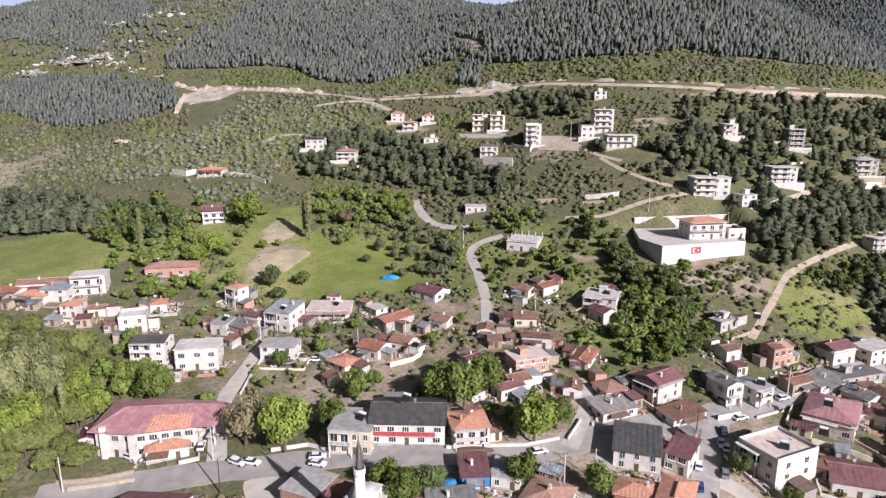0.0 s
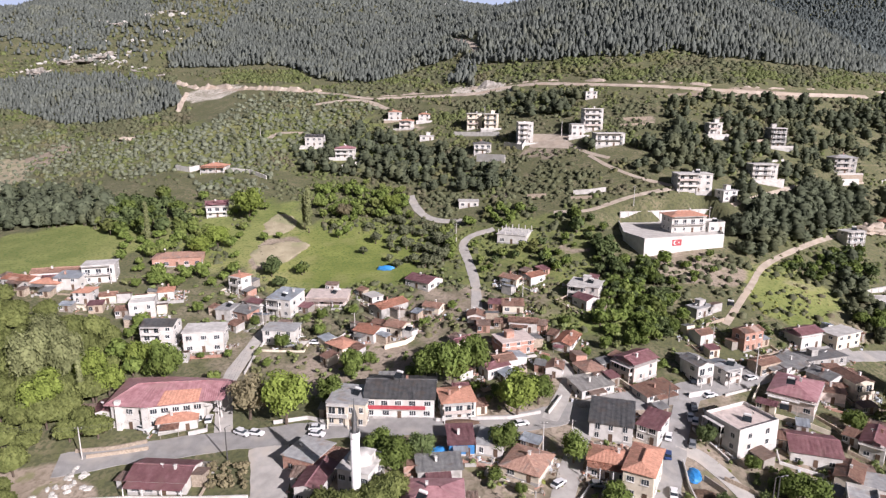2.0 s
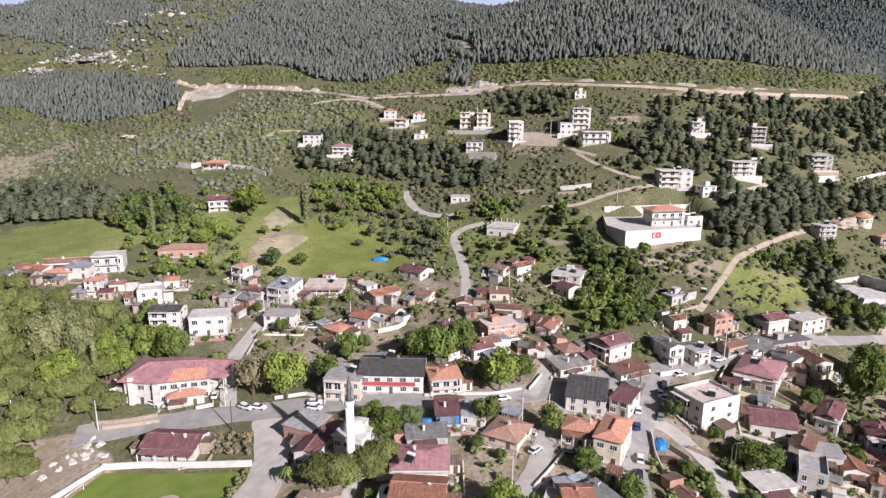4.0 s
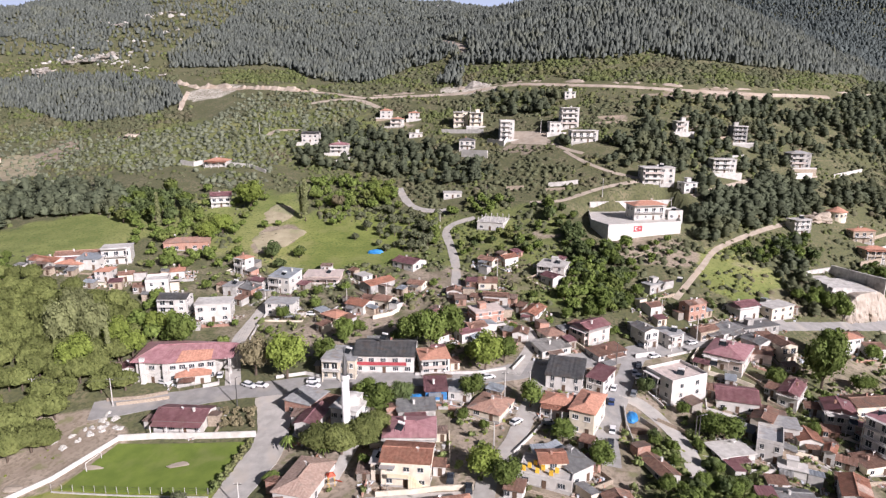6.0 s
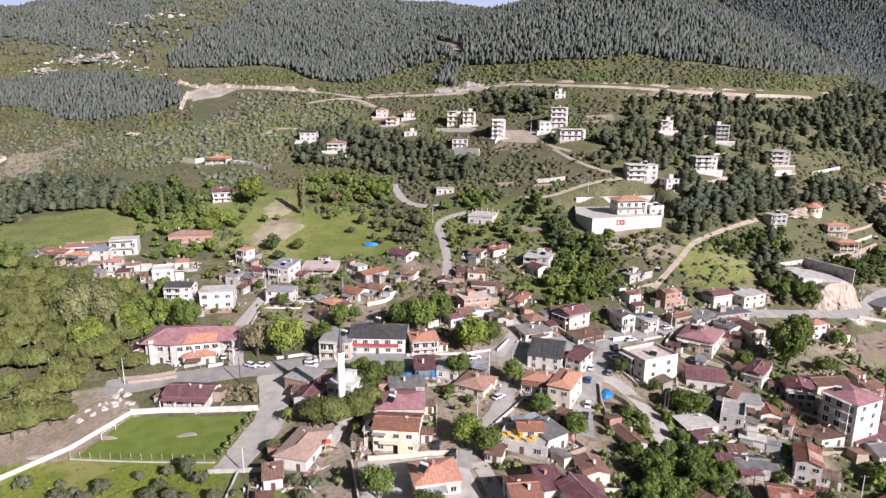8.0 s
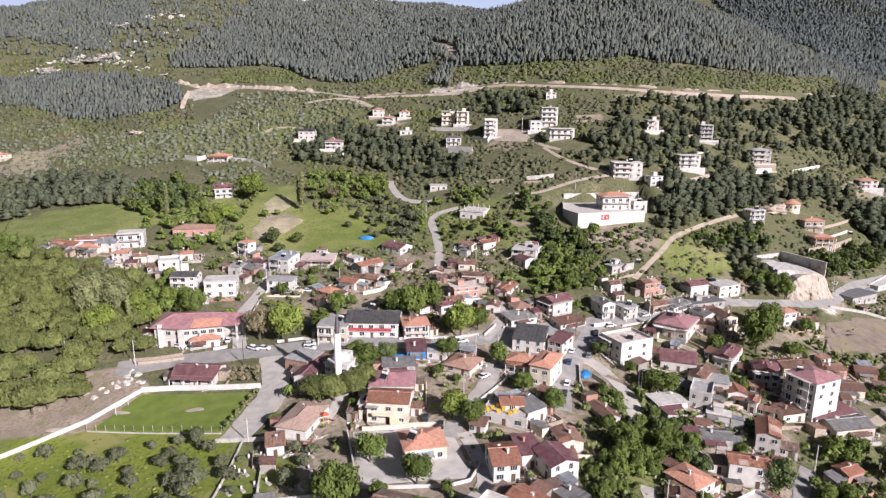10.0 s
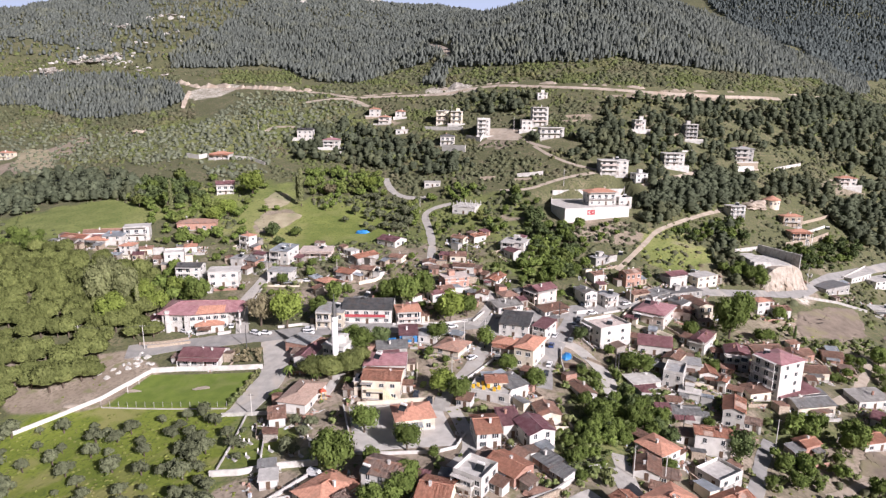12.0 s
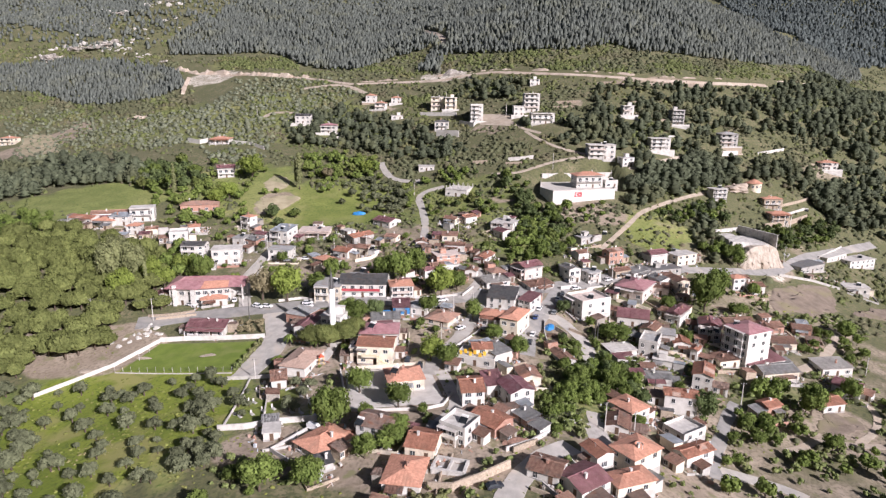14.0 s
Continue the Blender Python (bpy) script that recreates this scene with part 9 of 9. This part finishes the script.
      + free_places([(212, 318), (292, 329), (259, 284), (258, 309), (218, 297)], 5.2, 1.7, 3.4, 109, stretch=(0.75, 1.25), keep=0.85, clump=0.6)
      + free_places([(274, 326), (339, 348), (372, 345), (334, 291), (258, 270), (265, 301)], 5.6, 1.7, 3.4, 110, stretch=(0.75, 1.25), clump=0.6)
      + free_places([(168, 311), (210, 314), (222, 307), (216, 294), (153, 265), (129, 265)], 4.8, 1.7, 3.3, 111, stretch=(0.85, 1.4), keep=0.85, clump=0.8),
      "dark pines scattered over the hillside", "trees")
stuff("terrace_pine_wood", "pine", 1.0,
      free_places([(124, 246), (138, 287), (163, 306), (194, 309), (214, 301), (195, 272), (159, 257), (131, 238)], 4.4, 1.8, 3.6, 112, stretch=(0.85, 1.3), keep=0.95, avoid=.6),
      "dense dark pines beside the villa terrace", "trees")
# meadows and plots that stay open: middle, and two half axes
for mx, my, ux, uy, vx, vy in ((-39, 256, 20, -0, -2, 15), (-164, 257, 27, -1, -8, 14), (-51, 245, 11, 0, -2, 10), (-71, 263, 12, 1, -3, 14), (-76, 295, 7, 0, -3, 13)):
    KEEP_CLEAR += [(mx + a * ux + b * vx, my + a * uy + b * vy, 9) for a in (-1, -0.5, 0, 0.5, 1) for b in (-1, 0, 1)]
SCRUB = (free_places([(-93, 395), (-85, 432), (-55, 432), (-9, 404), (21, 352), (45, 319), (19, 316), (-13, 331), (-46, 353), (-77, 354)], 4.0, 1.3, 2.4, 120, keep=0.6, clump=0.5)
      + free_places([(141, 398), (289, 423), (395, 467), (268, 304), (201, 281), (151, 250), (114, 239), (123, 267), (170, 308), (124, 338)], 4.6, 1.2, 2.1, 121, keep=0.6, clump=0.9)
      + free_places([(-62, 491), (100, 435), (143, 396), (155, 340), (244, 351), (230, 328), (139, 300), (79, 275), (27, 311), (-9, 406)], 5.0, 1.2, 2.1, 122, keep=0.6, clump=1.0)
      + free_places([(-13, 331), (47, 299), (44, 277), (19, 280), (-7, 299)], 4.5, 1.5, 2.4, 123, keep=0.85, clump=0.8)
      + free_places([(-58, 501), (47, 465), (295, 433), (377, 473), (732, 920), (305, 450), (119, 436), (64, 473), (31, 475)], 4.4, 1.3, 2.2, 124, keep=0.8, clump=0.7)
      + free_places([(49, 492), (179, 447), (330, 490), (305, 450), (170, 423), (72, 471)], 5.5, 1.3, 2.3, 125, keep=0.8, clump=0.8)
      + free_places([(117, 247), (144, 245), (195, 271), (152, 205), (126, 199), (116, 229)], 5.5, 1.1, 2.0, 126, keep=0.6, clump=0.8)
      + free_places([(-371, 536), (-189, 474), (-187, 392), (-245, 346)], 5.0, 1.2, 2.0, 127, keep=0.7, clump=0.8)
      + free_places([(-60, 185), (120, 185), (420, 240), (470, 430), (200, 470), (-150, 420), (-120, 260)], 3.0, 0.5, 1.7, 128, keep=0.66, clump=1.0)
      + free_places([(-150, 420), (470, 430), (560, 640), (100, 600), (-150, 560)], 4.3, 1.0, 2.6, 129, keep=0.66, clump=0.9)
      + free_places([(-330, 190), (-140, 230), (-150, 420), (-350, 400)], 5.0, 1.0, 1.9, 130, keep=0.5, clump=0.9)
      + free_places([(140, 185), (260, 140), (330, 190), (400, 260), (250, 240)], 3.4, 0.7, 2.2, 131, keep=0.6, clump=0.9)
      + free_places([(-285, 685), (-175, 670), (-112, 579), (-153, 579), (-219, 626)], 7.0, 1.3, 2.2, 132, keep=0.7, clump=0.8)
      + free_places([(87, 232), (172, 256), (167, 214), (150, 208), (124, 205), (97, 211)], 5.0, 1.1, 2.0, 133, keep=0.75, clump=0.8)
      + free_places([(-92, 337), (-13, 331), (-12, 294), (-45, 267), (-60, 296)], 4.5, 1.0, 1.8, 134, keep=0.7, clump=0.8)
      + free_places([(181, 177), (227, 179), (147, 65), (99, 57), (116, 93)], 6.0, 1.0, 1.9, 135, keep=0.5, clump=0.8)
      + free_places([(287, 486), (838, 1073), (1072, 1118), (1006, 1035), (748, 938), (266, 438)], 5.0, 1.3, 2.3, 136, keep=0.75, clump=0.8)
      + free_places([(-534, 738), (-296, 712), (-243, 617), (-483, 660)], 5.0, 1.4, 3.0, 137, keep=0.85, clump=0.8)
      + free_places([(-464, 633), (-321, 569), (-221, 560), (-184, 471), (-280, 492), (-395, 529)], 4.6, 1.4, 3.0, 138, keep=0.85, clump=0.8))
SCRUB += free_places([(32, 538), (81, 504), (145, 479), (181, 485), (195, 468), (268, 470), (335, 502), (774, 1006), (714, 915), (253, 440), (160, 429), (102, 453), (54, 477), (30, 480), (16, 496)], 4.0, 1.2, 2.4, 139, keep=0.8, clump=0.7)
SCRUB += free_places([(-580, 742), (-464, 733), (-362, 701), (-303, 721), (-309, 757), (-274, 829), (-291, 1004), (-450, 1040), (-700, 950)], 7.5, 1.5, 3.2, 141, keep=0.7, clump=0.6)
GREENER = (free_places([(-232, 676), (-148, 649), (-120, 594), (-114, 577), (-203, 612)], 4.0, 1.6, 2.8, 142, keep=0.95)
           + free_places([(-125, 577), (-54, 547), (-23, 573), (16, 558), (27, 543), (4, 506), (-67, 521)], 6.0, 1.0, 2.0, 143, keep=0.6, clump=0.8))


def greener(p):
    """Patches of fresher shrubs among the dull scrub."""
    return math.sin(p[0] / 17 + 1.9 * math.sin(p[1] / 29)) * math.sin(p[1] / 21 + 2.1 * math.sin(p[0] / 37)) + 0.35 * math.sin(p[0] * 7.3 + p[1] * 3.1) > 0.12


SCRUB = [p for p in SCRUB if not on_grass_slope(p) or math.sin(p[0] * 3.7 + p[1] * 5.1) > 0.3]
stuff("scrub", "scrub", 1.0, [p for p in SCRUB if not greener(p)], "low dull green scrub covering the slopes", "bushes")
stuff("shrubs", "shrub", 1.0, GREENER + [p for p in SCRUB if greener(p)], "fresh green shrubs in patches on the slopes", "bushes")
stuff("flower_bed", "purple", 0.30,
      free_places([(-55, 126), (-43, 125), (-41, 119), (-43, 116), (-52, 117)], 1.7, 0.6, 0.9, 140),
      "low purplish flowering shrubs in a garden bed", "bushes")
stuff("meadow_weeds", "weed", 1.0,
      free_places([(-122, 78), (-109, 86), (-86, 94), (-60, 90), (-45, 88), (-36, 30), (-90, 26)], 1.9, 0.2, 0.75, 150, avoid=-2.0, keep=0.5, clump=1.0, stretch=(0.4, 0.9))
      + free_places([(-110, 94), (-84, 118), (-92, 124), (-124, 98)], 2.6, 0.2, 0.5, 151, avoid=-2.0, keep=0.3, clump=1.0, stretch=(0.4, 0.9))
      + free_places([(-30, 25), (-40, 55), (-10, 38), (20, 60), (60, 50), (110, 60), (40, 10)], 2.6, 0.2, 0.7, 152, avoid=-1.0, keep=0.5, clump=1.0, stretch=(0.4, 0.9))
      + free_places([(-20, 108), (30, 130), (70, 148), (180, 178), (215, 170), (140, 60), (40, 60)], 3.0, 0.2, 0.7, 153, avoid=-0.5, keep=0.45, clump=1.0, stretch=(0.4, 0.9))
      + free_places([(112, 203), (126, 228), (150, 234), (153, 213), (129, 198)], 2.2, 0.3, 0.9, 154, keep=0.5, clump=1.0, stretch=(0.4, 0.9)),
      "low tufts of weeds and rough grass", "weeds")
stuff("village_bushes", "bush", 0.38,
      free_places([(-48, 91), (-43, 110), (-38, 108), (-43, 87)], 2.4, 1.0, 1.6, 160)
      + [(-45.9 + 0.22 * k + 0.5 * math.sin(k * 2.3), 91.5 + 0.95 * k, 0.9 + 0.35 * math.sin(k * 1.7), 1.1) for k in range(20)]
      + free_places([(57, 120), (108, 124), (102, 84), (69, 62), (51, 69)], 3.0, 0.8, 1.6, 161, keep=0.6, clump=0.8)
      + free_places([(58, 92), (67, 117), (82, 120), (92, 106), (82, 68), (64, 58)], 2.6, 0.8, 1.5, 167, keep=0.9, clump=0.3)
      + free_places([(121, 158), (188, 180), (218, 166), (143, 59), (87, 49), (100, 102)], 3.4, 0.8, 1.7, 162, keep=0.62, clump=0.9)
      + free_places([(-127, 234), (4, 237), (61, 205), (143, 192), (132, 174), (30, 138), (-31, 139), (-52, 146), (-62, 190), (-108, 194)], 3.3, 0.6, 1.5, 163, keep=0.42, clump=1.0)
      + free_places([(-22, 108), (71, 148), (181, 177), (127, 79), (87, 49), (-10, 38)], 3.3, 0.6, 1.5, 164, keep=0.42, clump=1.0)
      + free_places([(20, 40), (110, 95), (200, 110), (260, 180), (330, 130), (270, 20), (130, -40), (30, -20), (0, 20)], 4.2, 0.6, 1.9, 165, keep=0.6, clump=1.0)
      + free_places([(50, 74), (63, 79), (68, 66), (61, 54), (48, 54)], 2.5, 0.7, 1.4, 168, keep=0.9)
      + free_places([(-34, 27), (-37, 45), (-10, 36), (10, 28), (36, 25), (30, 0), (-60, 0)], 3.4, 0.7, 1.5, 166, keep=0.6, clump=0.9),
      "garden bushes between the houses", "bushes")
grove("broadleaf", 4.00,
      free_places([(58, 92), (67, 117), (82, 120), (92, 106), (82, 68), (64, 58)], 4.8, 1.4, 2.4, 180, keep=0.8, avoid=.75)
      + free_places([(50, 74), (63, 79), (68, 66), (61, 54), (48, 54)], 4.6, 1.2, 2.2, 188, keep=0.85, avoid=.7)
      + free_places([(78, 99), (96, 100), (91, 78), (74, 78)], 6.0, 1.6, 2.5, 181, keep=0.7, avoid=.8)
      + free_places([(153, 131), (186, 152), (206, 158), (190, 122), (157, 110)], 5.4, 1.6, 2.7, 182, keep=0.75, avoid=.8)
      + free_places([(117, 99), (175, 105), (143, 59), (93, 50)], 8.0, 1.8, 3.0, 183, keep=0.6, avoid=.8)
      + free_places([(115, 125), (135, 130), (148, 149), (124, 146)], 6.5, 1.6, 2.6, 184, keep=0.6, avoid=.8)
      + free_places([(-138, 223), (-72, 230), (9, 209), (56, 186), (139, 185), (128, 168), (30, 140), (-31, 142), (-57, 160), (-118, 186)], 10.2, 1.7, 2.8, 185, keep=0.55, avoid=.75, clump=0.6)
      + free_places([(-14, 107), (71, 148), (181, 177), (127, 79), (87, 49), (-5, 38)], 10.2, 1.7, 2.8, 186, keep=0.55, avoid=.75, clump=0.6)
      + free_places([(-32, 26), (-34, 40), (-15, 35), (-8, 26), (-20, 10), (-50, 5)], 6.0, 1.6, 2.6, 187, keep=0.75, avoid=.7),
      "leafy garden tree between the houses")
grove("dark", 4.00,
      free_places([(58, 92), (67, 117), (82, 120), (92, 106), (82, 68), (64, 58)], 9.0, 1.6, 2.6, 192, keep=0.7, avoid=.75),
      "dark green tree in the overgrown village valley")
grove("purple", 4.00,
      free_places([(58, 92), (67, 117), (82, 120), (92, 106), (82, 68), (64, 58)], 12.0, 1.4, 2.2, 193, keep=0.7, avoid=.75),
      "brownish half-bare tree in the overgrown village valley")
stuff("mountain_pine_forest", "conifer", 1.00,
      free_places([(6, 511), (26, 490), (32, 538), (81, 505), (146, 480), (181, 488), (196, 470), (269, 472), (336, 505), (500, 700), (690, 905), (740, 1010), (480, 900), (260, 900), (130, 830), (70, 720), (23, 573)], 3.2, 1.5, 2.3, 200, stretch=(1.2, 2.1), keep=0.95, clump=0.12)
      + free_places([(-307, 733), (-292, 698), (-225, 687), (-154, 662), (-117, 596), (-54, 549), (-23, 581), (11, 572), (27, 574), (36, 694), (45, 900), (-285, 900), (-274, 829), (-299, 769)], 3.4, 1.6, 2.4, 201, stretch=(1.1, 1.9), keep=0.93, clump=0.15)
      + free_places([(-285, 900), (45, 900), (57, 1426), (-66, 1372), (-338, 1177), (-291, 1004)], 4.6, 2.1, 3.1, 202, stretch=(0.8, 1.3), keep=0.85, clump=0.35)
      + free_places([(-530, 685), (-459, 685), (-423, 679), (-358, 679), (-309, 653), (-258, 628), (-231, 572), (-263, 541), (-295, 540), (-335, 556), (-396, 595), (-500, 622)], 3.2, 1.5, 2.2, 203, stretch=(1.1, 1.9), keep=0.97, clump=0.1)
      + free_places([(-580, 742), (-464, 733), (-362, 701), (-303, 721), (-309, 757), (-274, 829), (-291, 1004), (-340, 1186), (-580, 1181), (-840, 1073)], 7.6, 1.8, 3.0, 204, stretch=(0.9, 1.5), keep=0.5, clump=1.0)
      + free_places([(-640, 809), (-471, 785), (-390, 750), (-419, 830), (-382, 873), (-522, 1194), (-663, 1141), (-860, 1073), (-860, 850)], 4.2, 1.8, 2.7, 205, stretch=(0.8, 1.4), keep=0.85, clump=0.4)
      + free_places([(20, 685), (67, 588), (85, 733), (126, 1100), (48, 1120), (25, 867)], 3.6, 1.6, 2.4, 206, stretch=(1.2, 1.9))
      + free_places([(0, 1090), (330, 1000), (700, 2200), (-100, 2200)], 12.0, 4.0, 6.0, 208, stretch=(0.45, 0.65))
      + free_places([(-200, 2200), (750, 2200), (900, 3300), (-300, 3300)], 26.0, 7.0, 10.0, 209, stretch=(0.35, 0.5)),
      "dark pine forest covering the mountain, haze mixed into its green", "forest")
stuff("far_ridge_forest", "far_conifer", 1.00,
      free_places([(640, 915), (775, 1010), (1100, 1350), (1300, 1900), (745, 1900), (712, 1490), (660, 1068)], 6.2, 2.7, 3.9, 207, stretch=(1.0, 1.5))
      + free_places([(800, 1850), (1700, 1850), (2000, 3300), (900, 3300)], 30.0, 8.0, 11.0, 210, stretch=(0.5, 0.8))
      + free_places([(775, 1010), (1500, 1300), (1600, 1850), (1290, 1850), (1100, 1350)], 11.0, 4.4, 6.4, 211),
      "conifers covering the farther ridge, their green tinted blue for haze", "forest")
grove("broadleaf", 4.00,
      free_places([(-245, 233), (-176, 230), (-163, 212), (-166, 196), (-240, 190)], 6.0, 1.8, 3.2, 190, keep=0.75, avoid=.7, clump=0.4)
      + [(170.5, 198.0, 3.4, 1.3), (167.0, 203.0, 3.2, 1.3), (164.5, 208.0, 3.0, 1.2), (173.0, 204.5, 3.2, 1.4), (160.0, 203.5, 2.8, 1.1), (155.5, 206.0, 2.6, 1.1)],
      "leafy green tree at the edge of the fields")
stuff("meadow_edge_pines", "pine", 1.0,
      free_places([(-262, 316), (-160, 301), (-150, 274), (-185, 266), (-240, 262)], 6.0, 2.4, 4.0, 191, stretch=(0.9, 1.35), keep=0.9),
      "dark pines above the meadow", "trees")
tree("palm", -30.6, 105.2, 2.2, 1.20, "palm tree with drooping green fronds")
tree("palm", -20.5, 101.6, 2.4, 1.00, "palm tree with drooping green fronds")
tree("palm", -32.2, 93.2, 2.2, 0.80, "short palm tree with drooping green fronds")
tree("broadleaf", -8.5, 53.2, 5.2, 1.15, "large leafy green tree beside the cemetery wall")
tree("broadleaf", 9.0, 62.4, 3.6, 1.10, "leafy tree on the paved school yard")
tree("broadleaf", -3.0, 71.9, 4.0, 1.00, "leafy tree at the corner of the school yard")
tree("stone_pine", -22.1, 103.5, 4.6, 1.15, "dark umbrella pine in the row before the mosque")
tree("stone_pine", -16.6, 102.4, 4.8, 1.15, "dark umbrella pine in the row before the mosque")
tree("stone_pine", -11.3, 104.3, 4.6, 1.15, "dark umbrella pine in the row before the mosque")
tree("stone_pine", -8.8, 109.0, 4.2, 1.15, "dark umbrella pine in the row before the mosque")
tree("broadleaf", -8.9, 118.8, 4.6, 0.92, "large leafy green tree behind the mosque")
tree("dark", -2.3, 123.2, 3.0, 1.20, "dark green tree beside the roadside shops")
tree("broadleaf", -12.8, 125.3, 3.6, 0.90, "large leafy green tree behind the mosque")
tree("broadleaf", 5.4, 154.5, 5.5, 1.20, "large leafy tree among the houses")
tree("broadleaf", -1.4, 156.5, 4.5, 1.20, "large leafy tree among the houses")
tree("broadleaf", 11.9, 161.2, 5.0, 1.20, "large leafy tree among the houses")
tree("bright", 22.4, 140.8, 5.5, 1.15, "large bright green tree beside the road")
tree("broadleaf", 29.0, 146.7, 4.0, 1.10, "leafy green tree beside the road")
tree("bright", -38.8, 140.1, 6.0, 1.15, "large spreading green tree beside the lane")
tree("purple", -49.5, 143.2, 5.5, 1.10, "large brownish tree beside the lane")
tree("broadleaf", 133.1, 147.7, 6.0, 1.50, "tall dense green tree between houses")
tree("broadleaf", 145.8, 164.6, 5.0, 1.30, "tall dense green tree between houses")
tree("bright", 18.3, 92.4, 4.2, 0.90, "rounded yellow-green tree beside the street")
tree("broadleaf", 23.4, 88.8, 3.6, 1.00, "leafy tree beside the street")
tree("poplar", -60.5, 280.6, 3.3, 1.10, "tall pale poplar on the meadow edge")
tree("poplar", -63.8, 286.5, 2.2, 1.20, "tall pale poplar on the meadow edge")
tree("poplar", -128.0, 261.8, 2.4, 1.30, "tall slender green poplar tree")
tree("bright", -91.6, 292.7, 7.0, 1.10, "broad pale green tree behind the farmhouse")
tree("bright", -102.0, 251.7, 4.5, 1.00, "bright green tree beside the brick house")
tree("bright", -96.8, 260.4, 5.0, 1.00, "bright green tree beside the brick house")
tree("purple", -46.4, 296.5, 4.0, 1.00, "leafless purplish tree on the meadow")
tree("bright", -23.2, 305.1, 4.5, 1.00, "bright green tree beside the lane")
tree("poplar", -98.4, 150.3, 1.8, 1.20, "tall slender green poplar tree")
tree("willow", -115.2, 156.3, 5.8, 1.60, "large pale olive-green willow in the wood")
tree("willow", -106.0, 157.7, 5.4, 1.60, "large pale olive-green willow in the wood")
tree("willow", -119.0, 171.2, 4.8, 1.50, "pale olive-green willow in the wood")
tree("bright", -100.5, 158.9, 4.4, 1.20, "bright green tree behind the school")
tree("bright", -109.4, 155.4, 4.2, 1.00, "bright green tree before the willows")
tree("broadleaf", -79.1, 161.7, 4.4, 1.30, "bright green tree beside the white house")
tree("cypress", -101.3, 155.3, 1.4, 1.20, "slender dark cypress beside the wood")
tree("bright", -105.9, 143.8, 5.0, 1.20, "bright green tree in the wood")
tree("bright", -92.6, 153.9, 4.0, 1.10, "bright green tree beside the school")
tree("bright", -89.9, 167.7, 4.0, 1.10, "bright green tree behind the school")
tree("broadleaf", -24.2, 161.5, 3.5, 1.20, "leafy tree behind the restaurant")
tree("broadleaf", -28.2, 147.9, 4.0, 1.00, "leafy tree behind the restaurant")
tree("broadleaf", 9.7, 48.6, 3.0, 1.00, "leafy tree between houses")
tree("broadleaf", -21.6, 29.1, 4.5, 1.00, "leafy tree beside the bare plot")
tree("broadleaf", -10.5, 29.4, 4.0, 1.00, "leafy tree beside the orange roof")
tree("broadleaf", 63.9, 80.1, 4.0, 1.00, "leafy tree in a garden")
tree("broadleaf", 144.3, 86.6, 4.5, 1.20, "tall leafy tree in a field corner")
tree("dark", 103.0, 75.0, 4.0, 1.20, "dark leafy tree beside a house")
tree("broadleaf", 197.2, 151.0, 4.0, 1.00, "leafy tree beside the road")
tree("cypress", 164.3, 156.1, 1.2, 1.00, "slender dark green cypress tree")
tree("broadleaf", 1.8, 39.4, 3.2, 1.00, "leafy tree between houses")
tree("broadleaf", 8.9, 43.9, 3.0, 1.00, "round leafy tree beside a white house")
tree("broadleaf", 17.8, 126.3, 3.6, 1.00, "leafy tree behind the bungalow")
tree("broadleaf", 34.2, 123.5, 3.4, 1.10, "leafy tree at the street corner")
tree("broadleaf", 48.2, 98.8, 3.6, 1.00, "leafy tree beside the street")
tree("broadleaf", 40.6, 108.4, 3.2, 0.90, "leafy tree below the orange roof")
tree("dark", 70.7, 134.5, 2.6, 1.10, "dark leafy tree in a street garden")
tree("broadleaf", 87.1, 116.2, 4.5, 0.90, "spreading leafy tree behind the pole")
tree("broadleaf", 83.8, 118.1, 3.5, 0.90, "spreading leafy tree behind the pole")
